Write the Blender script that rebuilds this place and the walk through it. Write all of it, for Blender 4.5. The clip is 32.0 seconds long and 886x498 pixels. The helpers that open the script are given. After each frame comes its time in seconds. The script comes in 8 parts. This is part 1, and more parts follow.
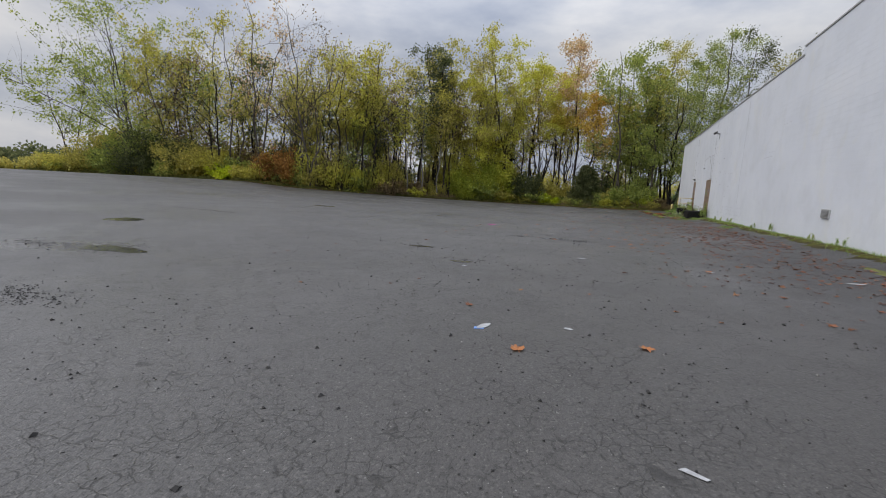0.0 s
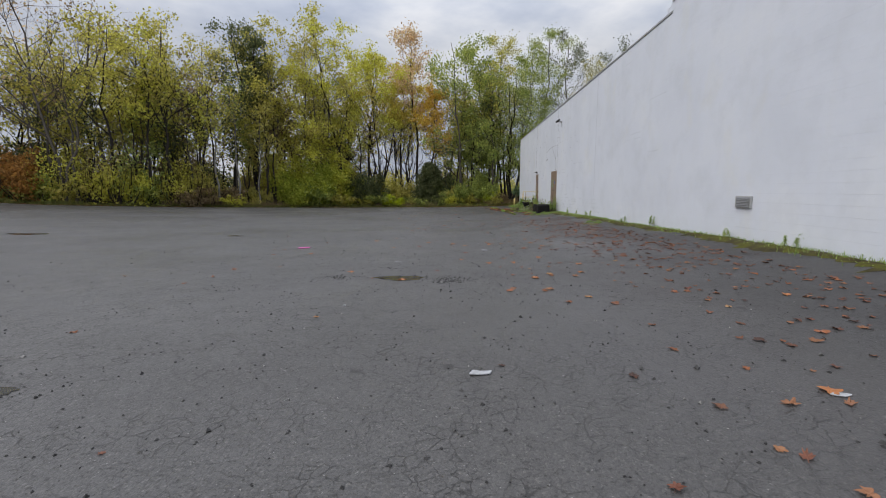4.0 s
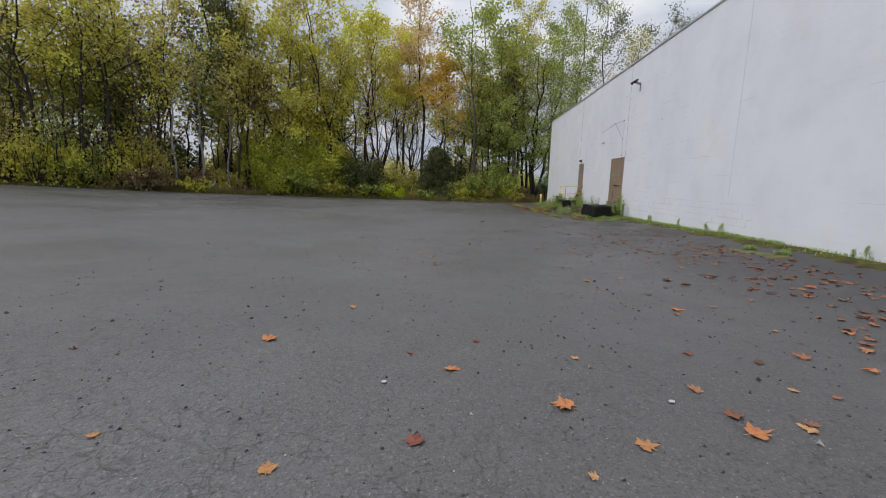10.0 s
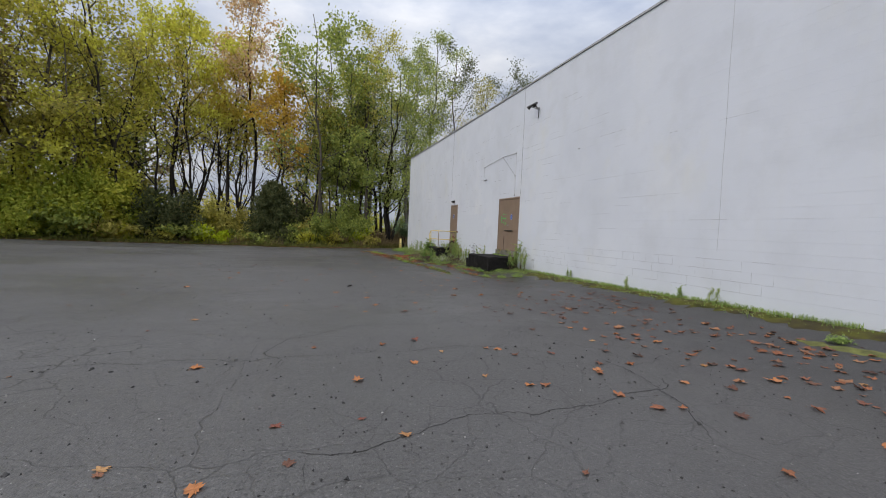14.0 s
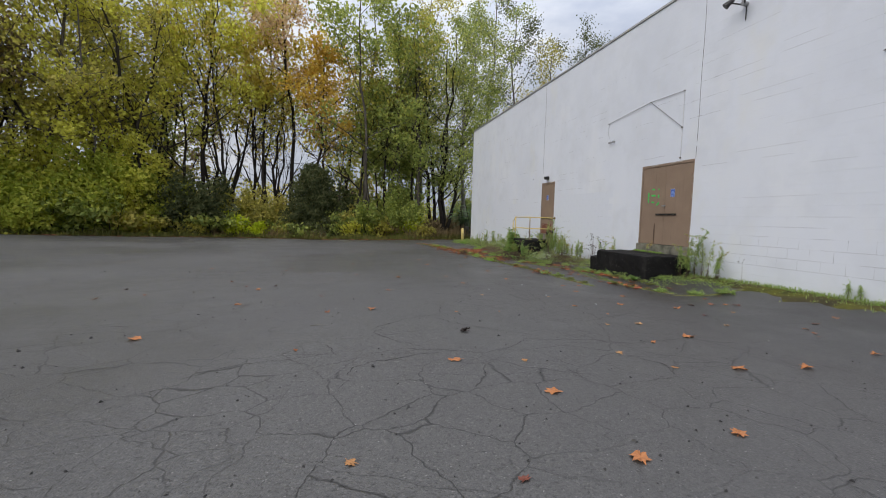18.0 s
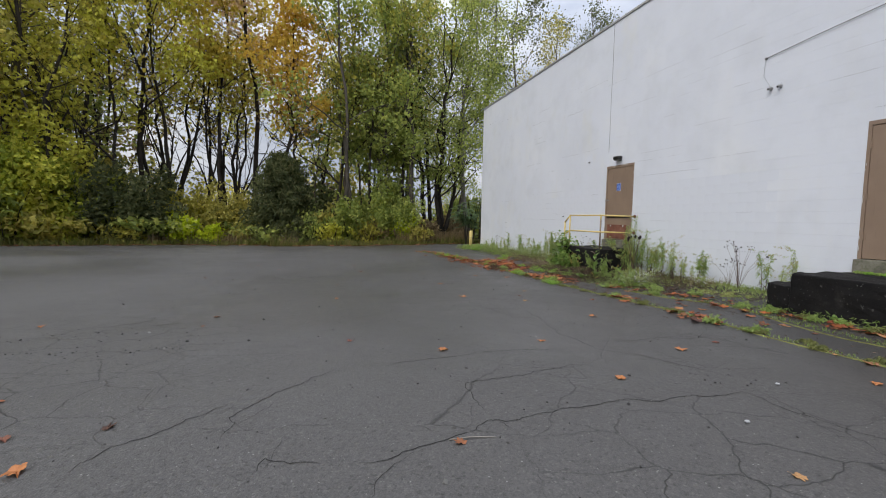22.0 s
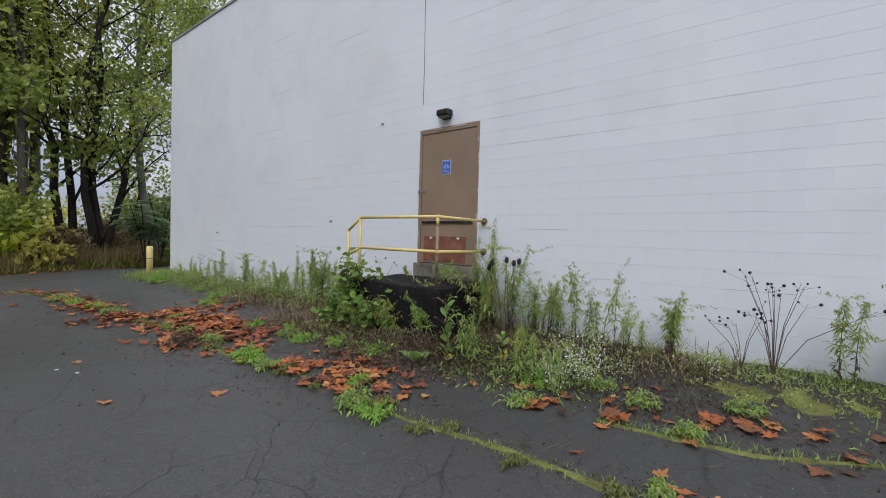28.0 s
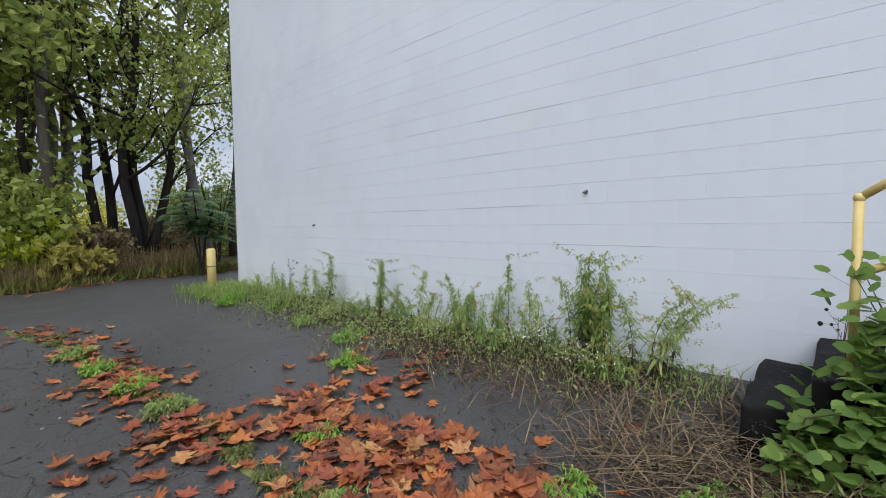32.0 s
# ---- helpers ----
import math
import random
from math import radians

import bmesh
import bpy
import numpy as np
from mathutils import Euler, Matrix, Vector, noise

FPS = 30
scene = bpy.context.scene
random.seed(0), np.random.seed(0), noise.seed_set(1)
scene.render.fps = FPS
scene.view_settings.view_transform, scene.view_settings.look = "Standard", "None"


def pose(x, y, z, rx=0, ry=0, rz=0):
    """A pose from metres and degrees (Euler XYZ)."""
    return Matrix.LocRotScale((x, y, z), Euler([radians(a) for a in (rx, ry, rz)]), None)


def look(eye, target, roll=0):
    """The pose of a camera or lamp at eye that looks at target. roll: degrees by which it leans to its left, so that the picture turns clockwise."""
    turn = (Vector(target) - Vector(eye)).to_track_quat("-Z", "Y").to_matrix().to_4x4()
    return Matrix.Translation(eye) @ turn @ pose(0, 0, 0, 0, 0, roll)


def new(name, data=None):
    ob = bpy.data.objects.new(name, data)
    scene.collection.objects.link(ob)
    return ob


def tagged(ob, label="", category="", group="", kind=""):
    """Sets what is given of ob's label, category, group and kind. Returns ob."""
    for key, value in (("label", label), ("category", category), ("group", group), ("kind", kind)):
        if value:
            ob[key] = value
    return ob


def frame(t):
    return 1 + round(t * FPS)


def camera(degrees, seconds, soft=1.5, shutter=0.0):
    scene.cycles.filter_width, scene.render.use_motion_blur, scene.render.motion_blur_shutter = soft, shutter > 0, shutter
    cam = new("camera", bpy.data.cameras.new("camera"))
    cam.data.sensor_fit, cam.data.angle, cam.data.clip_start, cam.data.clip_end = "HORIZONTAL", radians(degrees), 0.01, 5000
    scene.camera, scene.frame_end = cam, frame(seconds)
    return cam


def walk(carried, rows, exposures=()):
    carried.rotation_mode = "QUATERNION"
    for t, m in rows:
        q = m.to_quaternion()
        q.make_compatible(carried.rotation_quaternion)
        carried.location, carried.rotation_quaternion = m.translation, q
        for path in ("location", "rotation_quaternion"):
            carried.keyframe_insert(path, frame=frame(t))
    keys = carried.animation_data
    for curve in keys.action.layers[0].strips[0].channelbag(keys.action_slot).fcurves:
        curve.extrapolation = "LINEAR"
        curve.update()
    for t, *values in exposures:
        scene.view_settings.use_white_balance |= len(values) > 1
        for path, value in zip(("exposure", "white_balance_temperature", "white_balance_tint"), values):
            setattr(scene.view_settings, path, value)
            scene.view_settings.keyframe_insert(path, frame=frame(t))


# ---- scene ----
# ---- camera and walk: t, x, y, z, yaw, pitch, roll ----
cam = camera(92.2, 32.0, soft=1.0)
ROWS = [
    (0.0, -0.000, -0.000, 1.317, 22.85, -8.56, -2.44),
    (0.5, -0.209, 0.825, 1.299, 19.18, -8.58, -2.43),
    (1.0, -0.399, 1.616, 1.283, 15.55, -8.49, -1.74),
    (1.5, -0.540, 2.402, 1.279, 13.28, -8.60, -0.61),
    (2.0, -0.638, 3.211, 1.268, 9.50, -8.95, -1.07),
    (2.5, -0.695, 4.023, 1.260, 7.00, -9.06, -1.05),
    (3.0, -0.744, 4.820, 1.253, 4.41, -8.91, -0.51),
    (3.5, -0.773, 5.604, 1.257, 3.69, -8.75, -0.30),
    (4.0, -0.845, 6.396, 1.250, 2.46, -7.88, 0.33),
    (4.5, -0.917, 7.181, 1.237, 1.91, -8.39, -1.26),
    (6.5, -1.195, 10.179, 1.214, 2.88, -9.23, -2.70),
    (7.0, -1.242, 10.952, 1.196, 3.16, -9.32, -3.08),
    (7.5, -1.266, 11.725, 1.182, 2.98, -9.22, -2.66),
    (8.0, -1.331, 12.514, 1.164, 2.92, -9.05, -2.09),
    (8.5, -1.396, 13.287, 1.149, 3.07, -8.77, -1.63),
    (9.0, -1.509, 14.076, 1.124, 3.15, -8.89, -1.89),
    (9.5, -1.612, 14.851, 1.115, 3.02, -8.78, -1.78),
    (10.0, -1.748, 15.631, 1.106, 3.11, -8.96, -1.70),
    (10.5, -1.865, 16.430, 1.106, 3.00, -8.88, -1.86),
    (11.0, -2.014, 17.237, 1.101, 1.20, -8.88, -2.06),
    (11.5, -2.088, 18.043, 1.111, -5.16, -4.83, -3.04),
    (12.0, -2.132, 18.846, 1.108, -10.39, -4.98, -3.22),
    (12.5, -2.148, 19.639, 1.108, -13.40, -4.50, -2.44),
    (13.0, -2.142, 20.427, 1.109, -16.34, -3.72, -2.56),
    (13.5, -2.118, 21.199, 1.089, -18.42, -3.35, -2.57),
    (14.0, -2.151, 21.949, 1.064, -17.80, -2.44, -2.56),
    (14.5, -2.193, 22.722, 1.047, -14.31, -2.53, -2.22),
    (15.0, -2.277, 23.485, 1.025, -9.03, -3.07, -1.62),
    (15.5, -2.315, 24.272, 1.017, -8.91, -3.61, -1.38),
    (17.5, -2.525, 27.353, 0.924, -12.52, -4.01, -1.34),
    (18.0, -2.511, 28.119, 0.920, -12.77, -4.16, -1.67),
    (18.5, -2.453, 28.882, 0.908, -13.43, -4.19, -1.84),
    (19.0, -2.439, 29.623, 0.892, -13.07, -4.17, -3.03),
    (19.5, -2.407, 30.396, 0.887, -12.71, -4.14, -3.15),
    (20.0, -2.406, 31.159, 0.883, -11.47, -4.04, -2.85),
    (20.5, -2.429, 31.938, 0.884, -11.54, -4.00, -2.27),
    (21.0, -2.460, 32.687, 0.877, -11.91, -4.11, -1.63),
    (21.5, -2.493, 33.452, 0.874, -14.37, -4.08, -1.16),
    (22.0, -2.519, 34.190, 0.871, -15.66, -4.06, -1.21),
    (22.5, -2.549, 34.948, 0.853, -21.10, -4.13, -0.36),
    (23.0, -2.512, 35.695, 0.845, -32.03, -3.98, -1.23),
    (23.5, -2.336, 36.368, 0.844, -56.30, -3.32, -2.11),
    (24.0, -2.030, 36.847, 0.849, -69.03, -2.77, -1.28),
    (24.5, -1.651, 37.285, 0.861, -75.53, -0.04, -0.85),
    (26.5, -0.118, 38.836, 0.826, -82.72, 2.32, -1.49),
    (27.0, 0.135, 39.423, 0.806, -66.64, -0.26, -1.78),
    (27.5, 0.342, 40.069, 0.798, -55.56, -1.40, -1.54),
    (28.0, 0.466, 40.751, 0.794, -51.70, -1.62, -1.57),
    (28.5, 0.613, 41.433, 0.785, -50.40, -1.59, -2.10),
    (29.0, 0.754, 42.112, 0.773, -49.35, -1.40, -2.42),
    (29.5, 0.946, 42.794, 0.757, -49.32, -1.36, -1.29),
    (30.0, 1.139, 43.469, 0.736, -50.76, -1.54, -1.25),
    (30.5, 1.360, 44.109, 0.729, -55.15, -1.83, -0.91),
    (31.0, 1.544, 44.741, 0.734, -55.24, -2.21, -0.57),
    (31.5, 1.676, 45.422, 0.737, -55.15, -2.73, -0.05),
    (32.0, 1.799, 46.098, 0.738, -47.50, -3.24, 0.46),
]
walk(cam, [(t, pose(x, y, z, 90 + pitch, roll, yaw)) for t, x, y, z, yaw, pitch, roll in ROWS],
     [(0.0, 0.1, 6750, 10), (4.0, 0.16, 6700, 10), (9.0, 0.28, 6800, 10), (13.0, 0.15, 6700, 10), (15.5, 0.29, 6750, 10), (18.5, 0.3, 6750, 10), (20.5, 0.34, 6750, 10), (22.5, 0.42, 6700, 10), (24.0, 0.1, 6600, 10),
      (26.5, 0.0, 6450, 10), (27.2, 0.0, 6450, 10), (28.0, 0.32, 6450, 10), (30.0, 0.40, 6400, 10), (31.0, 0.45, 6400, 10), (32.0, 0.52, 6250, 10)])

# ---- world and sun: an overcast sky, brighter overhead ----
SUN_EL, SUN_AZ = radians(42), radians(-60)
world = bpy.data.worlds.new("overcast")
scene.world = world
world.use_nodes = True
wn, wl = world.node_tree.nodes, world.node_tree.links
wn.clear()
w_out = wn.new("ShaderNodeOutputWorld")
w_bg = wn.new("ShaderNodeBackground")
w_sky = wn.new("ShaderNodeTexSky")
w_sky.sky_type = "NISHITA"
w_sky.sun_disc = False
w_sky.sun_elevation, w_sky.sun_rotation = SUN_EL, SUN_AZ
w_sky.dust_density, w_sky.air_density = 3.0, 1.0
w_co = wn.new("ShaderNodeTexCoord")
w_map = wn.new("ShaderNodeMapping")
w_map.inputs["Scale"].default_value = (1.0, 1.0, 2.6)
w_n = wn.new("ShaderNodeTexNoise")
w_n.inputs["Scale"].default_value = 2.3
w_n.inputs["Detail"].default_value = 7
w_n.inputs["Roughness"].default_value = 0.55
w_ramp = wn.new("ShaderNodeValToRGB")
w_ramp.color_ramp.elements[0].position = 0.36
w_ramp.color_ramp.elements[0].color = (0.40, 0.47, 0.63, 1)
w_ramp.color_ramp.elements[1].position = 0.64
w_ramp.color_ramp.elements[1].color = (0.88, 0.91, 0.98, 1)
el = w_ramp.color_ramp.elements.new(0.50)
el.color = (0.61, 0.67, 0.80, 1)
w_sep = wn.new("ShaderNodeSeparateXYZ")
w_grad = wn.new("ShaderNodeMapRange")
w_grad.inputs["From Min"].default_value = 0.25
w_grad.inputs["From Max"].default_value = 0.85
w_grad.inputs["To Min"].default_value = 0.84
w_grad.inputs["To Max"].default_value = 2.5
w_mul = wn.new("ShaderNodeVectorMath")
w_mul.operation = "SCALE"
w_skys = wn.new("ShaderNodeVectorMath")
w_skys.operation = "SCALE"
w_skys.inputs["Scale"].default_value = 0.09
w_mix = wn.new("ShaderNodeMix")
w_mix.data_type = "RGBA"
w_mix.inputs["Factor"].default_value = 0.9
wl.new(w_co.outputs["Generated"], w_map.inputs["Vector"])
wl.new(w_map.outputs["Vector"], w_n.inputs["Vector"])
wl.new(w_n.outputs["Fac"], w_ramp.inputs["Fac"])
wl.new(w_co.outputs["Generated"], w_sep.inputs["Vector"])
wl.new(w_sep.outputs["Z"], w_grad.inputs["Value"])
wl.new(w_ramp.outputs["Color"], w_mul.inputs[0])
wl.new(w_grad.outputs["Result"], w_mul.inputs["Scale"])
wl.new(w_sky.outputs["Color"], w_skys.inputs[0])
wl.new(w_skys.outputs["Vector"], w_mix.inputs["A"])
wl.new(w_mul.outputs["Vector"], w_mix.inputs["B"])
wl.new(w_mix.outputs["Result"], w_bg.inputs["Color"])
w_bg.inputs["Strength"].default_value = 0.78
wl.new(w_bg.outputs["Background"], w_out.inputs["Surface"])
sun_data = bpy.data.lights.new("sun", "SUN")
sun_data.energy, sun_data.angle, sun_data.color = 1.3, radians(40), (1.0, 0.97, 0.92)
sun = new("sun", sun_data)
sun.matrix_world = look((0, 0, 60), (30 * math.cos(SUN_EL), 20 * math.cos(SUN_EL), 60 - 45 * math.sin(SUN_EL)))


# ---- materials ----
class Mat:
    """A node material with a principled shader and short ways to add textures."""

    def __init__(self, name, color=(0.5, 0.5, 0.5), rough=0.7, metal=0.0, spec=0.5):
        self.m = bpy.data.materials.new(name)
        self.m.use_nodes = True
        self.n, self.l = self.m.node_tree.nodes, self.m.node_tree.links
        self.b = self.n["Principled BSDF"]
        self.b.inputs["Base Color"].default_value = (*color, 1)
        self.b.inputs["Roughness"].default_value = rough
        self.b.inputs["Metallic"].default_value = metal
        self.b.inputs["Specular IOR Level"].default_value = spec
        self.co = self.n.new("ShaderNodeTexCoord").outputs["Object"]
        self.geo = None

    def link(self, a, b):
        self.l.new(a, b)

    def mapped(self, scale, src=None):
        mp = self.n.new("ShaderNodeMapping")
        mp.inputs["Scale"].default_value = scale
        self.link(src or self.co, mp.inputs["Vector"])
        return mp.outputs["Vector"]

    def noise(self, scale, detail=4, rough=0.55, src=None, distortion=0.0):
        t = self.n.new("ShaderNodeTexNoise")
        t.inputs["Scale"].default_value = scale
        t.inputs["Detail"].default_value = detail
        t.inputs["Roughness"].default_value = rough
        t.inputs["Distortion"].default_value = distortion
        self.link(src or self.co, t.inputs["Vector"])
        return t

    def voronoi(self, scale, feature="F1", src=None):
        t = self.n.new("ShaderNodeTexVoronoi")
        t.feature = feature
        t.inputs["Scale"].default_value = scale
        self.link(src or self.co, t.inputs["Vector"])
        return t

    def ramp(self, fac, stops):
        r = self.n.new("ShaderNodeValToRGB")
        e = r.color_ramp.elements
        e[0].position, e[0].color = stops[0][0], (*stops[0][1], 1)
        e[1].position, e[1].color = stops[-1][0], (*stops[-1][1], 1)
        for p, c in stops[1:-1]:
            e.new(p).color = (*c, 1)
        self.link(fac, r.inputs["Fac"])
        return r.outputs["Color"]

    def remap(self, v, a, b, c=0.0, d=1.0):
        r = self.n.new("ShaderNodeMapRange")
        for k, val in (("From Min", a), ("From Max", b), ("To Min", c), ("To Max", d)):
            r.inputs[k].default_value = val
        self.link(v, r.inputs["Value"])
        return r.outputs["Result"]

    def mix(self, fac, a, b, blend="MIX"):
        x = self.n.new("ShaderNodeMix")
        x.data_type, x.blend_type = "RGBA", blend
        for key, val in (("Factor", fac), ("A", a), ("B", b)):
            if isinstance(val, (int, float)):
                x.inputs[key].default_value = val
            elif isinstance(val, tuple):
                x.inputs[key].default_value = (*val, 1)
            else:
                self.link(val, x.inputs[key])
        return x.outputs["Result"]

    def math(self, op, a, b=0.0):
        x = self.n.new("ShaderNodeMath")
        x.operation = op
        for i, val in enumerate((a, b)):
            if isinstance(val, (int, float)):
                x.inputs[i].default_value = val
            else:
                self.link(val, x.inputs[i])
        return x.outputs[0]

    def xyz(self):
        s = self.n.new("ShaderNodeSeparateXYZ")
        self.link(self.co, s.inputs["Vector"])
        return s.outputs

    def island(self):
        self.geo = self.geo or self.n.new("ShaderNodeNewGeometry")
        return self.geo.outputs["Random Per Island"]

    def color(self, v):
        self.link(v, self.b.inputs["Base Color"])

    def rough(self, v):
        self.link(v, self.b.inputs["Roughness"])

    def bump(self, height, strength=0.3, dist=0.01):
        x = self.n.new("ShaderNodeBump")
        x.inputs["Strength"].default_value = strength
        x.inputs["Distance"].default_value = dist
        self.link(height, x.inputs["Height"])
        self.link(x.outputs["Normal"], self.b.inputs["Normal"])

    def translucent(self, amount):
        """Light that passes through leaves."""
        t = self.n.new("ShaderNodeBsdfTranslucent")
        mx = self.n.new("ShaderNodeMixShader")
        mx.inputs["Fac"].default_value = amount
        src = self.b.inputs["Base Color"].links
        if src:
            self.link(src[0].from_socket, t.inputs["Color"])
        else:
            t.inputs["Color"].default_value = self.b.inputs["Base Color"].default_value
        out = self.n["Material Output"]
        self.link(self.b.outputs["BSDF"], mx.inputs[1])
        self.link(t.outputs["BSDF"], mx.inputs[2])
        self.link(mx.outputs["Shader"], out.inputs["Surface"])


def foliage(name, a, b, c, through_light=0.6):
    m = Mat(name, a, 0.6, spec=0.25)
    big = m.noise(0.35, 2)
    a, b, c = [tuple(min(0.78, q) for q in (v[0] * 1.36, v[1] * 1.28, v[2] * 1.28)) for v in (a, b, c)]
    a = tuple(0.7 * p + 0.3 * q for p, q in zip(a, b))
    pick = m.math("ADD", m.math("MULTIPLY", m.island(), 0.65), m.math("MULTIPLY", big.outputs["Fac"], 0.4))
    m.color(m.ramp(pick, [(0.15, a), (0.5, b), (0.9, c)]))
    m.translucent(through_light)
    return m.m


def plain(name, color, rough=0.6, metal=0.0, vary=0.25, scale=6.0, bump=0.15):
    m = Mat(name, color, rough, metal)
    n1, n2 = m.noise(scale, 5), m.noise(scale * 9, 3)
    f = m.math("ADD", m.math("MULTIPLY", n1.outputs["Fac"], 0.65), m.math("MULTIPLY", n2.outputs["Fac"], 0.35))
    dark = tuple(v * (1 - vary) for v in color)
    light = tuple(min(1, v * (1 + vary)) for v in color)
    m.color(m.ramp(f, [(0.3, dark), (0.7, light)]))
    if bump:
        m.bump(n2.outputs["Fac"], bump, 0.004)
    return m.m


def make_asphalt():
    m = Mat("asphalt", (0.06, 0.06, 0.06), 0.6, spec=0.45)
    flat0 = m.mapped((1, 1, 0))

    def warped(src, scale, amount):
        w = m.noise(scale, 4, 0.6, src)
        sc = m.n.new("ShaderNodeVectorMath")
        sc.operation = "SCALE"
        sc.inputs["Scale"].default_value = amount
        m.link(w.outputs["Color"], sc.inputs[0])
        add = m.n.new("ShaderNodeVectorMath")
        m.link(src, add.inputs[0])
        m.link(sc.outputs["Vector"], add.inputs[1])
        return m.mapped((1, 1, 0), add.outputs["Vector"])

    flat = warped(warped(flat0, 0.9, 0.5), 5.0, 0.10)
    fine = warped(flat0, 9.0, 0.09)
    x_, y_ = m.xyz()["X"], m.xyz()["Y"]
    patch, mid, grain = m.noise(0.22, 4), m.noise(2.2, 5, 0.6), m.noise(70, 3, 0.6)
    stones, agg = m.voronoi(130), m.voronoi(75)
    base = m.ramp(patch.outputs["Fac"], [(0.3, (0.068, 0.065, 0.064)), (0.5, (0.084, 0.081, 0.080)), (0.72, (0.100, 0.097, 0.095))])
    base = m.mix(m.remap(mid.outputs["Fac"], 0.3, 0.75, 0, 0.45), base, (0.062, 0.059, 0.056))
    # the lane along the building is darker, less so past y 43
    lane = m.remap(m.math("ADD", x_, m.math("MULTIPLY", mid.outputs["Fac"], 0.8)), 2.5, 3.5)
    # sky sheen fades towards the building: put into the base colour as darkening
    sheen_fade = m.remap(m.math("ADD", x_, m.math("MULTIPLY", patch.outputs["Fac"], 3.0)), -1.5, 3.5)
    base = m.mix(m.math("MULTIPLY", sheen_fade, m.remap(y_, 43, 49, 0.85, 0.45)), base, (0.043, 0.039, 0.036))
    base = m.mix(m.math("MULTIPLY", lane, m.remap(y_, 43, 49, 0.7, 0.2)), base, (0.026, 0.024, 0.023))
    damp = m.math("MULTIPLY", m.remap(y_, 13, 30), m.remap(y_, 53, 47))
    base = m.mix(m.math("MULTIPLY", damp, 0.26), base, (0.026, 0.024, 0.023))
    # aggregate: each small stone has its own tone, with dark binder between
    tone = m.ramp(agg.outputs["Color"], [(0.1, (0.5, 0.5, 0.5)), (0.5, (0.95, 0.95, 0.95)), (0.8, (1.2, 1.2, 1.18)), (0.97, (2.2, 2.17, 2.1))])
    base = m.mix(0.6, base, tone, "MULTIPLY")
    sp = m.ramp(stones.outputs["Color"], [(0.0, (0.0, 0.0, 0.0)), (0.6, (0.02, 0.02, 0.02)), (0.93, (0.06, 0.058, 0.056)), (0.99, (0.50, 0.49, 0.47))])
    base = m.mix(0.5, base, sp, "ADD")
    pits = m.remap(m.noise(34, 3, 0.6).outputs["Fac"], 0.33, 0.42, 1, 0)
    base = m.mix(m.math("MULTIPLY", pits, 0.55), base, (0.012, 0.011, 0.010))
    chip = m.remap(agg.outputs["Distance"], 0.1, 0.55, 1, 0)
    # three nets of cracks: slabs, plates, and the crazed surface of the older tarmac
    c1, c2, c3 = m.voronoi(0.42, "DISTANCE_TO_EDGE", flat), m.voronoi(1.7, "DISTANCE_TO_EDGE", flat), m.voronoi(9.5, "DISTANCE_TO_EDGE", fine)
    crack1 = m.remap(c1.outputs["Distance"], 0.0005, 0.0030, 1, 0)
    crack2 = m.remap(c2.outputs["Distance"], 0.002, 0.0125, 1, 0)
    crack3 = m.math("MULTIPLY", m.remap(c3.outputs["Distance"], 0.010, 0.050, 1, 0), m.remap(m.noise(4.0, 3).outputs["Fac"], 0.38, 0.56))
    where1 = m.math("MULTIPLY", m.remap(m.noise(0.5, 2).outputs["Fac"], 0.40, 0.57), m.remap(y_, 18, 26, 0.2, 0.7))
    where2 = m.remap(m.noise(0.3, 3).outputs["Fac"], 0.40, 0.54)
    newer = m.math("MULTIPLY", m.remap(y_, 22, 29), m.remap(x_, 4.5, 2.0))
    older = m.math("ADD", m.remap(y_, 22, 15), m.math("MULTIPLY", m.remap(x_, -2.5, -4.5), 0.3))
    where3 = m.math("MULTIPLY", m.remap(m.noise(0.5, 4).outputs["Fac"], 0.30, 0.52), older)
    crack = m.math("MAXIMUM", m.math("MULTIPLY", crack1, where1), m.math("MULTIPLY", m.math("MULTIPLY", crack2, where2), m.math("ADD", 0.28, m.math("MULTIPLY", newer, 0.62))))
    crack = m.math("MAXIMUM", crack, m.math("MULTIPLY", m.math("MULTIPLY", crack3, where3), 0.7))
    m.color(m.mix(m.math("MULTIPLY", crack, 0.88), base, (0.010, 0.009, 0.008)))
    wet = m.remap(m.noise(0.16, 5, 0.6).outputs["Fac"], 0.42, 0.62)
    # rain water standing in the grain around the potholes
    px_, py_ = m.math("ADD", x_, 11.5), m.math("SUBTRACT", y_, 5.0)
    dist = m.math("ADD", m.math("MULTIPLY", m.math("MULTIPLY", px_, px_), 0.05), m.math("MULTIPLY", m.math("MULTIPLY", py_, py_), 0.35))
    film = m.remap(m.math("ADD", dist, m.math("MULTIPLY", m.noise(0.8, 5, 0.65).outputs["Fac"], 2.6)), 1.9, 1.4)
    m.rough(m.math("SUBTRACT", m.math("ADD", m.remap(wet, 0, 1, 0.56, 0.31), m.math("MULTIPLY", grain.outputs["Fac"], 0.12)), m.math("MULTIPLY", film, 0.22)))
    h = m.math("SUBTRACT", m.math("ADD", m.math("MULTIPLY", grain.outputs["Fac"], 0.4), m.math("MULTIPLY", chip, 0.45)), m.math("ADD", m.math("MULTIPLY", crack, 1.4), m.math("MULTIPLY", pits, 0.6)))
    m.bump(h, 0.45, 0.008)
    return m.m


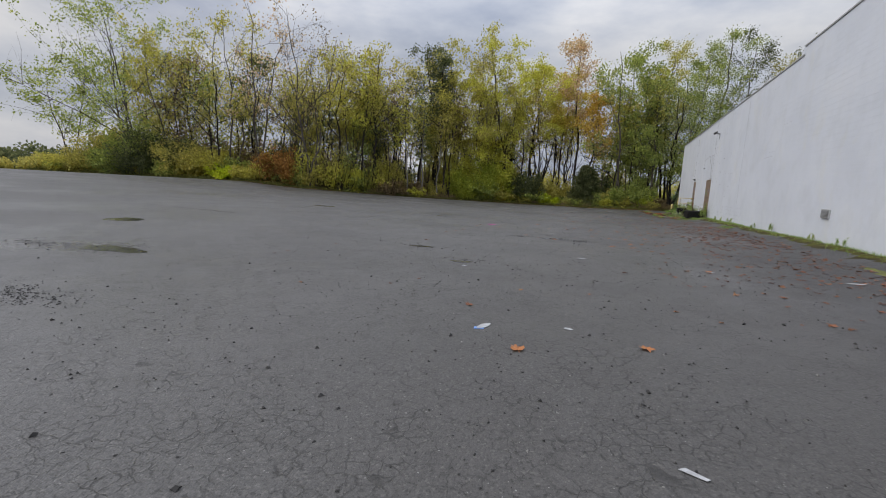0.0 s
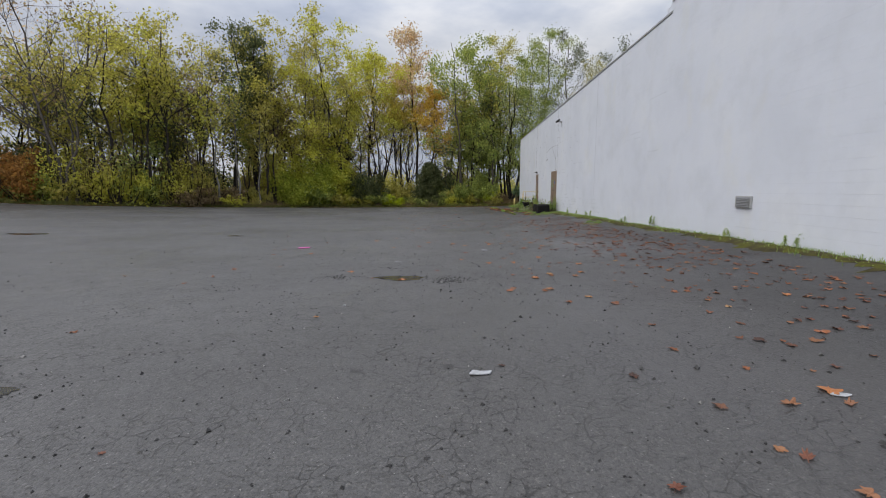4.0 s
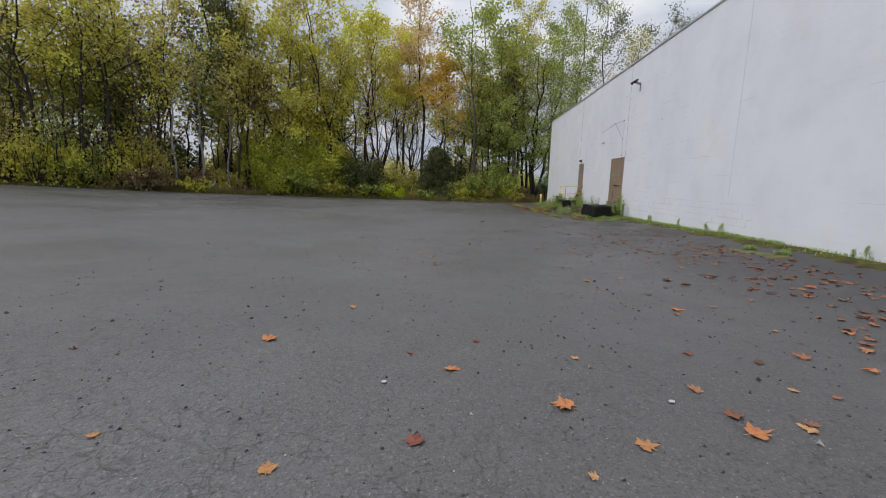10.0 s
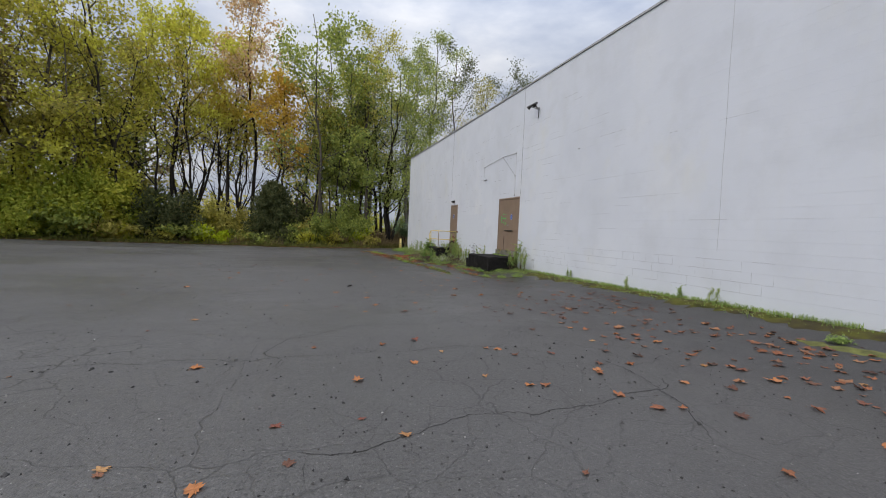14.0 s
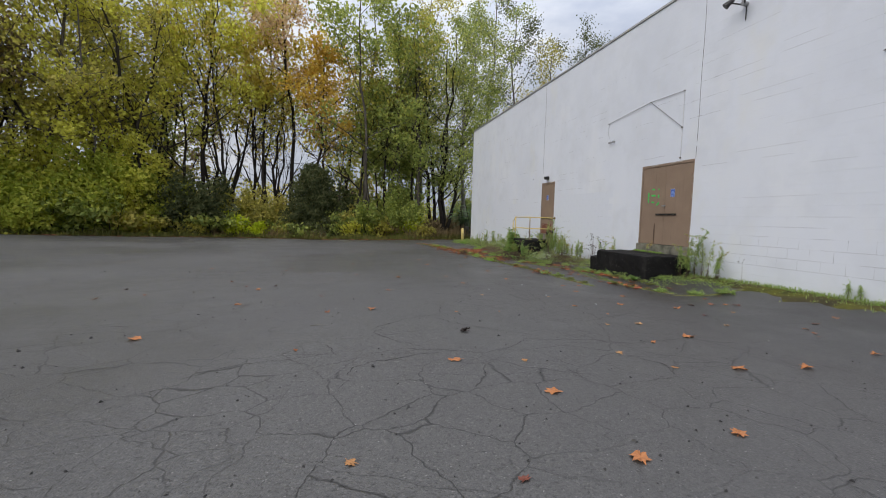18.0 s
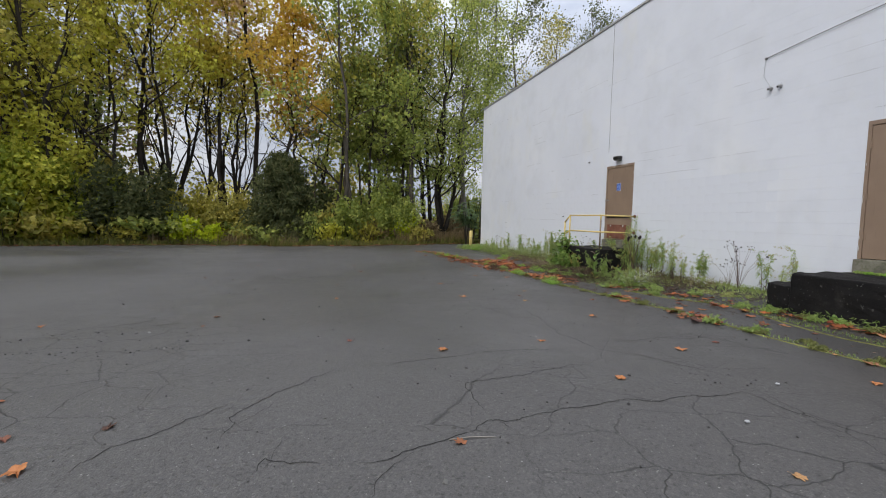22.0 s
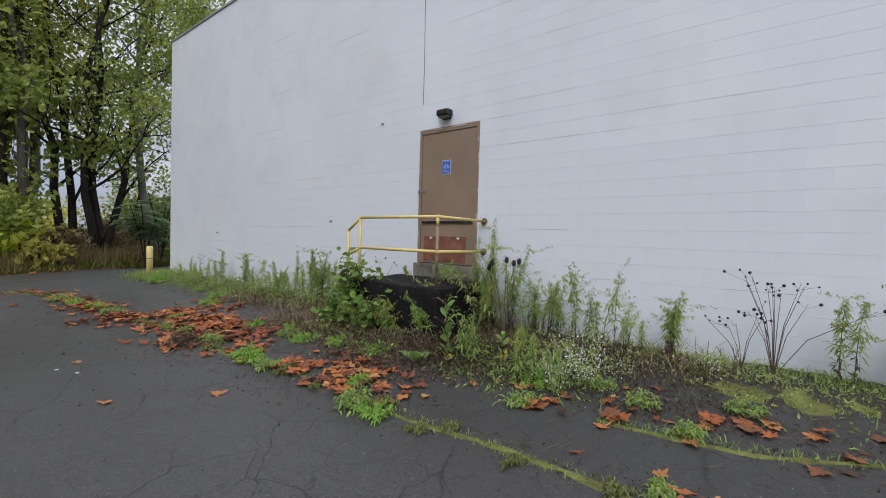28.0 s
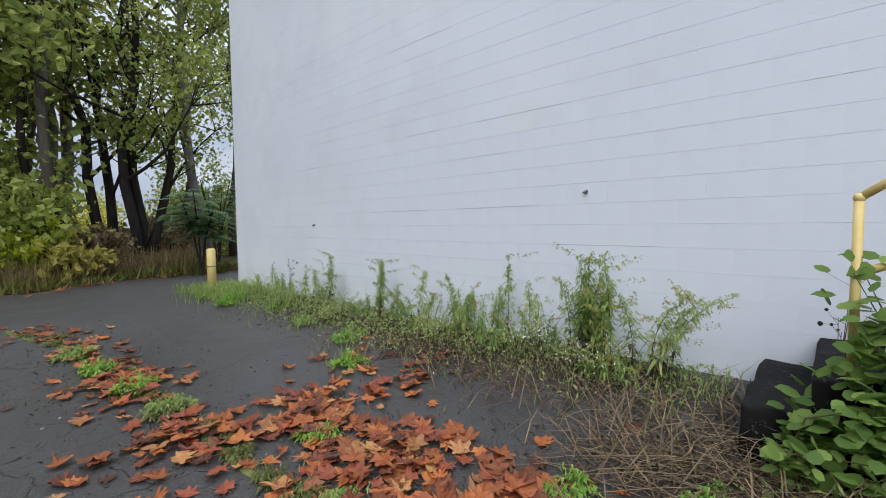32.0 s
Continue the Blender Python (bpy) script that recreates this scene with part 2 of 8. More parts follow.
def make_wall_paint():
    m = Mat("painted_block", (0.8, 0.8, 0.82), 0.55, spec=0.3)
    big, mid, fine = m.noise(0.35, 5), m.noise(3.0, 5), m.noise(60, 3)
    streak = m.noise(1.0, 4, src=m.mapped((1, 2.4, 0.22)))
    c = m.ramp(big.outputs["Fac"], [(0.3, (0.64, 0.665, 0.725)), (0.55, (0.69, 0.715, 0.775)), (0.75, (0.73, 0.745, 0.775))])
    c = m.mix(m.remap(streak.outputs["Fac"], 0.52, 0.8, 0, 0.16), c, (0.66, 0.65, 0.63))
    mott = m.noise(1.1, 6, 0.62)
    c = m.mix(m.remap(mott.outputs["Fac"], 0.48, 0.72, 0, 0.45), c, (0.575, 0.595, 0.635))
    c = m.mix(m.remap(m.noise(0.55, 4, 0.6, m.mapped((1, 1.4, 0.8))).outputs["Fac"], 0.58, 0.75, 0, 0.35), c, (0.70, 0.69, 0.62))
    z = m.xyz()["Z"]
    splash = m.math("MULTIPLY", m.remap(m.math("ADD", z, m.math("MULTIPLY", mid.outputs["Fac"], 0.5)), 0.25, -0.45), m.remap(mid.outputs["Fac"], 0.4, 0.65))
    c = m.mix(m.math("MULTIPLY", splash, 0.6), c, (0.40, 0.39, 0.31))
    m.color(c)
    m.bump(m.math("ADD", fine.outputs["Fac"], m.math("MULTIPLY", mid.outputs["Fac"], 1.5)), 0.4, 0.005)
    return m.m


def make_water():
    m = Mat("puddle_water", (0.03, 0.029, 0.027), 0.06, spec=0.6)
    n = m.noise(5, 4)
    m.color(m.ramp(n.outputs["Fac"], [(0.3, (0.045, 0.043, 0.04)), (0.7, (0.075, 0.072, 0.068))]))
    m.bump(m.noise(14, 2).outputs["Fac"], 0.04, 0.003)
    return m.m


def make_soil():
    m = Mat("soil_and_grass", (0.1, 0.09, 0.05), 0.95, spec=0.1)
    a, b = m.noise(0.5, 6), m.noise(9, 5)
    c = m.ramp(a.outputs["Fac"], [(0.32, (0.055, 0.040, 0.024)), (0.5, (0.075, 0.075, 0.028)), (0.7, (0.11, 0.12, 0.036))])
    m.color(m.mix(m.remap(b.outputs["Fac"], 0.4, 0.7, 0, 0.7), c, (0.05, 0.036, 0.022)))
    m.bump(b.outputs["Fac"], 0.8, 0.04)
    return m.m


def make_door_paint():
    m = Mat("brown_door_paint", (0.2, 0.14, 0.1), 0.5)
    a, b = m.noise(1.6, 4), m.noise(28, 4)
    drip = m.noise(3.0, 4, src=m.mapped((1, 7, 0.5)))
    c = m.ramp(a.outputs["Fac"], [(0.3, (0.225, 0.158, 0.115)), (0.7, (0.275, 0.196, 0.142))])
    c = m.mix(m.remap(drip.outputs["Fac"], 0.6, 0.85, 0, 0.45), c, (0.10, 0.07, 0.055))
    m.color(c)
    m.bump(b.outputs["Fac"], 0.12, 0.002)
    return m.m


def make_rust():
    m = Mat("rusted_steel", (0.2, 0.07, 0.04), 0.8)
    a, b = m.noise(5, 6, 0.65), m.noise(2.2, 3, src=m.mapped((1, 6, 1)))
    c = m.ramp(a.outputs["Fac"], [(0.3, (0.095, 0.036, 0.025)), (0.55, (0.20, 0.075, 0.046)), (0.75, (0.27, 0.135, 0.09))])
    m.color(m.mix(m.remap(b.outputs["Fac"], 0.55, 0.8, 0, 0.4), c, (0.25, 0.17, 0.13)))
    m.bump(a.outputs["Fac"], 0.3, 0.003)
    return m.m


def make_black_concrete():
    m = Mat("blackened_concrete", (0.03, 0.03, 0.03), 0.85, spec=0.2)
    a, b, c3 = m.noise(2.5, 6, 0.65), m.noise(22, 5), m.voronoi(30)
    c = m.ramp(a.outputs["Fac"], [(0.3, (0.005, 0.005, 0.005)), (0.58, (0.011, 0.010, 0.010)), (0.78, (0.036, 0.034, 0.031))])
    c = m.mix(m.remap(b.outputs["Fac"], 0.64, 0.72, 0, 0.6), c, (0.15, 0.145, 0.135))
    m.color(c)
    m.bump(m.math("ADD", b.outputs["Fac"], m.math("MULTIPLY", c3.outputs["Distance"], 0.3)), 0.45, 0.01)
    return m.m


def make_mossy_concrete():
    m = Mat("mossy_concrete", (0.2, 0.2, 0.16), 0.9)
    a, b = m.noise(4, 6), m.noise(20, 4)
    c = m.ramp(a.outputs["Fac"], [(0.3, (0.055, 0.052, 0.042)), (0.5, (0.17, 0.16, 0.125)), (0.7, (0.24, 0.225, 0.18))])
    m.color(m.mix(m.remap(b.outputs["Fac"], 0.5, 0.7, 0, 0.5), c, (0.06, 0.075, 0.025)))
    m.bump(b.outputs["Fac"], 0.5, 0.006)
    return m.m


def make_yellow_paint():
    m = Mat("yellow_paint", (0.6, 0.45, 0.12), 0.45)
    a, b = m.noise(6, 5), m.noise(40, 4)
    c = m.ramp(a.outputs["Fac"], [(0.3, (0.60, 0.45, 0.14)), (0.7, (0.70, 0.55, 0.22))])
    m.color(m.mix(m.remap(b.outputs["Fac"], 0.66, 0.72, 0, 0.8), c, (0.16, 0.09, 0.05)))
    m.bump(b.outputs["Fac"], 0.15, 0.002)
    return m.m


def make_bark(name, a, b):
    m = Mat(name, a, 0.9, spec=0.15)
    n1, n2 = m.noise(7, 5, src=m.mapped((1, 1, 0.25))), m.noise(0.8, 3)
    f = m.math("ADD", m.math("MULTIPLY", n1.outputs["Fac"], 0.6), m.math("MULTIPLY", n2.outputs["Fac"], 0.4))
    m.color(m.ramp(f, [(0.3, a), (0.7, b)]))
    m.bump(n1.outputs["Fac"], 0.6, 0.03)
    return m.m


def make_fallen_leaf(name, stops):
    m = Mat(name, stops[0], 0.55, spec=0.35)
    n = len(stops)
    c = m.ramp(m.island(), [(0.05 + 0.9 * i / (n - 1), s) for i, s in enumerate(stops)])
    vein = m.noise(38, 4)
    m.color(m.mix(m.remap(vein.outputs["Fac"], 0.45, 0.75, 0, 0.38), c, (0.10, 0.035, 0.016)))
    m.bump(vein.outputs["Fac"], 0.3, 0.004)
    m.translucent(0.15)
    return m.m


ASPHALT, WALL_PAINT, WATER, SOIL = make_asphalt(), make_wall_paint(), make_water(), make_soil()
DOOR_PAINT, RUST, BLACK_CONCRETE, MOSSY = make_door_paint(), make_rust(), make_black_concrete(), make_mossy_concrete()
YELLOW = make_yellow_paint()
BARK = make_bark("grey_brown_bark", (0.055, 0.046, 0.038), (0.17, 0.148, 0.125))
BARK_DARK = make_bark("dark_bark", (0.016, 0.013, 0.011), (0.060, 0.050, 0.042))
BARK_PALE = make_bark("pale_bark", (0.10, 0.092, 0.080), (0.30, 0.28, 0.25))
LEAF = {
    "olive": foliage("olive_leaves", (0.185, 0.190, 0.052), (0.350, 0.345, 0.090), (0.560, 0.500, 0.140)),
    "yellowgreen": foliage("yellow_green_leaves", (0.190, 0.207, 0.046), (0.374, 0.362, 0.076), (0.644, 0.552, 0.121)),
    "yellow": foliage("yellow_leaves", (0.235, 0.255, 0.048), (0.470, 0.470, 0.075), (0.690, 0.610, 0.115)),
    "orange": foliage("orange_leaves", (0.290, 0.205, 0.042), (0.510, 0.355, 0.064), (0.690, 0.480, 0.095)),
    "gold": foliage("golden_leaves", (0.270, 0.235, 0.050), (0.490, 0.410, 0.080), (0.670, 0.540, 0.120)),
    "pink": foliage("pinkish_tan_leaves", (0.310, 0.225, 0.130), (0.540, 0.400, 0.235), (0.720, 0.540, 0.340)),
    "green": foliage("green_leaves", (0.120, 0.165, 0.048), (0.245, 0.310, 0.080), (0.440, 0.480, 0.130)),
    "dark": foliage("dark_green_leaves", (0.044, 0.061, 0.029), (0.097, 0.121, 0.053), (0.193, 0.209, 0.092)),
    "lime": foliage("lime_leaves", (0.240, 0.320, 0.020), (0.430, 0.520, 0.034), (0.620, 0.660, 0.055)),
    "red": foliage("russet_leaves", (0.130, 0.080, 0.030), (0.290, 0.160, 0.048), (0.450, 0.270, 0.075)),
    "brown": foliage("dry_brown_leaves", (0.100, 0.078, 0.045), (0.205, 0.162, 0.088), (0.345, 0.275, 0.150)),
    "sumac": foliage("sumac_leaves", (0.090, 0.160, 0.085), (0.150, 0.240, 0.125), (0.250, 0.340, 0.180)),
    "fresh": foliage("fresh_bush_leaves", (0.150, 0.200, 0.030), (0.290, 0.350, 0.052), (0.490, 0.500, 0.090)),
}


# ---- shape helpers ----
class Geo:
    """Gathers vertices and faces, then makes one mesh of them."""

    def __init__(self):
        self.v, self.f, self.n = [], [], 0

    def add(self, verts, faces):
        verts = np.asarray(verts, float).reshape(-1, 3)
        self.f += [tuple(i + self.n for i in f) for f in faces]
        self.v.append(verts)
        self.n += len(verts)

    def polys(self, verts):
        """Many polygons of the same corner count: an array (count, corners, 3)."""
        c, k = verts.shape[:2]
        idx = (np.arange(c * k) + self.n).reshape(c, k)
        self.f += [tuple(r) for r in idx.tolist()]
        self.v.append(verts.reshape(-1, 3))
        self.n += c * k

    def box(self, x0, x1, y0, y1, z0, z1):
        v = [(x, y, z) for x in (x0, x1) for y in (y0, y1) for z in (z0, z1)]
        self.add(v, [(0, 1, 3, 2), (4, 6, 7, 5), (0, 4, 5, 1), (2, 3, 7, 6), (0, 2, 6, 4), (1, 5, 7, 3)])

    def tube(self, path, radii, sides=6, cap=True):
        path = np.asarray(path, float)
        k = len(path)
        radii = np.broadcast_to(np.asarray(radii, float), (k,))
        d = np.gradient(path, axis=0)
        d /= np.linalg.norm(d, axis=1)[:, None] + 1e-9
        ref = np.where(np.abs(d[:, 2:3]) > 0.9, np.array([[1.0, 0, 0]]), np.array([[0, 0, 1.0]]))
        a = np.cross(d, ref)
        a /= np.linalg.norm(a, axis=1)[:, None] + 1e-9
        b = np.cross(d, a)
        for i in range(1, k):
            if np.dot(a[i], a[i - 1]) < 0:
                a[i], b[i] = -a[i], -b[i]
        ang = np.linspace(0, 2 * np.pi, sides, endpoint=False)
        ring = path[:, None, :] + radii[:, None, None] * (np.cos(ang)[None, :, None] * a[:, None, :] + np.sin(ang)[None, :, None] * b[:, None, :])
        f = [(i * sides + j, i * sides + (j + 1) % sides, (i + 1) * sides + (j + 1) % sides, (i + 1) * sides + j) for i in range(k - 1) for j in range(sides)]
        if cap:
            f += [tuple(range(sides))[::-1], tuple(range((k - 1) * sides, k * sides))]
        self.add(ring.reshape(-1, 3), f)

    def mesh(self, name, material, smooth=False):
        me = bpy.data.meshes.new(name)
        v = np.concatenate(self.v) if self.v else np.zeros((0, 3))
        counts = np.array([len(f) for f in self.f], np.int32)
        flat = np.fromiter((i for f in self.f for i in f), np.int32, int(counts.sum()))
        me.vertices.add(len(v))
        me.vertices.foreach_set("co", v.astype(np.float32).ravel())
        me.loops.add(len(flat))
        me.loops.foreach_set("vertex_index", flat)
        me.polygons.add(len(counts))
        starts = np.zeros(len(counts), np.int32)
        starts[1:] = np.cumsum(counts)[:-1]
        me.polygons.foreach_set("loop_start", starts)
        me.polygons.foreach_set("loop_total", counts)
        me.polygons.foreach_set("use_smooth", np.full(len(counts), bool(smooth)))
        me.materials.append(material)
        me.update(calc_edges=True)
        me.validate()
        return me


def thing(name, label, category, group="", kind="", at=(0, 0, 0)):
    ob = new(name)
    ob.location = at
    return tagged(ob, label, category, group, kind)


def part(name, geo, material, parent, label="", smooth=False, kind=""):
    ob = new(name, geo.mesh(name, material, smooth))
    if parent is not None:
        ob.parent = parent
    return tagged(ob, label, kind=kind)


def solid(name, geo, material, label, category, group="", kind="", smooth=False):
    return tagged(new(name, geo.mesh(name, material, smooth)), label, category, group, kind)


def bevelled(geo_box, name, material, width=0.01, segments=2, wobble=0.0, seed=0, cuts=0):
    """A mesh of boxes with rounded, if wished uneven, edges."""
    bm = bmesh.new()
    for x0, x1, y0, y1, z0, z1 in geo_box:
        bmesh.ops.create_cube(bm, size=1, matrix=Matrix.Translation(((x0 + x1) / 2, (y0 + y1) / 2, (z0 + z1) / 2)) @ Matrix.Diagonal((x1 - x0, y1 - y0, z1 - z0, 1)))
    if cuts:
        bmesh.ops.subdivide_edges(bm, edges=bm.edges[:], cuts=cuts, use_grid_fill=True)
    sharp = [e for e in bm.edges if len(e.link_faces) == 2 and e.calc_face_angle(0) > 0.6]
    bmesh.ops.bevel(bm, geom=sharp, offset=width, segments=segments, affect="EDGES", profile=0.6)
    if wobble:
        for v in bm.verts:
            v.co += wobble * Vector(noise.noise_vector(v.co * 5 + Vector((seed, 0, 0))))
    me = bpy.data.meshes.new(name)
    bm.to_mesh(me)
    bm.free()
    me.materials.append(material)
    return me


def part_mesh(name, me, parent, label=""):
    ob = new(name, me)
    ob.parent = parent
    return tagged(ob, label)


# ---- the lie of the land ----
GY = [-60, 0, 8, 14, 20, 26, 32, 38, 44, 55, 90, 200]
GZ = [0.2, -0.063, -0.108, -0.146, -0.260, -0.370, -0.476, -0.574, -0.694, -0.814, -1.1, -1.3]
EDGE_X = [-120, -75, -61, -50, -38, -28, -20, -10, -5, 0, 5, 9, 40]
EDGE_Y = [20, 31, 35, 39, 43.5, 52, 58, 61.8, 60.8, 60.2, 61, 61.5, 63]
WX = 5.85


def edge_y(x):
    x = np.asarray(x, float)
    return np.interp(x, EDGE_X, EDGE_Y) + 0.25 * np.sin(x * 1.7) + 0.15 * np.sin(x * 4.1 + 1)


def land(x, y):
    """Height of the tarmac at x, y."""
    x, y = np.asarray(x, float), np.asarray(y, float)
    xc = np.clip(x, -45, 6)
    z = np.interp(y, GY, GZ) + 0.0161 * np.maximum(xc, -40) + 0.00098 * np.minimum(xc, 0) ** 2
    s = np.clip((x - 4.3) / 1.3, 0, 1) * np.clip((58 - y) / 3, 0, 1)
    z = z + 0.12 * s * s * (3 - 2 * s)
    return z + 0.008 * np.sin(x * 1.3 + 0.7 * y) + 0.006 * np.sin(x * 0.6 - 1.9 * y + 2)


def ground_at(x, y):
    return float(land(x, y))


def grid_mesh(name, gx, material):
    """A sheet from arrays of X, Y, Z of the same shape."""
    X, Y, Z = gx
    r, c = X.shape
    idx = np.arange(r * c).reshape(r, c)
    f = np.stack([idx[:-1, :-1], idx[:-1, 1:], idx[1:, 1:], idx[1:, :-1]], -1).reshape(-1, 4)
    g = Geo()
    g.v, g.n = [np.stack([X, Y, Z], -1).reshape(-1, 3)], r * c
    g.f = [tuple(q) for q in f.tolist()]
    return g.mesh(name, material, True)


xs = np.unique(np.concatenate([np.linspace(-120, -14, 60), np.linspace(-14, 6.5, 110), np.linspace(6.5, 16, 20)]))
rows_y = np.concatenate([np.linspace(-60, -4, 24), np.linspace(-3.6, 62, 240)])
Xg, Sg = np.meshgrid(xs, (rows_y + 60) / 122)
Yg = -60 + Sg * (edge_y(Xg) + 60)
parking_lot = tagged(new("parking_lot", grid_mesh("parking_lot", (Xg, Yg, land(Xg, Yg)), ASPHALT)), "cracked grey asphalt parking lot, damp and strewn with grit", "parking lot", kind="structure")

far = np.array([-3000, -1500, -700, -350, -200])
xs = np.concatenate([far, np.linspace(-140, 60, 130), -far[::-1] - 60])
ys = np.concatenate([far, np.linspace(-120, 15, 30), np.linspace(17, 110, 120), -far[::-1]])
Xg, Yg = np.meshgrid(xs, ys)
rise = np.clip((Yg - edge_y(np.clip(Xg, -120, 40))) / 1.5, 0, 1)
Zg = land(np.clip(Xg, -140, 60), np.clip(Yg, -100, 200)) - 0.07 + 0.15 * rise + rise * 0.08 * np.sin(Xg * 0.9) * np.sin(Yg * 1.1)
tagged(new("ground", grid_mesh("ground", (Xg, Yg, Zg), SOIL)), "dark soil with grass and leaf litter under the trees", "ground", kind="structure")

# ---- the building ----
COURSE, BLOCK = 0.2032, 0.4064
ROOF_Z, ROOF_Z2, STEP_Y, CORNER_Y, BACK_Y, BASE_Z = 6.79, 7.12, 21.1, 56.28, -45.0, -1.3
OPENINGS = [(37.125, 39.025, 0.14, 2.56), (44.35, 45.545, 0.14, 2.555)]


def minus_openings(y0, y1, z0, z1, pad=0.0):
    """The parts of a rectangle on the wall that lie outside the door openings."""
    todo = [(y0, y1, z0, z1)]
    for oy0, oy1, oz0, oz1 in OPENINGS:
        nxt = []
        for a, b, c, d in todo:
            if b <= oy0 or a >= oy1 or d <= oz0 or c >= oz1:
                nxt.append((a, b, c, d))
                continue
            if a < oy0:
                nxt.append((a, oy0, c, d))
            if b > oy1:
                nxt.append((oy1, b, c, d))
            m0, m1 = max(a, oy0), min(b, oy1)
            if c < oz0:
                nxt.append((m0, m1, c, oz0))
            if d > oz1:
                nxt.append((m0, m1, oz1, d))
        todo = nxt
    return todo


PLAIN = plain("grey_render", (0.45, 0.45, 0.45), 0.8)
ROOFING = plain("roof_felt", (0.08, 0.08, 0.085), 0.9)
COPING = plain("coping_metal", (0.42, 0.42, 0.42), 0.45, 0.5, 0.15)
core = Geo()
for r in minus_openings(BACK_Y, CORNER_Y, BASE_Z, ROOF_Z - 0.01):
    core.box(WX + 0.003, WX + 0.22, *r)
core.box(WX + 0.003, WX + 0.22, BACK_Y, STEP_Y, ROOF_Z - 0.01, ROOF_Z2 - 0.01)
wall_west = solid("wall_west", core, WALL_PAINT, "tall white painted concrete block wall of a warehouse", "wall", kind="structure")
g = Geo()
g.box(WX + 0.22, 45, CORNER_Y - 0.22, CORNER_Y, BASE_Z, ROOF_Z - 0.01)
solid("wall_north", g, WALL_PAINT, "white painted block wall at the warehouse end", "wall", kind="structure")
g = Geo()
g.box(WX + 0.22, 45, BACK_Y, BACK_Y + 0.22, BASE_Z, ROOF_Z2 - 0.01)
solid("wall_south", g, PLAIN, "plain block wall closing the warehouse", "wall", kind="structure")
g = Geo()
g.box(45, 45.22, BACK_Y, CORNER_Y, BASE_Z, ROOF_Z - 0.01)
solid("wall_east", g, PLAIN, "plain block wall closing the warehouse", "wall", kind="structure")
g = Geo()
g.box(WX + 0.23, 44.99, BACK_Y + 0.23, CORNER_Y - 0.23, ROOF_Z - 0.45, ROOF_Z - 0.3)
solid("roof", g, ROOFING, "flat felt roof of the warehouse", "roof", kind="structure")
g = Geo()
y = STEP_Y
while y < CORNER_Y:
    y2 = min(y + 3.05, CORNER_Y + 0.03)
    g.box(WX - 0.03, WX + 0.25, y + 0.003, y2 - 0.003, ROOF_Z - 0.012, ROOF_Z + 0.045)
    y += 3.05
y = BACK_Y
while y < STEP_Y:
    y2 = min(y + 3.05, STEP_Y + 0.03)
    g.box(WX - 0.03, WX + 0.25, y + 0.003, y2 - 0.003, ROOF_Z2 - 0.012, ROOF_Z2 + 0.045)
    y += 3.05
solid("trim", g, COPING, "thin grey metal coping along the wall top", "coping", kind="structure")

# ---- trees ----
def diamonds(geo, centres, size, rng, flat=0.0, narrow=0.55):
    """Small pointed leaves at random turns round the centres."""
    n = len(centres)
    d = rng.normal(size=(n, 3))
    d[:, 2] -= flat
    d /= np.linalg.norm(d, axis=1)[:, None]
    u = np.cross(d, rng.normal(size=(n, 3)))
    u /= np.linalg.norm(u, axis=1)[:, None] + 1e-9
    s = size * rng.uniform(0.55, 1.3, (n, 1))
    tip, side = d * s, u * s * narrow
    bend = np.cross(d, u) * s * 0.18
    geo.polys(np.stack([centres - tip * 0.5, centres + side * 0.5 + bend, centres + tip * 0.5, centres - side * 0.5 + bend], 1))


def limb(start, direction, length, rng, up=0.25, k=5, wob=0.06):
    p, d = [np.array(start, float)], np.array(direction, float)
    for _ in range(k - 1):
        d = d + rng.normal(size=3) * wob * 2 + np.array([0, 0, up / k])
        d /= np.linalg.norm(d)
        p.append(p[-1] + d * length / (k - 1))
    return np.array(p)


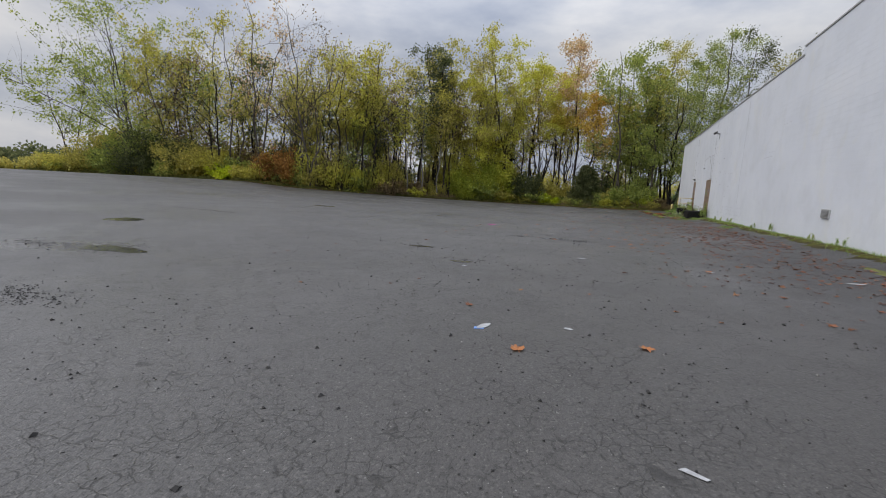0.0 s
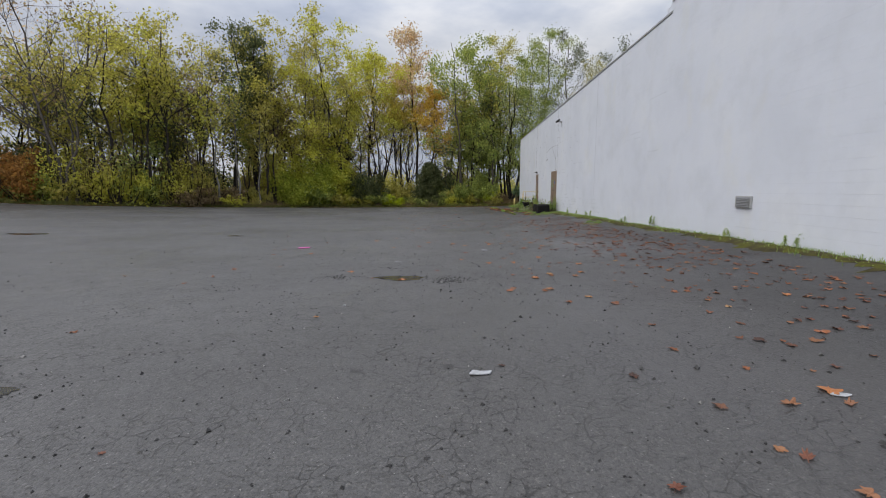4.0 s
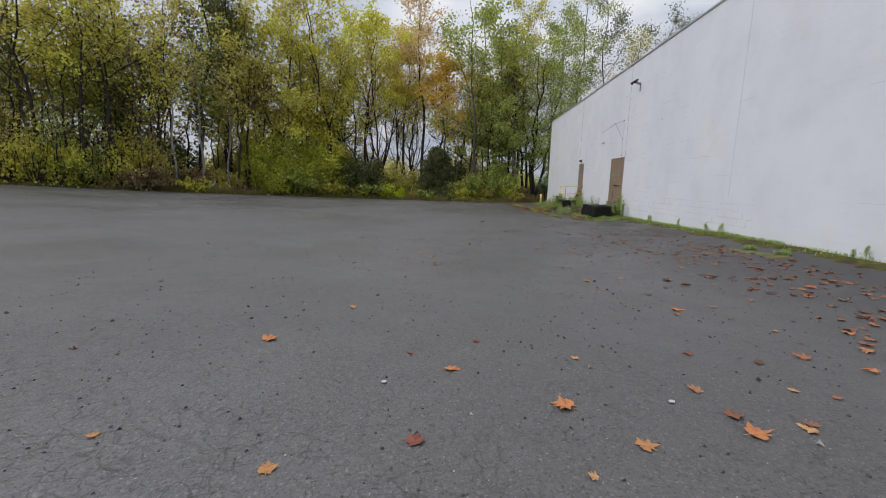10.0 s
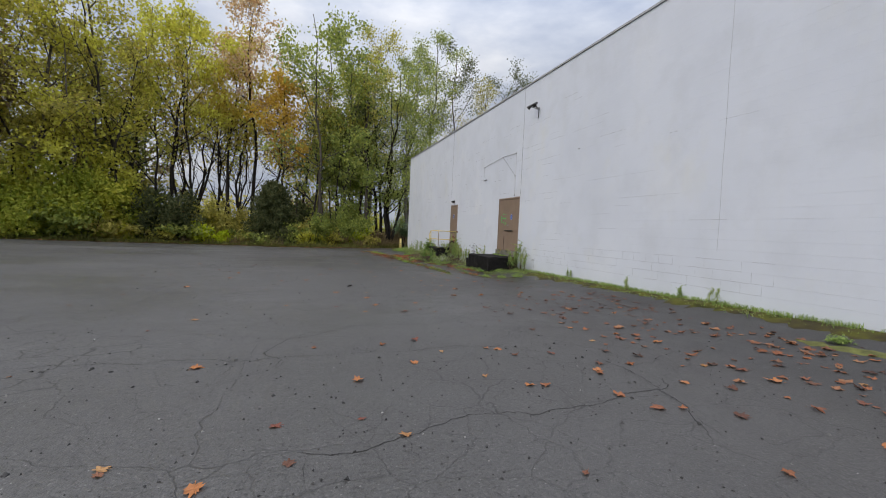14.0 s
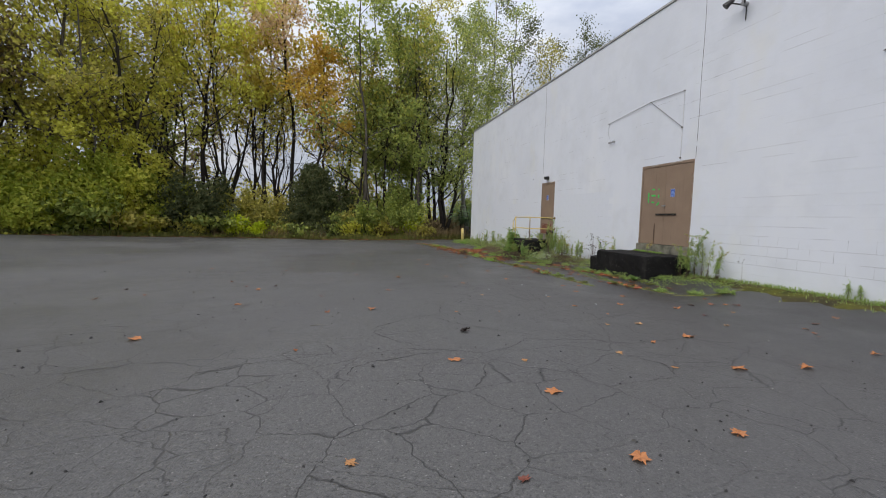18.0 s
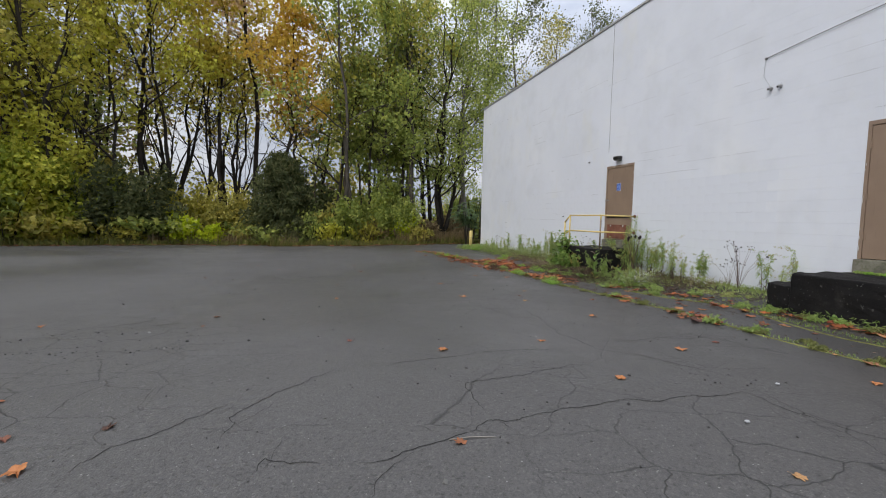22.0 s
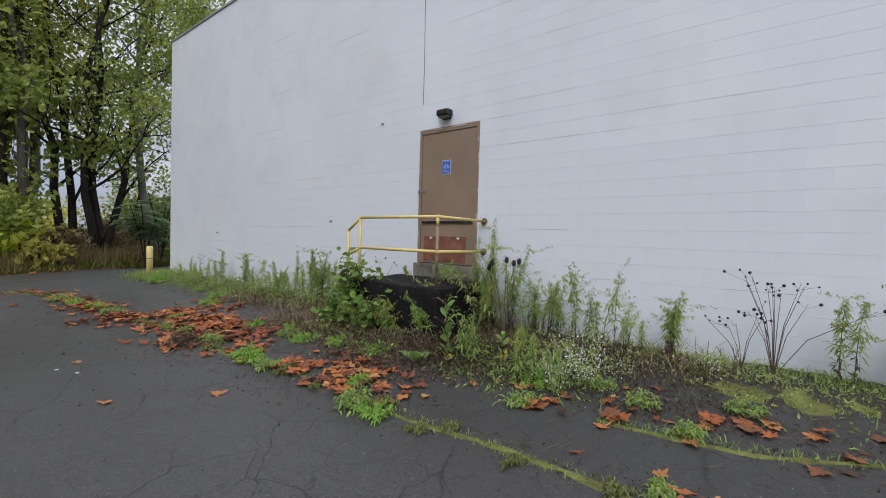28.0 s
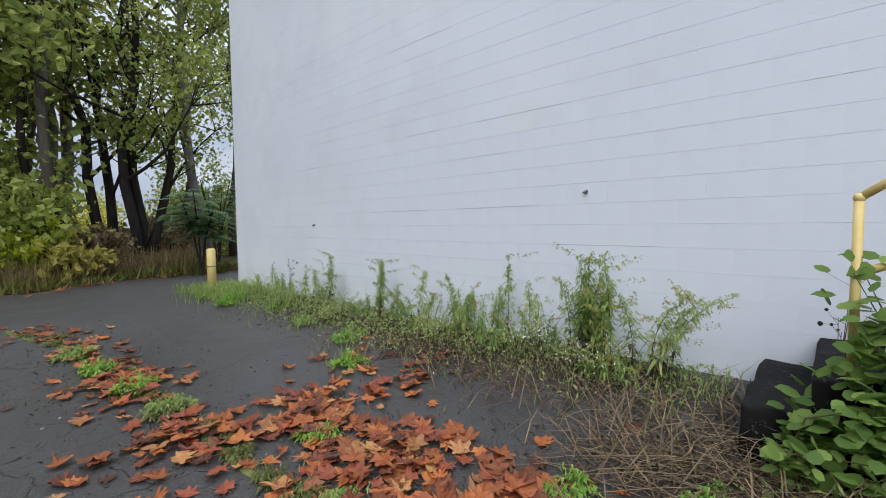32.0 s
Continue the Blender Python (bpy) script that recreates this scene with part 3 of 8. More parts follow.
def tree(label, x, y, top, crown, base=0.3, kind="olive", leaves=3600, leaf=0.3, stems=1, lean=(0.0, 0.0), bark=None, name="tree", limbs=13, spread=0.42, seed=1, split=True, boughs=()):
    """A tree: curved trunks, ascending limbs with side branches, leaves in loose sprays at the branch ends."""
    rng = np.random.default_rng(seed)
    z = ground_at(x, y) - 0.1
    h = top - z
    t_ob = thing(name, label, "tree", "trees along the edge of the lot", at=(x, y, z))
    twigs, foliage_geo, sprays = Geo(), Geo(), []
    a0 = rng.uniform(0, 6.28)
    for s in range(stems):
        a = a0 + s * 6.28 / stems + rng.uniform(-0.5, 0.5)
        off = np.array([math.cos(a), math.sin(a), 0]) * (0.0 if stems == 1 else 0.25 + 0.1 * s)
        hs = h * (0.95 if s == 0 else rng.uniform(0.72, 0.94))
        out = off / (np.linalg.norm(off) + 1e-9) * (0.0 if stems == 1 else rng.uniform(0.06, 0.2)) * hs
        tt = np.linspace(0, 1, 11)
        path = off[None] + np.stack([tt ** 1.3 * (lean[0] * hs + out[0]), tt ** 1.3 * (lean[1] * hs + out[1]), tt * hs], 1)
        path[1:, :2] += np.cumsum(rng.normal(size=(10, 2)) * 0.021 * h, 0) * 0.6
        r0 = h * (0.0085 if stems == 1 else 0.0062) * (1.5 if stems > 3 else 1.2 if bark is BARK_PALE and x > 3 else 0.75 if x > 3.5 else 1.0)
        radii = r0 * (1 - tt * 0.9) + 0.012
        radii[0] *= 1.3
        wood = Geo()
        wood.tube(path, radii, 7)
        part("trunk", wood, bark or BARK, t_ob, smooth=True)
        sprays.append(path[-1])
        plan_ = [(base + (0.96 - base) * (i + rng.uniform(0, 1)) / limbs, a0 + i * 2.4 + rng.uniform(-0.5, 0.5), rng.uniform(0.3, 1.05), None) for i in range(limbs)]
        if s == 0:
            plan_ += [(f, radians(az), radians(e), ln) for f, az, e, ln in boughs]
        for f, g_a, el_, fixed in plan_:
            p0 = np.array([np.interp(f, tt, path[:, j]) for j in range(3)])
            prof = math.sin(math.pi * min(1, max(0.0, (f - base) / (1 - base)) * 0.68 + 0.25)) ** 0.7
            ln = fixed or crown * prof * rng.uniform(0.6, 1.2)
            d = np.array([math.cos(g_a) * math.cos(el_), math.sin(g_a) * math.cos(el_), math.sin(el_)])
            lp = limb(p0, d, ln, rng, 0.3, 6)
            rr = np.interp(f, tt, radii) * (0.7 if fixed else 0.48)
            if split:
                twigs = Geo()
            twigs.tube(lp, np.linspace(max(rr, 0.02), 0.008, len(lp)), 5, False)
            sprays.append(lp[-1])
            sprays.append((lp[3] + lp[4]) / 2)
            for _ in range(12 if fixed else 5):
                k = rng.integers(1, len(lp))
                d2 = (lp[k] - lp[k - 1]) / (np.linalg.norm(lp[k] - lp[k - 1]) + 1e-9) * 0.7 + rng.normal(size=3) * 0.7 + np.array([0, 0, 0.25])
                d2 /= np.linalg.norm(d2)
                tp = limb(lp[k], d2, ln * rng.uniform(0.2, 0.48), rng, k=4)
                twigs.tube(tp, np.linspace(max(rr * 0.4, 0.012), 0.005, 4), 4, False)
                if not fixed:
                    sprays += [tp[-1], tp[2]]
                for _ in range(3 if fixed or leaves < 3000 else 1):
                    d3 = rng.normal(size=3) * 0.6 + d2 + np.array([0, 0, 0.2])
                    q = tp[rng.integers(1, 4)]
                    tw = q + d3 / np.linalg.norm(d3) * ln * rng.uniform(0.08, 0.22)
                    twigs.tube([q, (q + tw) / 2 + rng.normal(size=3) * 0.06, tw], [0.010, 0.007, 0.003], 3, False)
                    if not fixed:
                        sprays.append(tw)
            if split:
                part("limb", twigs, bark or BARK, t_ob, smooth=True)
    sprays = np.array(sprays)
    weight = rng.uniform(0.1, 1, len(sprays)) ** 2
    pick = rng.choice(len(sprays), leaves, p=weight / weight.sum())
    c = sprays[pick] + rng.normal(size=(leaves, 3)) * spread * np.array([1.0, 1.0, 0.75])
    diamonds(foliage_geo, c, leaf, rng, 0.4, 0.7)
    if not split:
        part("branchwork", twigs, bark or BARK, t_ob, smooth=True, kind="stuff")
    part("crown", foliage_geo, LEAF[kind], t_ob, kind="stuff")
    return t_ob


def bush(label, x, y, top, r, kind="green", leaves=1800, leaf=0.2, seed=1, name="bush", category="bush"):
    rng = np.random.default_rng(seed + 500)
    z = ground_at(x, y) - 0.05
    h = max(0.5, top - z)
    ob = thing(name, label, category, "undergrowth along the trees", at=(x, y, z))
    wood, fo = Geo(), Geo()
    n = 18
    cl = []
    for i in range(n):
        a = rng.uniform(0, 6.28)
        rr = r * math.sqrt(rng.uniform(0.05, 1)) * 0.85
        tip = np.array([rr * math.cos(a), rr * math.sin(a), h * (1 - 0.45 * (rr / r) ** 2) * rng.uniform(0.6, 1.0)])
        root = np.array([tip[0] * 0.25, tip[1] * 0.25, 0])
        mid = (root + tip) / 2 + rng.normal(size=3) * 0.08 * h
        wood.tube([root, mid, tip], [0.03 * h / 3 + 0.008, 0.02, 0.006], 5, False)
        for f in (0.35, 0.6, 0.8, 0.95):
            cl.append(root + (tip - root) * f + rng.normal(size=3) * 0.1 * h)
    cl = np.array(cl)
    wgt = rng.uniform(0.1, 1, len(cl))
    c = cl[rng.choice(len(cl), leaves, p=wgt / wgt.sum())] + rng.normal(size=(leaves, 3)) * np.array([r, r, h * 0.6]) * 0.13
    c[:, 2] = np.abs(c[:, 2]) * 0.98 + 0.02
    diamonds(fo, c, leaf, rng, 0.5, 0.7)
    part("stemwork", wood, BARK_DARK, ob, kind="stuff")
    part("foliage", fo, LEAF[kind], ob, kind="stuff")
    return ob


# label, x, y, top, crown radius, crown base, leaf colour, leaves, stems, lean, bark
TREES = [
    ("leaning tree with thin green leaves and bare limb ends", -62.0, 38.0, 23, 8.5, 0.14, "green", 5600, 3, (-0.10, 0.0), BARK),
    ("small tree with green leaves at the lot edge", -70.1, 35.2, 15.5, 5.5, 0.12, "green", 4200, 2, (-0.06, 0.0), BARK),
    ("thin tree with half bare yellowing crown", -58.9, 42.0, 19, 5.5, 0.22, "yellowgreen", 3400, 2, (0.0, 0.0), BARK),
    ("leaning tree with dark bare limbs", -50.8, 41.6, 20.5, 5, 0.3, "olive", 1300, 2, (-0.12, 0.0), BARK_DARK),
    ("tall slender tree with few yellow leaves", -49.5, 43.9, 21.5, 4, 0.4, "yellowgreen", 1800, 2, (0.0, 0.0), BARK),
    ("tall thin tree with pinkish tan leaves", -45.3, 44.6, 23.4, 4.5, 0.35, "pink", 1700, 2, (-0.03, 0.0), BARK),
    ("tall twin trunked tree, nearly bare, with forked grey limbs", -38.3, 45.0, 23, 6.5, 0.33, "brown", 800, 2, (-0.03, 0.0), BARK),
    ("slender yellow leaved tree", -36.8, 49.8, 21, 3.5, 0.35, "yellowgreen", 2600, 1, (0.02, 0.0), BARK),
    ("tree with olive leaves in the wood edge", -41.8, 48.2, 18, 4.5, 0.3, "olive", 2600, 2, (0.0, 0.0), BARK),
    ("yellow leaved tree among grey trunks", -35.9, 52.8, 18.5, 4.2, 0.35, "yellow", 3400, 1, (0.0, 0.0), BARK),
    ("yellow green tree with forked trunk", -32.5, 53.4, 19.7, 4.2, 0.3, "yellowgreen", 3200, 2, (0.0, 0.0), BARK),
    ("olive tree with bare lower limbs", -31.9, 57.8, 19.5, 4.0, 0.35, "olive", 3200, 1, (0.02, 0.0), BARK),
    ("slim tree with dark blue green leaves", -28.2, 58.1, 21.2, 3.2, 0.3, "dark", 3800, 1, (0.0, 0.0), BARK_DARK),
    ("slim dark tree with grey green crown", -27.0, 61.0, 22.0, 3.2, 0.35, "dark", 3200, 1, (0.0, 0.0), BARK_DARK),
    ("yellow green tree with a pale straight trunk", -24.9, 60.5, 21.5, 3.8, 0.35, "yellowgreen", 3800, 1, (0.0, 0.0), BARK_PALE),
    ("olive tree with a dense crown", -21.6, 61.6, 20.6, 4.2, 0.3, "olive", 4200, 1, (0.0, 0.0), BARK),
    ("tall tree with pale yellow leaves at the top", -20.6, 64.2, 24.2, 4.0, 0.35, "yellowgreen", 4200, 1, (0.0, 0.0), BARK),
    ("broad tree with yellow leaves and dark limbs", -16.5, 63.7, 22.0, 5.2, 0.25, "yellow", 5200, 2, (0.0, 0.0), BARK_DARK),
    ("tree with yellow orange leaves", -13.6, 65.6, 19.0, 4.0, 0.42, "yellow", 3600, 1, (0.0, 0.0), BARK_DARK),
    ("tall tree with pinkish tan leaves", -7.1, 67.1, 21.8, 3.2, 0.55, "pink", 2400, 1, (0.0, 0.0), BARK_DARK),
    ("tree with golden orange leaves", -8.8, 65.4, 16.6, 3.4, 0.55, "gold", 2600, 1, (0.0, 0.0), BARK_DARK),
    ("tree with a bright orange side crown", -5.4, 63.9, 14.8, 2.2, 0.38, "orange", 2400, 1, (0.0, 0.0), BARK_DARK),
    ("tall full tree with fresh green leaves", -1.0, 64.4, 21.1, 4.0, 0.28, "green", 5200, 2, (0.0, 0.0), BARK),
    ("green tree with yellow tips", 1.5, 63.9, 18.7, 3.2, 0.3, "green", 3600, 1, (0.0, 0.0), BARK),
    ("tall tree with yellow green leaves and pale trunk", 3.4, 68.4, 22.3, 3.6, 0.3, "yellowgreen", 3800, 1, (0.0, 0.0), BARK_PALE),
    ("green tree close to the building corner", 7.7, 67.2, 20.4, 3.8, 0.3, "green", 4000, 1, (0.0, 0.0), BARK),
    ("tall slender tree with loose green crown", 10.5, 68.5, 23.8, 3.4, 0.35, "green", 3000, 1, (0.0, 0.0), BARK),
    ("tall tree with dark green loose crown", 15.4, 70.5, 23.6, 3.4, 0.4, "dark", 2800, 1, (0.0, 0.0), BARK),
    ("tree with russet and green leaves behind the building", 18.2, 69.5, 19.5, 4.0, 0.35, "olive", 3200, 1, (0.0, 0.0), BARK),
    ("tall dark green tree behind the building", 22.5, 71.4, 22.3, 4.0, 0.4, "dark", 2800, 1, (0.0, 0.0), BARK),
    ("many stemmed dark tree, bare below", -12.3, 67.0, 14.5, 3.6, 0.6, "gold", 1500, 5, (0.0, 0.0), BARK_DARK),
    ("many stemmed dark tree with thin crown", -9.2, 68.6, 14.0, 3.0, 0.6, "yellow", 1300, 4, (0.0, 0.0), BARK_DARK),
    ("yellow green tree with hanging limbs", -23.3, 60.8, 18.0, 4.6, 0.3, "yellowgreen", 4200, 2, (0.0, 0.0), BARK),
    ("golden olive tree with full crown", -18.6, 61.9, 16.0, 4.2, 0.28, "yellow", 4200, 2, (0.0, 0.0), BARK),
    ("young maple with broad green leaves", 0.6, 66.8, 13.0, 3.2, 0.12, "green", 3600, 2, (0.0, -0.02), BARK),
    ("tall thin tree with a pale trunk", 3.7, 66.6, 18.0, 3.0, 0.4, "yellowgreen", 2400, 1, (0.0, 0.0), BARK_PALE),
    ("clump of dark trunks with grey green leaves", 5.35, 64.3, 16.5, 3.6, 0.24, "green", 5200, 5, (0.0, 0.0), BARK_DARK),
    ("tree with pale straight trunk by the corner", 8.1, 64.6, 17.5, 3.2, 0.35, "green", 2800, 1, (0.0, 0.0), BARK_PALE),
    ("young tree with broad green leaves", 2.3, 63.4, 8.0, 2.4, 0.10, "green", 3000, 2, (0.0, 0.0), BARK),
]
# long bare boughs of the leaning and forked trees: height, heading, rise, length
BOUGHS = {30: [(0.15, 190, 66, 6), (0.2, 10, 66, 6), (0.25, 100, 70, 5), (0.3, 210, 60, 5)], 31: [(0.15, 10, 66, 6), (0.2, 200, 66, 5), (0.28, 300, 70, 5)], 0: [(0.22, 238, 34, 15), (0.30, 225, 48, 11), (0.26, 60, 45, 10), (0.4, 200, 55, 9)], 3: [(0.25, 225, 42, 11), (0.35, 240, 50, 8)], 6: [(0.28, 228, 58, 11), (0.36, 240, 50, 8), (0.42, 40, 52, 9), (0.5, 60, 62, 7), (0.55, 215, 60, 7)]}
for i, (lab, x, y, top, cr, base, kd, nl, st, ln, bk) in enumerate(TREES):
    if x > 3.0:
        nl, base = int(nl * 0.95), base * 0.7
    elif x > -4:
        base = base * 0.8
    elif x > -14.5:
        nl, cr = int(nl * 1.6), cr * 1.15
    elif x > -26:
        nl, base = int(nl * 0.85), base * 0.75
    elif x > -47:
        nl, base = int(nl * 0.7), base * 0.8
    else:
        nl, base = int(nl * 1.25), base * 0.8
    tree(lab, x, y, top, cr * 1.3, base, kd, nl * 2 if x > 3.0 else nl, 0.19 if x > 3.0 else 0.28, st, ln, bk, seed=10 + i, limbs=13 if st == 1 else 9, boughs=BOUGHS.get(i, ()))

# trunks that stand along the very edge of the wood: x, y, top, lean, bark, leaf colour, leaves
EDGE_TRUNKS = [
    (-35.0, 47.9, 17.0, 0.05, BARK_DARK, "yellowgreen", 900), (-32.8, 49.7, 15.0, 0.03, BARK_DARK, "yellow", 700), (-31.3, 51.1, 18.0, 0.02, BARK_DARK, "olive", 700), (-27.8, 53.6, 13.0, -0.05, BARK_PALE, "yellow", 420),
    (-26.4, 54.7, 13.0, -0.04, BARK_PALE, "yellowgreen", 420), (-24.9, 55.9, 10.5, 0.0, BARK_PALE, "olive", 320), (-25.4, 57.0, 20.0, 0.01, BARK_DARK, "dark", 2200), (-24.1, 56.7, 12.0, 0.0, BARK_DARK, "olive", 500),
    (-23.3, 57.5, 12.5, -0.02, BARK_DARK, "yellowgreen", 600), (-30.3, 52.0, 12.0, 0.01, BARK, "yellow", 420), (-29.4, 52.8, 11.0, -0.02, BARK_DARK, "yellow", 420), (-34.1, 48.8, 12.0, 0.03, BARK_DARK, "yellow", 420),
    (-33.4, 49.5, 13.5, 0.0, BARK_DARK, "olive", 420), (-31.9, 50.9, 14.0, -0.01, BARK_DARK, "yellowgreen", 500), (-37.4, 45.6, 14.0, 0.02, BARK, "yellowgreen", 420), (-28.9, 53.6, 14.0, 0.03, BARK_DARK, "olive", 420),
    (-16.8, 61.4, 15.0, 0.02, BARK_DARK, "yellowgreen", 900), (-14.8, 64.0, 13.5, 0.06, BARK_DARK, "yellow", 700), (-8.1, 67.4, 12.0, 0.02, BARK_DARK, "gold", 700), (-10.2, 67.9, 13.0, 0.03, BARK_DARK, "gold", 700),
    (-2.0, 63.9, 13.0, 0.06, BARK_DARK, "yellowgreen", 700), (-0.6, 63.5, 14.0, -0.03, BARK, "yellowgreen", 700), (0.6, 63.8, 12.0, 0.04, BARK_DARK, "green", 700), (3.25, 63.8, 18.0, 0.01, BARK, "yellowgreen", 900),
]
TRUNK_BOUGHS = {0: [(0.42, 205, 42, 7), (0.55, 40, 50, 5)], 1: [(0.5, 30, 55, 5)], 2: [(0.45, 225, 52, 7), (0.5, 50, 48, 7), (0.68, 215, 55, 4)], 6: [(0.5, 200, 40, 4), (0.62, 40, 40, 4)], 18: [(0.3, 200, 68, 5), (0.25, 20, 70, 5), (0.4, 120, 60, 4)], 19: [(0.25, 190, 66, 6), (0.3, 10, 68, 5), (0.4, 260, 62, 4)], 17: [(0.35, 200, 50, 5)], 20: [(0.3, 190, 55, 5), (0.4, 20, 45, 4)]}
for i, (x, y, top, ln, bk, kd, nl) in enumerate(EDGE_TRUNKS):
    pale = bk is BARK_PALE
    tree("slender pale grey trunk at the wood edge" if pale else "dark bare trunk with a thin crown at the wood edge", x, y, top, 2.0 if pale else 3.0, 0.5, kd, nl, 0.27, 1, (ln, 0.0), bk, "young_tree" if top < 14 else "tree", 9, 0.4, 460 + i, False, TRUNK_BOUGHS.get(i, ()))

rng = np.random.default_rng(77)
kinds = ["olive", "yellowgreen", "dark", "yellowgreen", "brown", "green"]
for i in range(40):
    x = -68 + 2.4 * i * 0.92 + rng.uniform(-1.2, 1.2)
    if -15 < x < -4 or x > 0:
        continue
    y = float(edge_y(x)) + rng.uniform(7, 15)
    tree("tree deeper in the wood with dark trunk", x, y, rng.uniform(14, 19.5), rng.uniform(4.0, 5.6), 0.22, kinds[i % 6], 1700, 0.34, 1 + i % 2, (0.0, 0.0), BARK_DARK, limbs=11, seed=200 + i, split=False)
# slim poles that fill the dark inside of the wood
for i in range(60):
    x = rng.uniform(-46, -15.5) if i < 50 else rng.uniform(-3.5, 4.0)
    y = float(edge_y(x)) + rng.uniform(2.5, 14)
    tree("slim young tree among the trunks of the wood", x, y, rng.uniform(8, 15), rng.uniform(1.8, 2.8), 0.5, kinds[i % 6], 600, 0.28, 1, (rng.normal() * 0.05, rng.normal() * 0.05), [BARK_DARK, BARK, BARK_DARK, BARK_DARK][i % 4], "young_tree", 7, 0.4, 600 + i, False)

# ---- undergrowth ----
BUSHES = [
    ("tall olive bush", -64.6, 37.6, 7.2, 3.4, "olive", 2800), ("tall dark green bush", -60.6, 38.2, 7.6, 3.2, "green", 2800), ("tall yellow green bush", -52.4, 41.6, 5.6, 3.0, "yellowgreen", 2200), ("green bush by leaning trunks", -56.8, 40.6, 7.0, 3.0, "dark", 2600),
    ("broad yellow bush", -22.6, 60.2, 6.6, 2.6, "yellow", 2600), ("fresh green bush", -21.2, 58.4, 3.2, 1.8, "green", 1800),
    ("yellow green bush with hanging twigs", -17.8, 60.6, 4.6, 2.0, "yellowgreen", 2000), ("green bush under yellow trees", -20.6, 59.6, 3.6, 2.0, "green", 2000), ("fine leaved grey green bush", -12.4, 62.8, 3.2, 1.6, "dark", 1500), ("green bush near the gap", -15.2, 62.2, 3.8, 1.7, "green", 1700),
    ("large dark green bush", -58.9, 37.6, 6.6, 3.6, "dark", 3000), ("broad olive bush", -54.7, 39.7, 6.0, 3.2, "olive", 2600),
    ("green bush at the lot edge", -62.5, 36.1, 5.0, 3.0, "green", 2400), ("low green bush", -69.7, 33.9, 3.6, 2.6, "yellowgreen", 1800),
    ("olive bush", -66.6, 35.0, 4.6, 2.6, "olive", 2000), ("lime green low bush", -48.8, 40.9, 2.8, 2.0, "lime", 900),
    ("yellow green low bush", -46.0, 42.0, 2.7, 2.0, "yellowgreen", 1400), ("russet and orange bush", -42.9, 43.9, 6.0, 2.4, "red", 2200),
    ("orange brown bush", -40.9, 43.8, 4.8, 1.8, "red", 1400), ("green bush beside grey trunks", -41.2, 44.0, 2.4, 1.4, "green", 1000),
    ("yellowing bush", -33.6, 49.3, 4.2, 1.8, "yellow", 1000), ("brown and yellow bush", -30.7, 52.3, 4.6, 2.2, "olive", 1500),
    ("low dry brown bush", -29.4, 51.4, 2.0, 1.8, "brown", 1100), ("yellow leaved bush", -34.9, 47.6, 3.4, 1.5, "yellow", 800),
    ("large yellow green bush", -19.2, 60.4, 5.5, 2.5, "yellowgreen", 2800), ("fresh green bush", -21.7, 58.8, 4.4, 1.8, "green", 1800),
    ("yellow and green bush", -16.5, 62.0, 5.0, 2.2, "yellow", 2200), ("dark green bush with fine leaves", -14.0, 62.4, 3.5, 1.7, "dark", 1600),
    ("lime yellow sapling bush", -10.6, 62.6, 0.9, 0.9, "lime", 520), ("small lime bush", -9.0, 62.5, 0.45, 0.6, "lime", 260),
    ("olive scrub in the gap", -8.6, 65.2, 3.0, 2.4, "olive", 1500),
    ("scrub with yellow leaves in the gap", -11.6, 66.0, 3.4, 2.0, "yellowgreen", 1200), ("fresh green bush by the corner", 1.9, 62.6, 2.6, 1.6, "green", 1600),
    ("lime green bush by the corner", 2.8, 62.0, 1.1, 0.9, "lime", 520), ("green bush under the green trees", -0.6, 62.8, 2.2, 1.5, "green", 1000),
    ("low brown bush", -27.4, 54.9, 1.8, 1.6, "brown", 900), ("low olive bush", -25.2, 56.8, 1.6, 1.5, "olive", 900),
    ("leafy brush behind the corner", 9.8, 70.5, 4.2, 2.2, "green", 2200), ("low yellow brush behind the corner", 5.0, 74.5, 2.6, 2.6, "yellow", 1500), ("dry brown brush behind the corner", 6.6, 66.0, 1.3, 1.8, "brown", 1300), ("tall green bush with broad leaves", 2.0, 65.2, 4.2, 1.6, "green", 1800),
    ("dry brown scrub", 4.6, 63.6, 1.0, 1.4, "brown", 1000), ("dry brown scrub", 1.2, 63.0, 0.9, 1.5, "brown", 1000),
]
for i, (lab, x, y, top, r, kd, nl) in enumerate(BUSHES):
    if -27 < x < -14 and kd in ("yellowgreen", "green"):
        kd = "fresh"
    bush(lab + (" at the wood edge" if len(lab.split()) < 4 else ""), x, y, top, r * 1.15, kd, int(nl * (3.2 if x > 0 else 1.9)), 0.19 if x > 0 else 0.27, i)
for i in range(70):
    x = -74 + i * 1.2 + rng.uniform(-0.8, 0.8)
    deep = rng.uniform(2.0, 4) if i % 3 == 0 else rng.uniform(7, 15)
    if (-14.5 < x < -4.5 and deep > 3) or x > 1.5 or (x > 0 and deep > 4) or (-31 < x < -22.5 and deep < 7):
        continue
    y = float(edge_y(x)) + deep
    bush("tangled undergrowth between the trunks", x, y, ground_at(x, y) + (rng.uniform(1.5, 3.2) if deep < 5 else rng.uniform(4.5, 8.0)), rng.uniform(2.2, 3.4), ["olive", "yellowgreen", "brown", "green", "dark", "yellow"][i % 6] if deep < 5 else ["brown", "olive", "brown", "dark"][i % 4], 2000, 0.34, 60 + i)
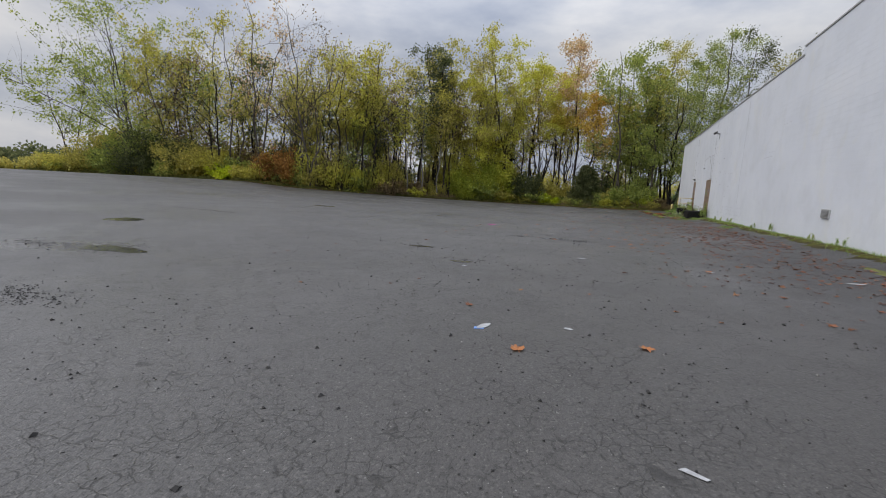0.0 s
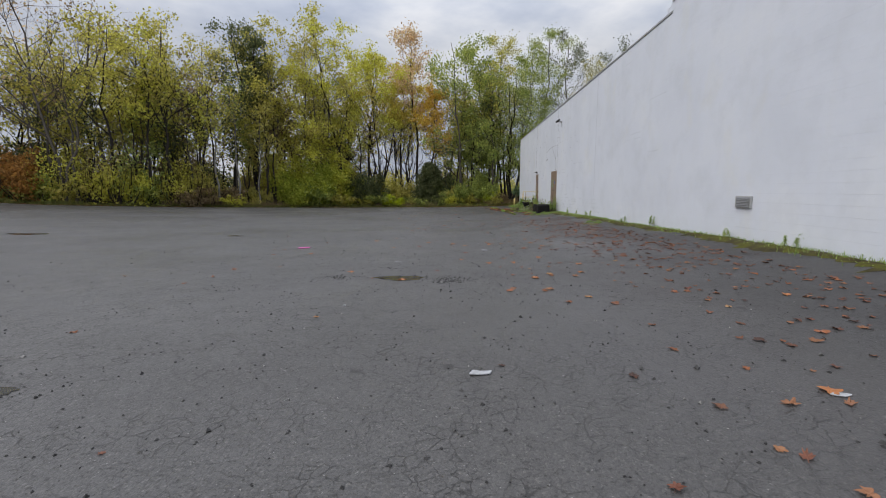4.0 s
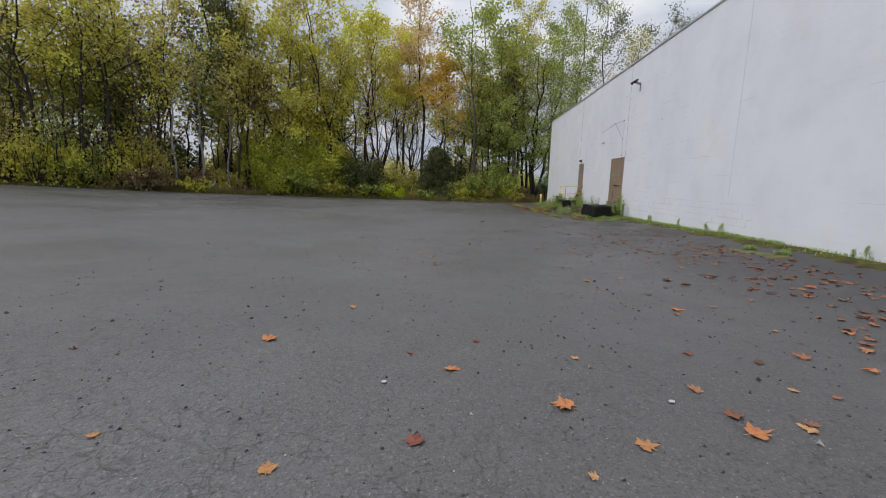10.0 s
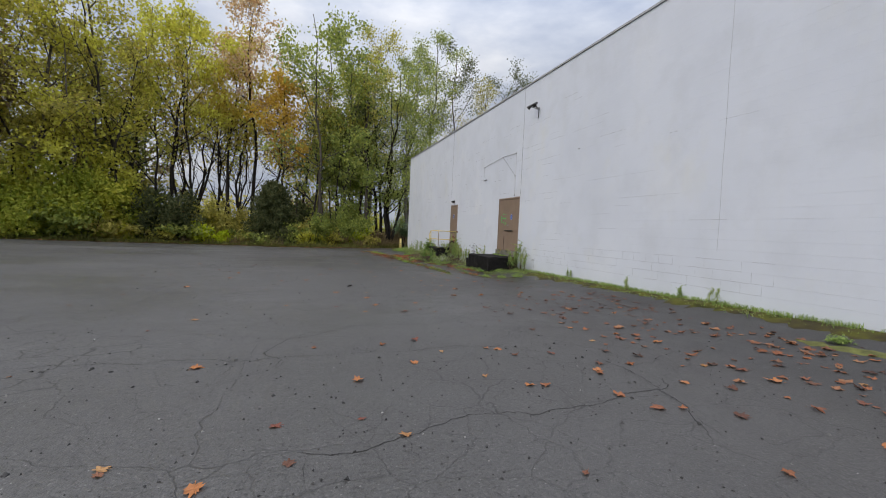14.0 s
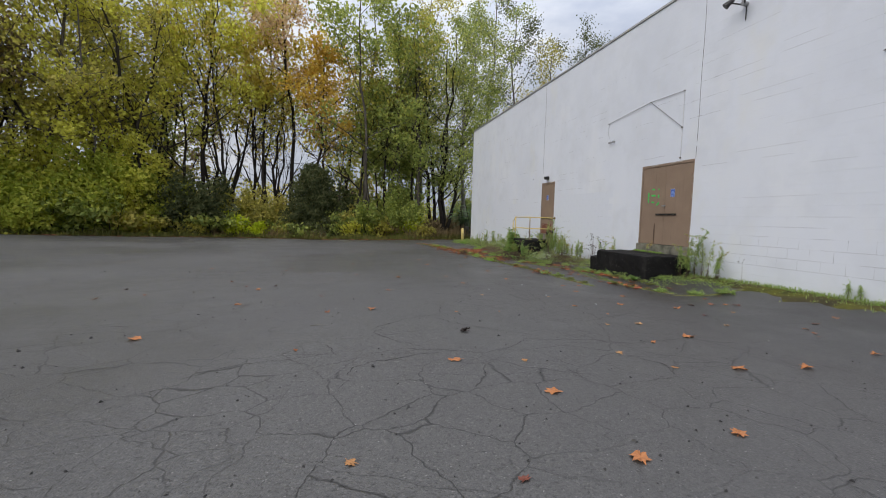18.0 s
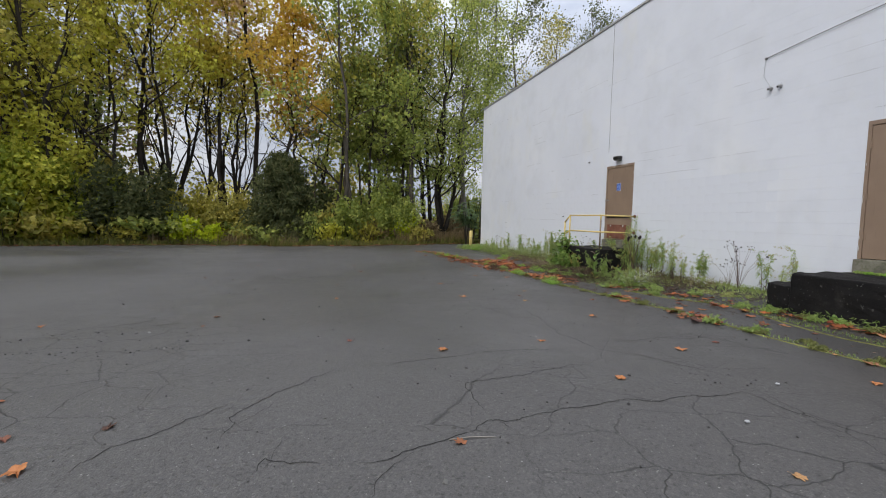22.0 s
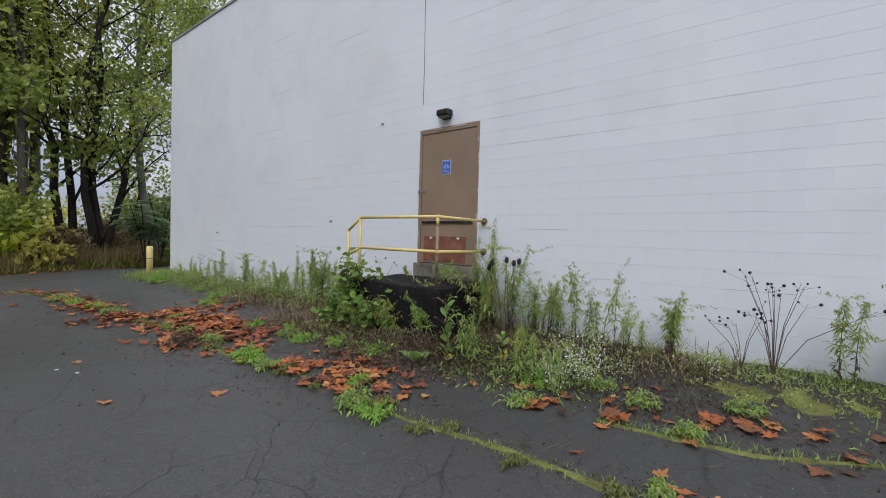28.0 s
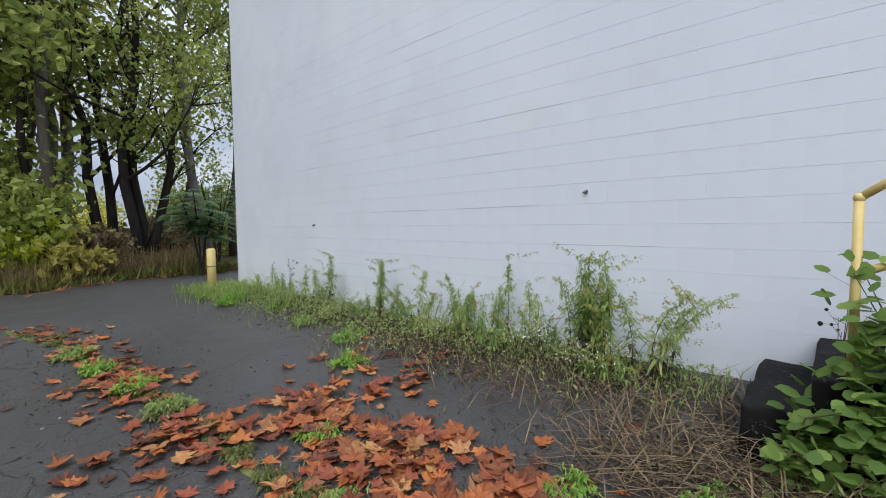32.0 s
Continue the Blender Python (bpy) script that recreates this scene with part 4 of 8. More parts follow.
# loose yellow sprays of young growth in front of the trunks
for i, (x, h) in enumerate([(-36.2, 6.5), (-34.6, 5.5), (-35.6, 7.5), (-32.6, 6.0), (-31.0, 5.0), (-29.8, 6.5), (-28.6, 4.5), (-33.8, 7.0), (-38.4, 6.0), (-43.5, 5.0), (-37.0, 4.0), (-35.4, 3.2), (-33.2, 3.6), (-32.2, 2.2), (-30.8, 3.0), (-29.6, 1.6), (-26.6, 1.5), (-44.6, 2.6), (-47.6, 2.2), (-39.2, 2.4), (-17.4, 2.8), (-13.2, 1.4), (-7.4, 1.3), (-3.0, 2.6), (-1.8, 1.6), (0.4, 1.6), (3.6, 1.4)]):
    y = float(edge_y(x)) + rng.uniform(0.8, 2.0)
    bush("loose spray of yellowing young growth", x, y, ground_at(x, y) + h, rng.uniform(0.9, 1.5) + 0.08 * h, ["yellow", "yellowgreen", "olive", "green"][i % 4], 560, 0.24, 160 + i)


def sumac(label, x, y, h, n, seed):
    """A shrub of long drooping fronds with paired narrow leaflets."""
    r3 = np.random.default_rng(seed)
    ob = thing("sumac_bush", label, "bush", at=(x, y, ground_at(x, y)))
    fronds = Geo()
    for s_ in range(6):
        a = r3.uniform(0, 6.28)
        tip = np.array([0.5 * math.cos(a), 0.5 * math.sin(a), h * r3.uniform(0.6, 0.95)])
        g3 = Geo()
        g3.tube([(0, 0, 0), tip * [0.4, 0.4, 0.6], tip], [0.03, 0.022, 0.012], 6, False)
        part("stem", g3, BARK_DARK, ob)
        for _ in range(n):
            q = tip * r3.uniform(0.55, 1.0)
            b = r3.uniform(0, 6.28)
            k = np.linspace(0, 1, 13)[1:]
            ln = r3.uniform(0.55, 0.95)
            out = np.array([math.cos(b), math.sin(b), 0.0])
            rib = q + out * (k[:, None] * ln) + np.stack([0 * k, 0 * k, 0.35 * ln * (k - 1.5 * k ** 2)], 1)
            side = np.array([-math.sin(b), math.cos(b), -0.25])
            g4 = Geo()
            for sg in (-1, 1):
                w = (0.21 * np.sin(np.pi * np.clip(k * 0.85 + 0.12, 0, 1)))[:, None] * (side * [sg, sg, 1] + out * 0.3)
                g4.polys(np.stack([rib - out * 0.03, rib + w * 0.5 - out * 0.035, rib + w, rib + w * 0.5 + out * 0.05], 1))
            fronds.v += [v_ for v_ in g4.v]
            fronds.f += [tuple(i_ + fronds.n for i_ in f_) for f_ in g4.f]
            fronds.n += g4.n
    part("foliage", fronds, LEAF["sumac"], ob, kind="stuff")


def spruce(label, x, y, h, r, seed):
    """A dense conifer with tiers of hanging boughs down to the ground."""
    r3 = np.random.default_rng(seed)
    ob = thing("spruce_tree", label, "tree", "trees along the edge of the lot", at=(x, y, ground_at(x, y) - 0.1))
    wood = Geo()
    wood.tube([(0, 0, 0), (0.03, 0, h * 0.5), (0, 0.02, h)], [0.11, 0.07, 0.015], 7)
    part("trunk", wood, BARK_DARK, ob)
    needles = Geo()
    for i in range(60):
        f = (i + r3.uniform(0, 1)) / 60
        a, ln = i * 2.4 + r3.uniform(-0.3, 0.3), r * (1 - f) ** 0.42 * (0.75 + 0.6 * min(f, 0.4)) * r3.uniform(0.75, 1.1) + 0.2
        k = np.linspace(0, 1, 26)
        rib = np.stack([math.cos(a) * k * ln, math.sin(a) * k * ln, 0.15 + f * (h - 0.3) + 0.12 * ln * (k - 2.4 * k ** 2)], 1)
        wood = Geo()
        wood.tube(rib[::5], np.linspace(0.02, 0.006, 6), 4, False)
        c = np.repeat(rib[3:], 14, 0) + r3.normal(size=(322, 3)) * np.array([0.27, 0.27, 0.12])
        c[:, 2] -= np.abs(r3.normal(size=322)) * 0.14
        diamonds(needles, c, 0.32, r3, 0.8, 0.3)
        part("bough", wood, BARK_DARK, ob)
    part("needles", needles, LEAF["dark"], ob, kind="stuff")


spruce("dark green spruce with hanging boughs at the gap", -5.0, 63.4, 5.9, 2.5, 5)
sumac("feathery blue green sumac bush at the corner", 6.4, 60.4, 2.9, 24, 3)
sumac("drooping green sumac bush by the corner", 7.6, 62.4, 3.4, 8, 4)


def scrub(name, label, n, fx, fy, h0, h1, kind, leaf, per, seed):
    """Far vegetation that nobody could count, as one mesh of loose leaf clumps."""
    r2 = np.random.default_rng(seed)
    go = Geo()
    for _ in range(n):
        cx, cy, hh = r2.uniform(*fx), r2.uniform(*fy), r2.uniform(h0, h1)
        cz = ground_at(cx, cy) - 0.2
        u = r2.normal(size=(per, 3))
        u /= np.linalg.norm(u, axis=1)[:, None]
        c = np.array([cx, cy, cz + hh * 0.45]) + u * r2.uniform(0.4, 1, (per, 1)) * np.array([hh * 0.6, hh * 0.6, hh * 0.52])
        diamonds(go, c, leaf, r2, 0.3, 0.7)
    return solid(name, go, LEAF[kind], label, "vegetation", kind="stuff")


scrub("far_scrub", "distant olive scrub behind the wood", 46, (-60, 45), (92, 112), 4, 8, "olive", 0.5, 420, 1)
scrub("far_field_edge", "pale yellow brush beyond the trees", 24, (-30, 30), (84, 92), 1.5, 3.0, "yellowgreen", 0.4, 320, 2)
scrub("far_woods", "distant dark treeline", 60, (-330, -120), (90, 190), 7, 12, "dark", 1.3, 420, 3)
scrub("far_hedge", "distant hedge past the end of the lot", 30, (-150, -105), (36, 66), 2.5, 4.5, "olive", 0.6, 300, 4)

# grass and weeds along the edge of the tarmac
go = Geo()
r2 = np.random.default_rng(9)
n = 24000
gx_ = r2.uniform(-75, 12, n)
gy_ = edge_y(gx_) + np.abs(r2.normal(size=n)) * 1.1 - 0.25
gz_ = land(gx_, gy_)
hh = r2.uniform(0.12, 0.55, n) * (0.6 + 0.5 * np.sin(gx_ * 0.8) ** 2)
aa = r2.uniform(0, 6.28, n)
root = np.stack([gx_, gy_, gz_], 1)
side = np.stack([np.cos(aa), np.sin(aa), 0 * aa], 1) * 0.035
tip = root + np.stack([r2.normal(size=n) * 0.12, r2.normal(size=n) * 0.12, hh], 1)
go.polys(np.stack([root - side, root + side, tip], 1))
dry = Geo()
for cx, wx, cnt in ((4.6, 2.6, 2600), (-27.0, 5.0, 2600), (-8.0, 4.0, 1400)):
    gx_ = cx + r2.uniform(-1, 1, cnt) * wx
    gy_ = edge_y(gx_) + r2.uniform(0.3, 2.4, cnt)
    aa = r2.uniform(0, 6.28, cnt)
    root = np.stack([gx_, gy_, land(gx_, gy_)], 1)
    side = np.stack([np.cos(aa), np.sin(aa), 0 * aa], 1) * 0.022
    dry.polys(np.stack([root - side, root + side, root + np.stack([r2.normal(size=cnt) * 0.16, r2.normal(size=cnt) * 0.16, r2.uniform(0.3, 1.0, cnt)], 1)], 1))
solid("dry_grass", dry, LEAF["brown"], "tall dry brown grass at the foot of the trees", "grass", kind="stuff")
GRASS = foliage("edge_grass", (0.050, 0.060, 0.014), (0.095, 0.115, 0.024), (0.19, 0.16, 0.05), 0.3)
solid("edge_grass", go, GRASS, "uncut grass and low weeds along the tarmac edge", "grass", kind="stuff")

# ---- wall details: control joints, hairline cracks ----
DARK_GAP = plain("dark_joint", (0.035, 0.034, 0.034), 0.9, 0, 0.3)
PAINTED_GAP = plain("painted_joint", (0.47, 0.48, 0.51), 0.8, 0, 0.3)
CRACK_GREY = plain("grey_crack", (0.20, 0.20, 0.21), 0.9, 0, 0.3)
STEEL = plain("weathered_steel", (0.16, 0.15, 0.145), 0.5, 0.6, 0.3, 12)
DARK_METAL = plain("dark_bronze_metal", (0.035, 0.033, 0.032), 0.45, 0.5, 0.3, 12)
GREY_METAL = plain("grey_metal", (0.30, 0.30, 0.30), 0.5, 0.6, 0.2, 10)
WHITE_CONDUIT = plain("painted_conduit", (0.62, 0.62, 0.64), 0.5, 0, 0.2, 14)
for jy, z0, z1 in ((37.10, 2.98, 6.76), (37.10, 2.57, 2.86), (45.50, 2.98, 6.76), (28.52, 0.9, 6.76), (13.19, 0.9, 7.08)):
    g = Geo()
    k = 14
    zz = np.linspace(z0, z1, k)
    g.tube(np.stack([np.full(k, WX + 0.002), jy + 0.006 * np.sin(zz * 3.1), zz], 1), 0.0065, 5)
    old = jy > 36
    part("control_joint", g, DARK_GAP if old else PAINTED_GAP, wall_west, "dark vertical control joint" if old else "control joint filled with paint")
rngw = np.random.default_rng(4)
for i in range(150):
    cy, k = rngw.uniform(14, 55), rngw.integers(-10, 19)
    if i > 24:
        cy, k = rngw.uniform(31, 50), rngw.integers(-11, 15)
    cz = 2.56 + COURSE * k
    ln = rngw.uniform(0.25, 1.6)
    if cz < -0.45 or any(a - ln < cy < b + ln and cz < d + 0.05 for a, b, c, d in OPENINGS):
        continue
    yy = np.linspace(cy, cy + ln, 8)
    g = Geo()
    g.tube(np.stack([np.full(8, WX + 0.001), yy, cz + 0.002 * np.sin(yy * 40)], 1), np.array([0.0008, 0.002, 0.0026, 0.0018, 0.0026, 0.002, 0.0022, 0.0008]) * rngw.uniform(0.5, 1.1), 4)
    part("mortar_crack", g, CRACK_GREY, wall_west)


# open joints in the lowest courses, where the paint has cracked away
for row in range(0, 4):
    cz = 2.56 + COURSE * (-9 - row)
    for k in range(22):
        y0 = 27.6 + BLOCK * (k + (0.5 if row % 2 else 0)) + 37.125 % BLOCK - 27.6 % BLOCK
        if cz < ground_at(WX - 0.2, y0) + 0.05 or y0 + BLOCK > 36.6 or rngw.uniform() < (0.5 if row == 0 else 0.2):
            continue
        n_ = 7
        yy = np.linspace(y0, y0 + BLOCK, n_)
        g = Geo()
        g.tube(np.stack([np.full(n_, WX + 0.001), yy, cz + rngw.normal(size=n_) * 0.0012], 1), rngw.uniform(0.0010, 0.0034, n_), 4)
        if rngw.uniform() < 0.75 and row > 0:
            zz = np.linspace(cz, cz + COURSE, 5)
            g.tube(np.stack([np.full(5, WX + 0.001), np.full(5, y0), zz], 1), rngw.uniform(0.001, 0.0032, 5), 4)
        part("open_joint", g, CRACK_GREY, wall_west)


# ---- doors ----
PAPER_BLUE = plain("blue_printed_paper", (0.055, 0.115, 0.42), 0.5, 0, 0.2, 30, 0.0)
PAPER_WHITE = plain("white_paper", (0.72, 0.74, 0.78), 0.6, 0, 0.1, 30, 0.0)
PRINT_BLUE = plain("pale_blue_print", (0.22, 0.33, 0.66), 0.5, 0, 0.1, 30, 0.0)
TAPE = plain("green_tape", (0.05, 0.52, 0.10), 0.45, 0, 0.25, 30, 0.0)
CHIPPED = plain("chipped_primer", (0.52, 0.50, 0.47), 0.7, 0, 0.2, 25)
STAIN = plain("rust_stain", (0.095, 0.058, 0.04), 0.7, 0, 0.3, 18)
DOOR_X = WX + 0.007


def notice(parent, y0, y1, z0, z1):
    """A blue notice with a white border and unreadable lines."""
    x = DOOR_X
    g = Geo()
    g.box(x - 0.004, x - 0.001, y0, y1, z0, z1)
    n_ob = part("notice", g, PAPER_WHITE, parent, "blue and white printed notice")
    h, w = z1 - z0, y1 - y0
    g = Geo()
    g.box(x - 0.006, x - 0.004, y0 + 0.03 * w, y1 - 0.03 * w, z0 + 0.03 * h, z1 - 0.03 * h)
    part("blue_field", g, PAPER_BLUE, n_ob)
    g = Geo()
    for i, (a, b, c, d) in enumerate(((0.2, 0.45, 0.4, 0.62), (0.55, 0.8, 0.4, 0.62), (0.3, 0.7, 0.62, 0.7), (0.15, 0.85, 0.16, 0.21), (0.2, 0.8, 0.26, 0.3), (0.2, 0.8, 0.88, 0.92))):
        g.box(x - 0.008, x - 0.0055, y0 + a * w, y0 + b * w, z0 + c * h, z0 + d * h)
    part("printed_bar", g, PRINT_BLUE, n_ob, kind="stuff")
    return n_ob


def hinge(parent, y, z):
    g = Geo()
    g.tube([(DOOR_X - 0.012, y, z - 0.055), (DOOR_X - 0.012, y, z + 0.055)], 0.011, 8)
    g.box(DOOR_X - 0.006, DOOR_X - 0.001, y - 0.03, y + 0.03, z - 0.05, z + 0.05)
    part("hinge", g, DOOR_PAINT, parent)


def frame_of(ob, y0, y1, z0, z1, w):
    for nm, r in (("jamb", (y0, y0 + w, z0, z1)), ("jamb", (y1 - w, y1, z0, z1)), ("head", (y0 + w, y1 - w, z1 - w * 1.35, z1))):
        part_mesh(nm, bevelled([(WX - 0.005, WX + 0.10, *r)], nm, DOOR_PAINT, 0.003), ob)
    g = Geo()
    r3 = np.random.default_rng(int(y0))
    for _ in range(16):
        side = r3.integers(0, 2)
        zc = r3.uniform(z0 + 0.1, z1 - 0.1)
        yc = (y0 + 0.012) if side else (y1 - 0.012)
        hh2 = r3.uniform(0.02, 0.12)
        g.tube([(WX - 0.0055, yc, zc), (WX - 0.0062, yc + r3.uniform(-0.008, 0.008), zc + hh2 / 2), (WX - 0.0055, yc, zc + hh2)], [0.003, 0.008, 0.002], 5)
    for _ in range(4):
        yc = r3.uniform(y0 + 0.1, y1 - 0.4)
        g.tube([(WX - 0.0055, yc, z1 - 0.02), (WX - 0.0065, yc + 0.1, z1 - 0.022), (WX - 0.0055, yc + 0.22, z1 - 0.018)], [0.002, 0.012, 0.002], 5)
    part("chipped_paint", g, CHIPPED, ob, "flaked pale patches on the frame", kind="stuff")
    g = Geo()
    g.box(WX + 0.11, WX + 0.2, y0, y1, z0 - 0.2, z1)
    part("backing", g, DARK_GAP, ob)


def leaf_panel(name, ob, y0, y1, z0, z1):
    return part_mesh(name, bevelled([(DOOR_X, DOOR_X + 0.045, y0, y1, z0, z1)], name, DOOR_PAINT, 0.004), ob)


door_1 = thing("door_1", "brown painted steel single door with rusted kick plate", "door", kind="structure")
frame_of(door_1, 44.35, 45.545, 0.352, 2.555, 0.055)
leaf1 = leaf_panel("door_leaf", door_1, 44.412, 45.483, 0.365, 2.475)
for z in (0.62, 1.40, 2.12):
    hinge(door_1, 44.41, z)
notice(door_1, 44.885, 45.065, 1.80, 2.02)
part_mesh("kick_plate", bevelled([(DOOR_X - 0.012, DOOR_X - 0.001, 44.56, 45.41, 0.40, 0.805)], "kick_plate", RUST, 0.004), door_1, "rusted red brown steel kick plate")
g = Geo()
for a, b in ((45.22, 45.28), (44.66, 44.73)):
    g.tube([(DOOR_X - 0.0125, a, 0.78), (DOOR_X - 0.0135, (a + b) / 2, 0.765), (DOOR_X - 0.0125, b, 0.785)], [0.004, 0.026, 0.005], 7)
part("flaked_patch", g, CHIPPED, door_1, kind="stuff")
g = Geo()
g.box(DOOR_X - 0.022, DOOR_X - 0.001, 44.44, 45.45, 1.015, 1.045)
drop_bar = part("drop_bar", g, DARK_METAL, door_1, "dark steel channel across the door")
g = Geo()
g.box(DOOR_X - 0.026, DOOR_X - 0.020, 44.44, 45.45, 1.046, 1.052)
part("channel_lip", g, STEEL, drop_bar)
for yb in (44.55, 45.36):
    g = Geo()
    g.tube([(DOOR_X - 0.030, yb, 1.03), (DOOR_X - 0.018, yb, 1.03)], 0.010, 8)
    part("bolt", g, GREY_METAL, drop_bar)
g = Geo()
g.box(DOOR_X - 0.016, DOOR_X - 0.001, 45.40, 45.56, 1.53, 1.555)
g.tube([(DOOR_X - 0.03, 45.53, 1.50), (DOOR_X - 0.03, 45.53, 1.56)], 0.012, 8)
part("hasp", g, GREY_METAL, door_1, "small galvanised hasp")
part_mesh("threshold", bevelled([(WX - 0.05, WX + 0.1, 44.30, 45.59, 0.13, 0.35)], "threshold", MOSSY, 0.012, 2, 0.006, 2, 3), door_1, "mossy concrete threshold")

door_2 = thing("door_2", "brown painted steel double doors with bar and green tape marks", "door", kind="structure")
frame_of(door_2, 37.125, 39.025, 0.365, 2.56, 0.05)
leaf_panel("door_leaf", door_2, 38.072, 38.970, 0.375, 2.485)
leaf_panel("door_leaf", door_2, 37.180, 38.066, 0.375, 2.485)
for z in (0.72, 1.36, 2.18):
    hinge(door_2, 37.18, z)
    hinge(door_2, 38.97, z)
notice(door_2, 37.72, 37.87, 1.645, 1.86)
g = Geo()
g.box(DOOR_X - 0.03, DOOR_X - 0.012, 37.62, 38.36, 1.175, 1.205)
g.box(DOOR_X - 0.03, DOOR_X - 0.024, 37.62, 38.36, 1.205, 1.213)
bar = part("security_bar", g, DARK_METAL, door_2, "dark steel bar bolted across both leaves")
for yb in (37.70, 37.95, 38.28):
    g = Geo()
    g.tube([(DOOR_X - 0.036, yb, 1.19), (DOOR_X - 0.001, yb, 1.19)], 0.011, 8)
    part("bolt", g, GREY_METAL, bar)
g = Geo()
g.box(DOOR_X - 0.014, DOOR_X - 0.001, 38.03, 38.17, 1.405, 1.44)
g.tube([(DOOR_X - 0.025, 38.06, 1.39), (DOOR_X - 0.025, 38.06, 1.43)], 0.014, 8)
part("hasp", g, GREY_METAL, door_2, "bright steel hasp")
for y0, y1, z0, z1, tilt in ((38.68, 38.735, 1.68, 1.80, 0), (38.685, 38.74, 1.585, 1.67, 0), (38.685, 38.73, 1.52, 1.575, 0), (38.47, 38.58, 1.86, 1.905, 0.003), (38.43, 38.60, 1.69, 1.735, 0.004), (38.47, 38.585, 1.505, 1.55, 0), (38.29, 38.335, 1.86, 1.895, 0), (38.285, 38.34, 1.65, 1.735, 0), (38.29, 38.38, 1.45, 1.51, -0.035)):
    g = Geo()
    x = DOOR_X - 0.003
    v = [(x, y0, z0 - tilt), (x, y1, z0 + tilt), (x, y1 - 0.006, z1 + tilt), (x, y0 + 0.004, z1 - tilt)]
    g.add(v + [(a + 0.002, b, c) for a, b, c in v], [(0, 3, 2, 1), (4, 5, 6, 7), (0, 1, 5, 4), (1, 2, 6, 5), (2, 3, 7, 6), (3, 0, 4, 7)])
    part("tape_strip", g, TAPE, door_2, "bright green tape")
g = Geo()
g.tube([(DOOR_X - 0.0005, 38.40, 0.95), (DOOR_X - 0.0008, 38.405, 0.75), (DOOR_X - 0.0008, 38.40, 0.55), (DOOR_X - 0.0005, 38.405, 0.38)], [0.006, 0.022, 0.016, 0.012], 6)
part("rust_streak", g, STAIN, door_2, "dark rust streak")
part_mesh("threshold", bevelled([(WX - 0.06, WX + 0.1, 37.10, 39.05, 0.13, 0.362)], "threshold", MOSSY, 0.015, 2, 0.008, 5, 4), door_2, "green stained concrete threshold")

# ---- stoops ----
stoop = thing("door_stoop", "blackened concrete stoop below the double doors", "stoop")
part_mesh("platform", bevelled([(4.58, WX - 0.003, 37.05, 39.14, -0.95, 0.135)], "platform", BLACK_CONCRETE, 0.035, 3, 0.03, 1, 9), stoop)
part_mesh("side_step", bevelled([(4.62, WX - 0.003, 39.10, 39.52, -0.95, -0.07)], "side_step", BLACK_CONCRETE, 0.03, 3, 0.03, 3, 5), stoop, "worn lower concrete step")
stoop = thing("door_stoop", "tall blackened concrete stoop with steps below the single door", "stoop")
part_mesh("platform", bevelled([(4.64, WX - 0.003, 44.12, 45.85, -1.05, 0.135)], "platform", BLACK_CONCRETE, 0.03, 3, 0.022, 7, 9), stoop)
part_mesh("step", bevelled([(4.70, WX - 0.003, 45.83, 46.16, -1.05, -0.08)], "step", BLACK_CONCRETE, 0.025, 3, 0.018, 8, 5), stoop)
part_mesh("step", bevelled([(4.70, WX - 0.003, 46.14, 46.47, -1.05, -0.30)], "step", BLACK_CONCRETE, 0.025, 3, 0.018, 9, 5), stoop)

# ---- handrail ----
rail = thing("handrail", "yellow painted pipe handrail with worn rusty post", "handrail")
RX, R = 4.76, 0.021


def pipe(name, pts, label="", mat=None, r=R):
    g = Geo()
    g.tube(pts, r, 12)
    return part(name, g, mat or YELLOW, rail, label, smooth=True)


for z, zl in ((1.055, 0.855), (0.60, 0.475)):
    pipe("rail", [(RX, 44.235, z), (RX, 45.74, z)])
    pipe("rail", [(RX, 45.74, z), (RX, 46.01, zl)])
    pipe("wall_rail", [(RX, 44.235, z), (WX - 0.09, 44.22, z - 0.012)], "", YELLOW if z > 1 else None)
    pipe("wall_rail", [(WX - 0.10, 44.22, z - 0.012), (WX - 0.002, 44.22, z - 0.012)], "rusted pipe end", RUST)
    pipe("wall_flange", [(WX - 0.016, 44.22, z - 0.012), (WX - 0.001, 44.22, z - 0.012)], "rusted round flange", RUST, 0.05)
pipe("post", [(RX, 44.235, 1.055), (RX, 44.235, 0.93)])
pipe("post", [(RX, 44.235, 0.93), (RX, 44.235, 0.125)], "post with paint worn to grey and rust", plain("worn_post", (0.22, 0.17, 0.12), 0.7, 0.2, 0.5, 9))
pipe("post", [(RX, 45.74, 1.055), (RX, 45.74, 0.10)])
pipe("post", [(RX, 46.01, 0.855), (RX, 46.01, -0.10)])
for yj, zj in ((44.235, 1.055), (45.74, 1.055), (45.74, 0.60), (46.01, 0.855), (46.01, 0.475), (44.235, 0.60)):
    g = Geo()
    g.tube([(RX, yj, zj - 0.024), (RX, yj, zj), (RX, yj, zj + 0.024)], [0.018, 0.0265, 0.018], 12)
    part("joint", g, YELLOW, rail, smooth=True)

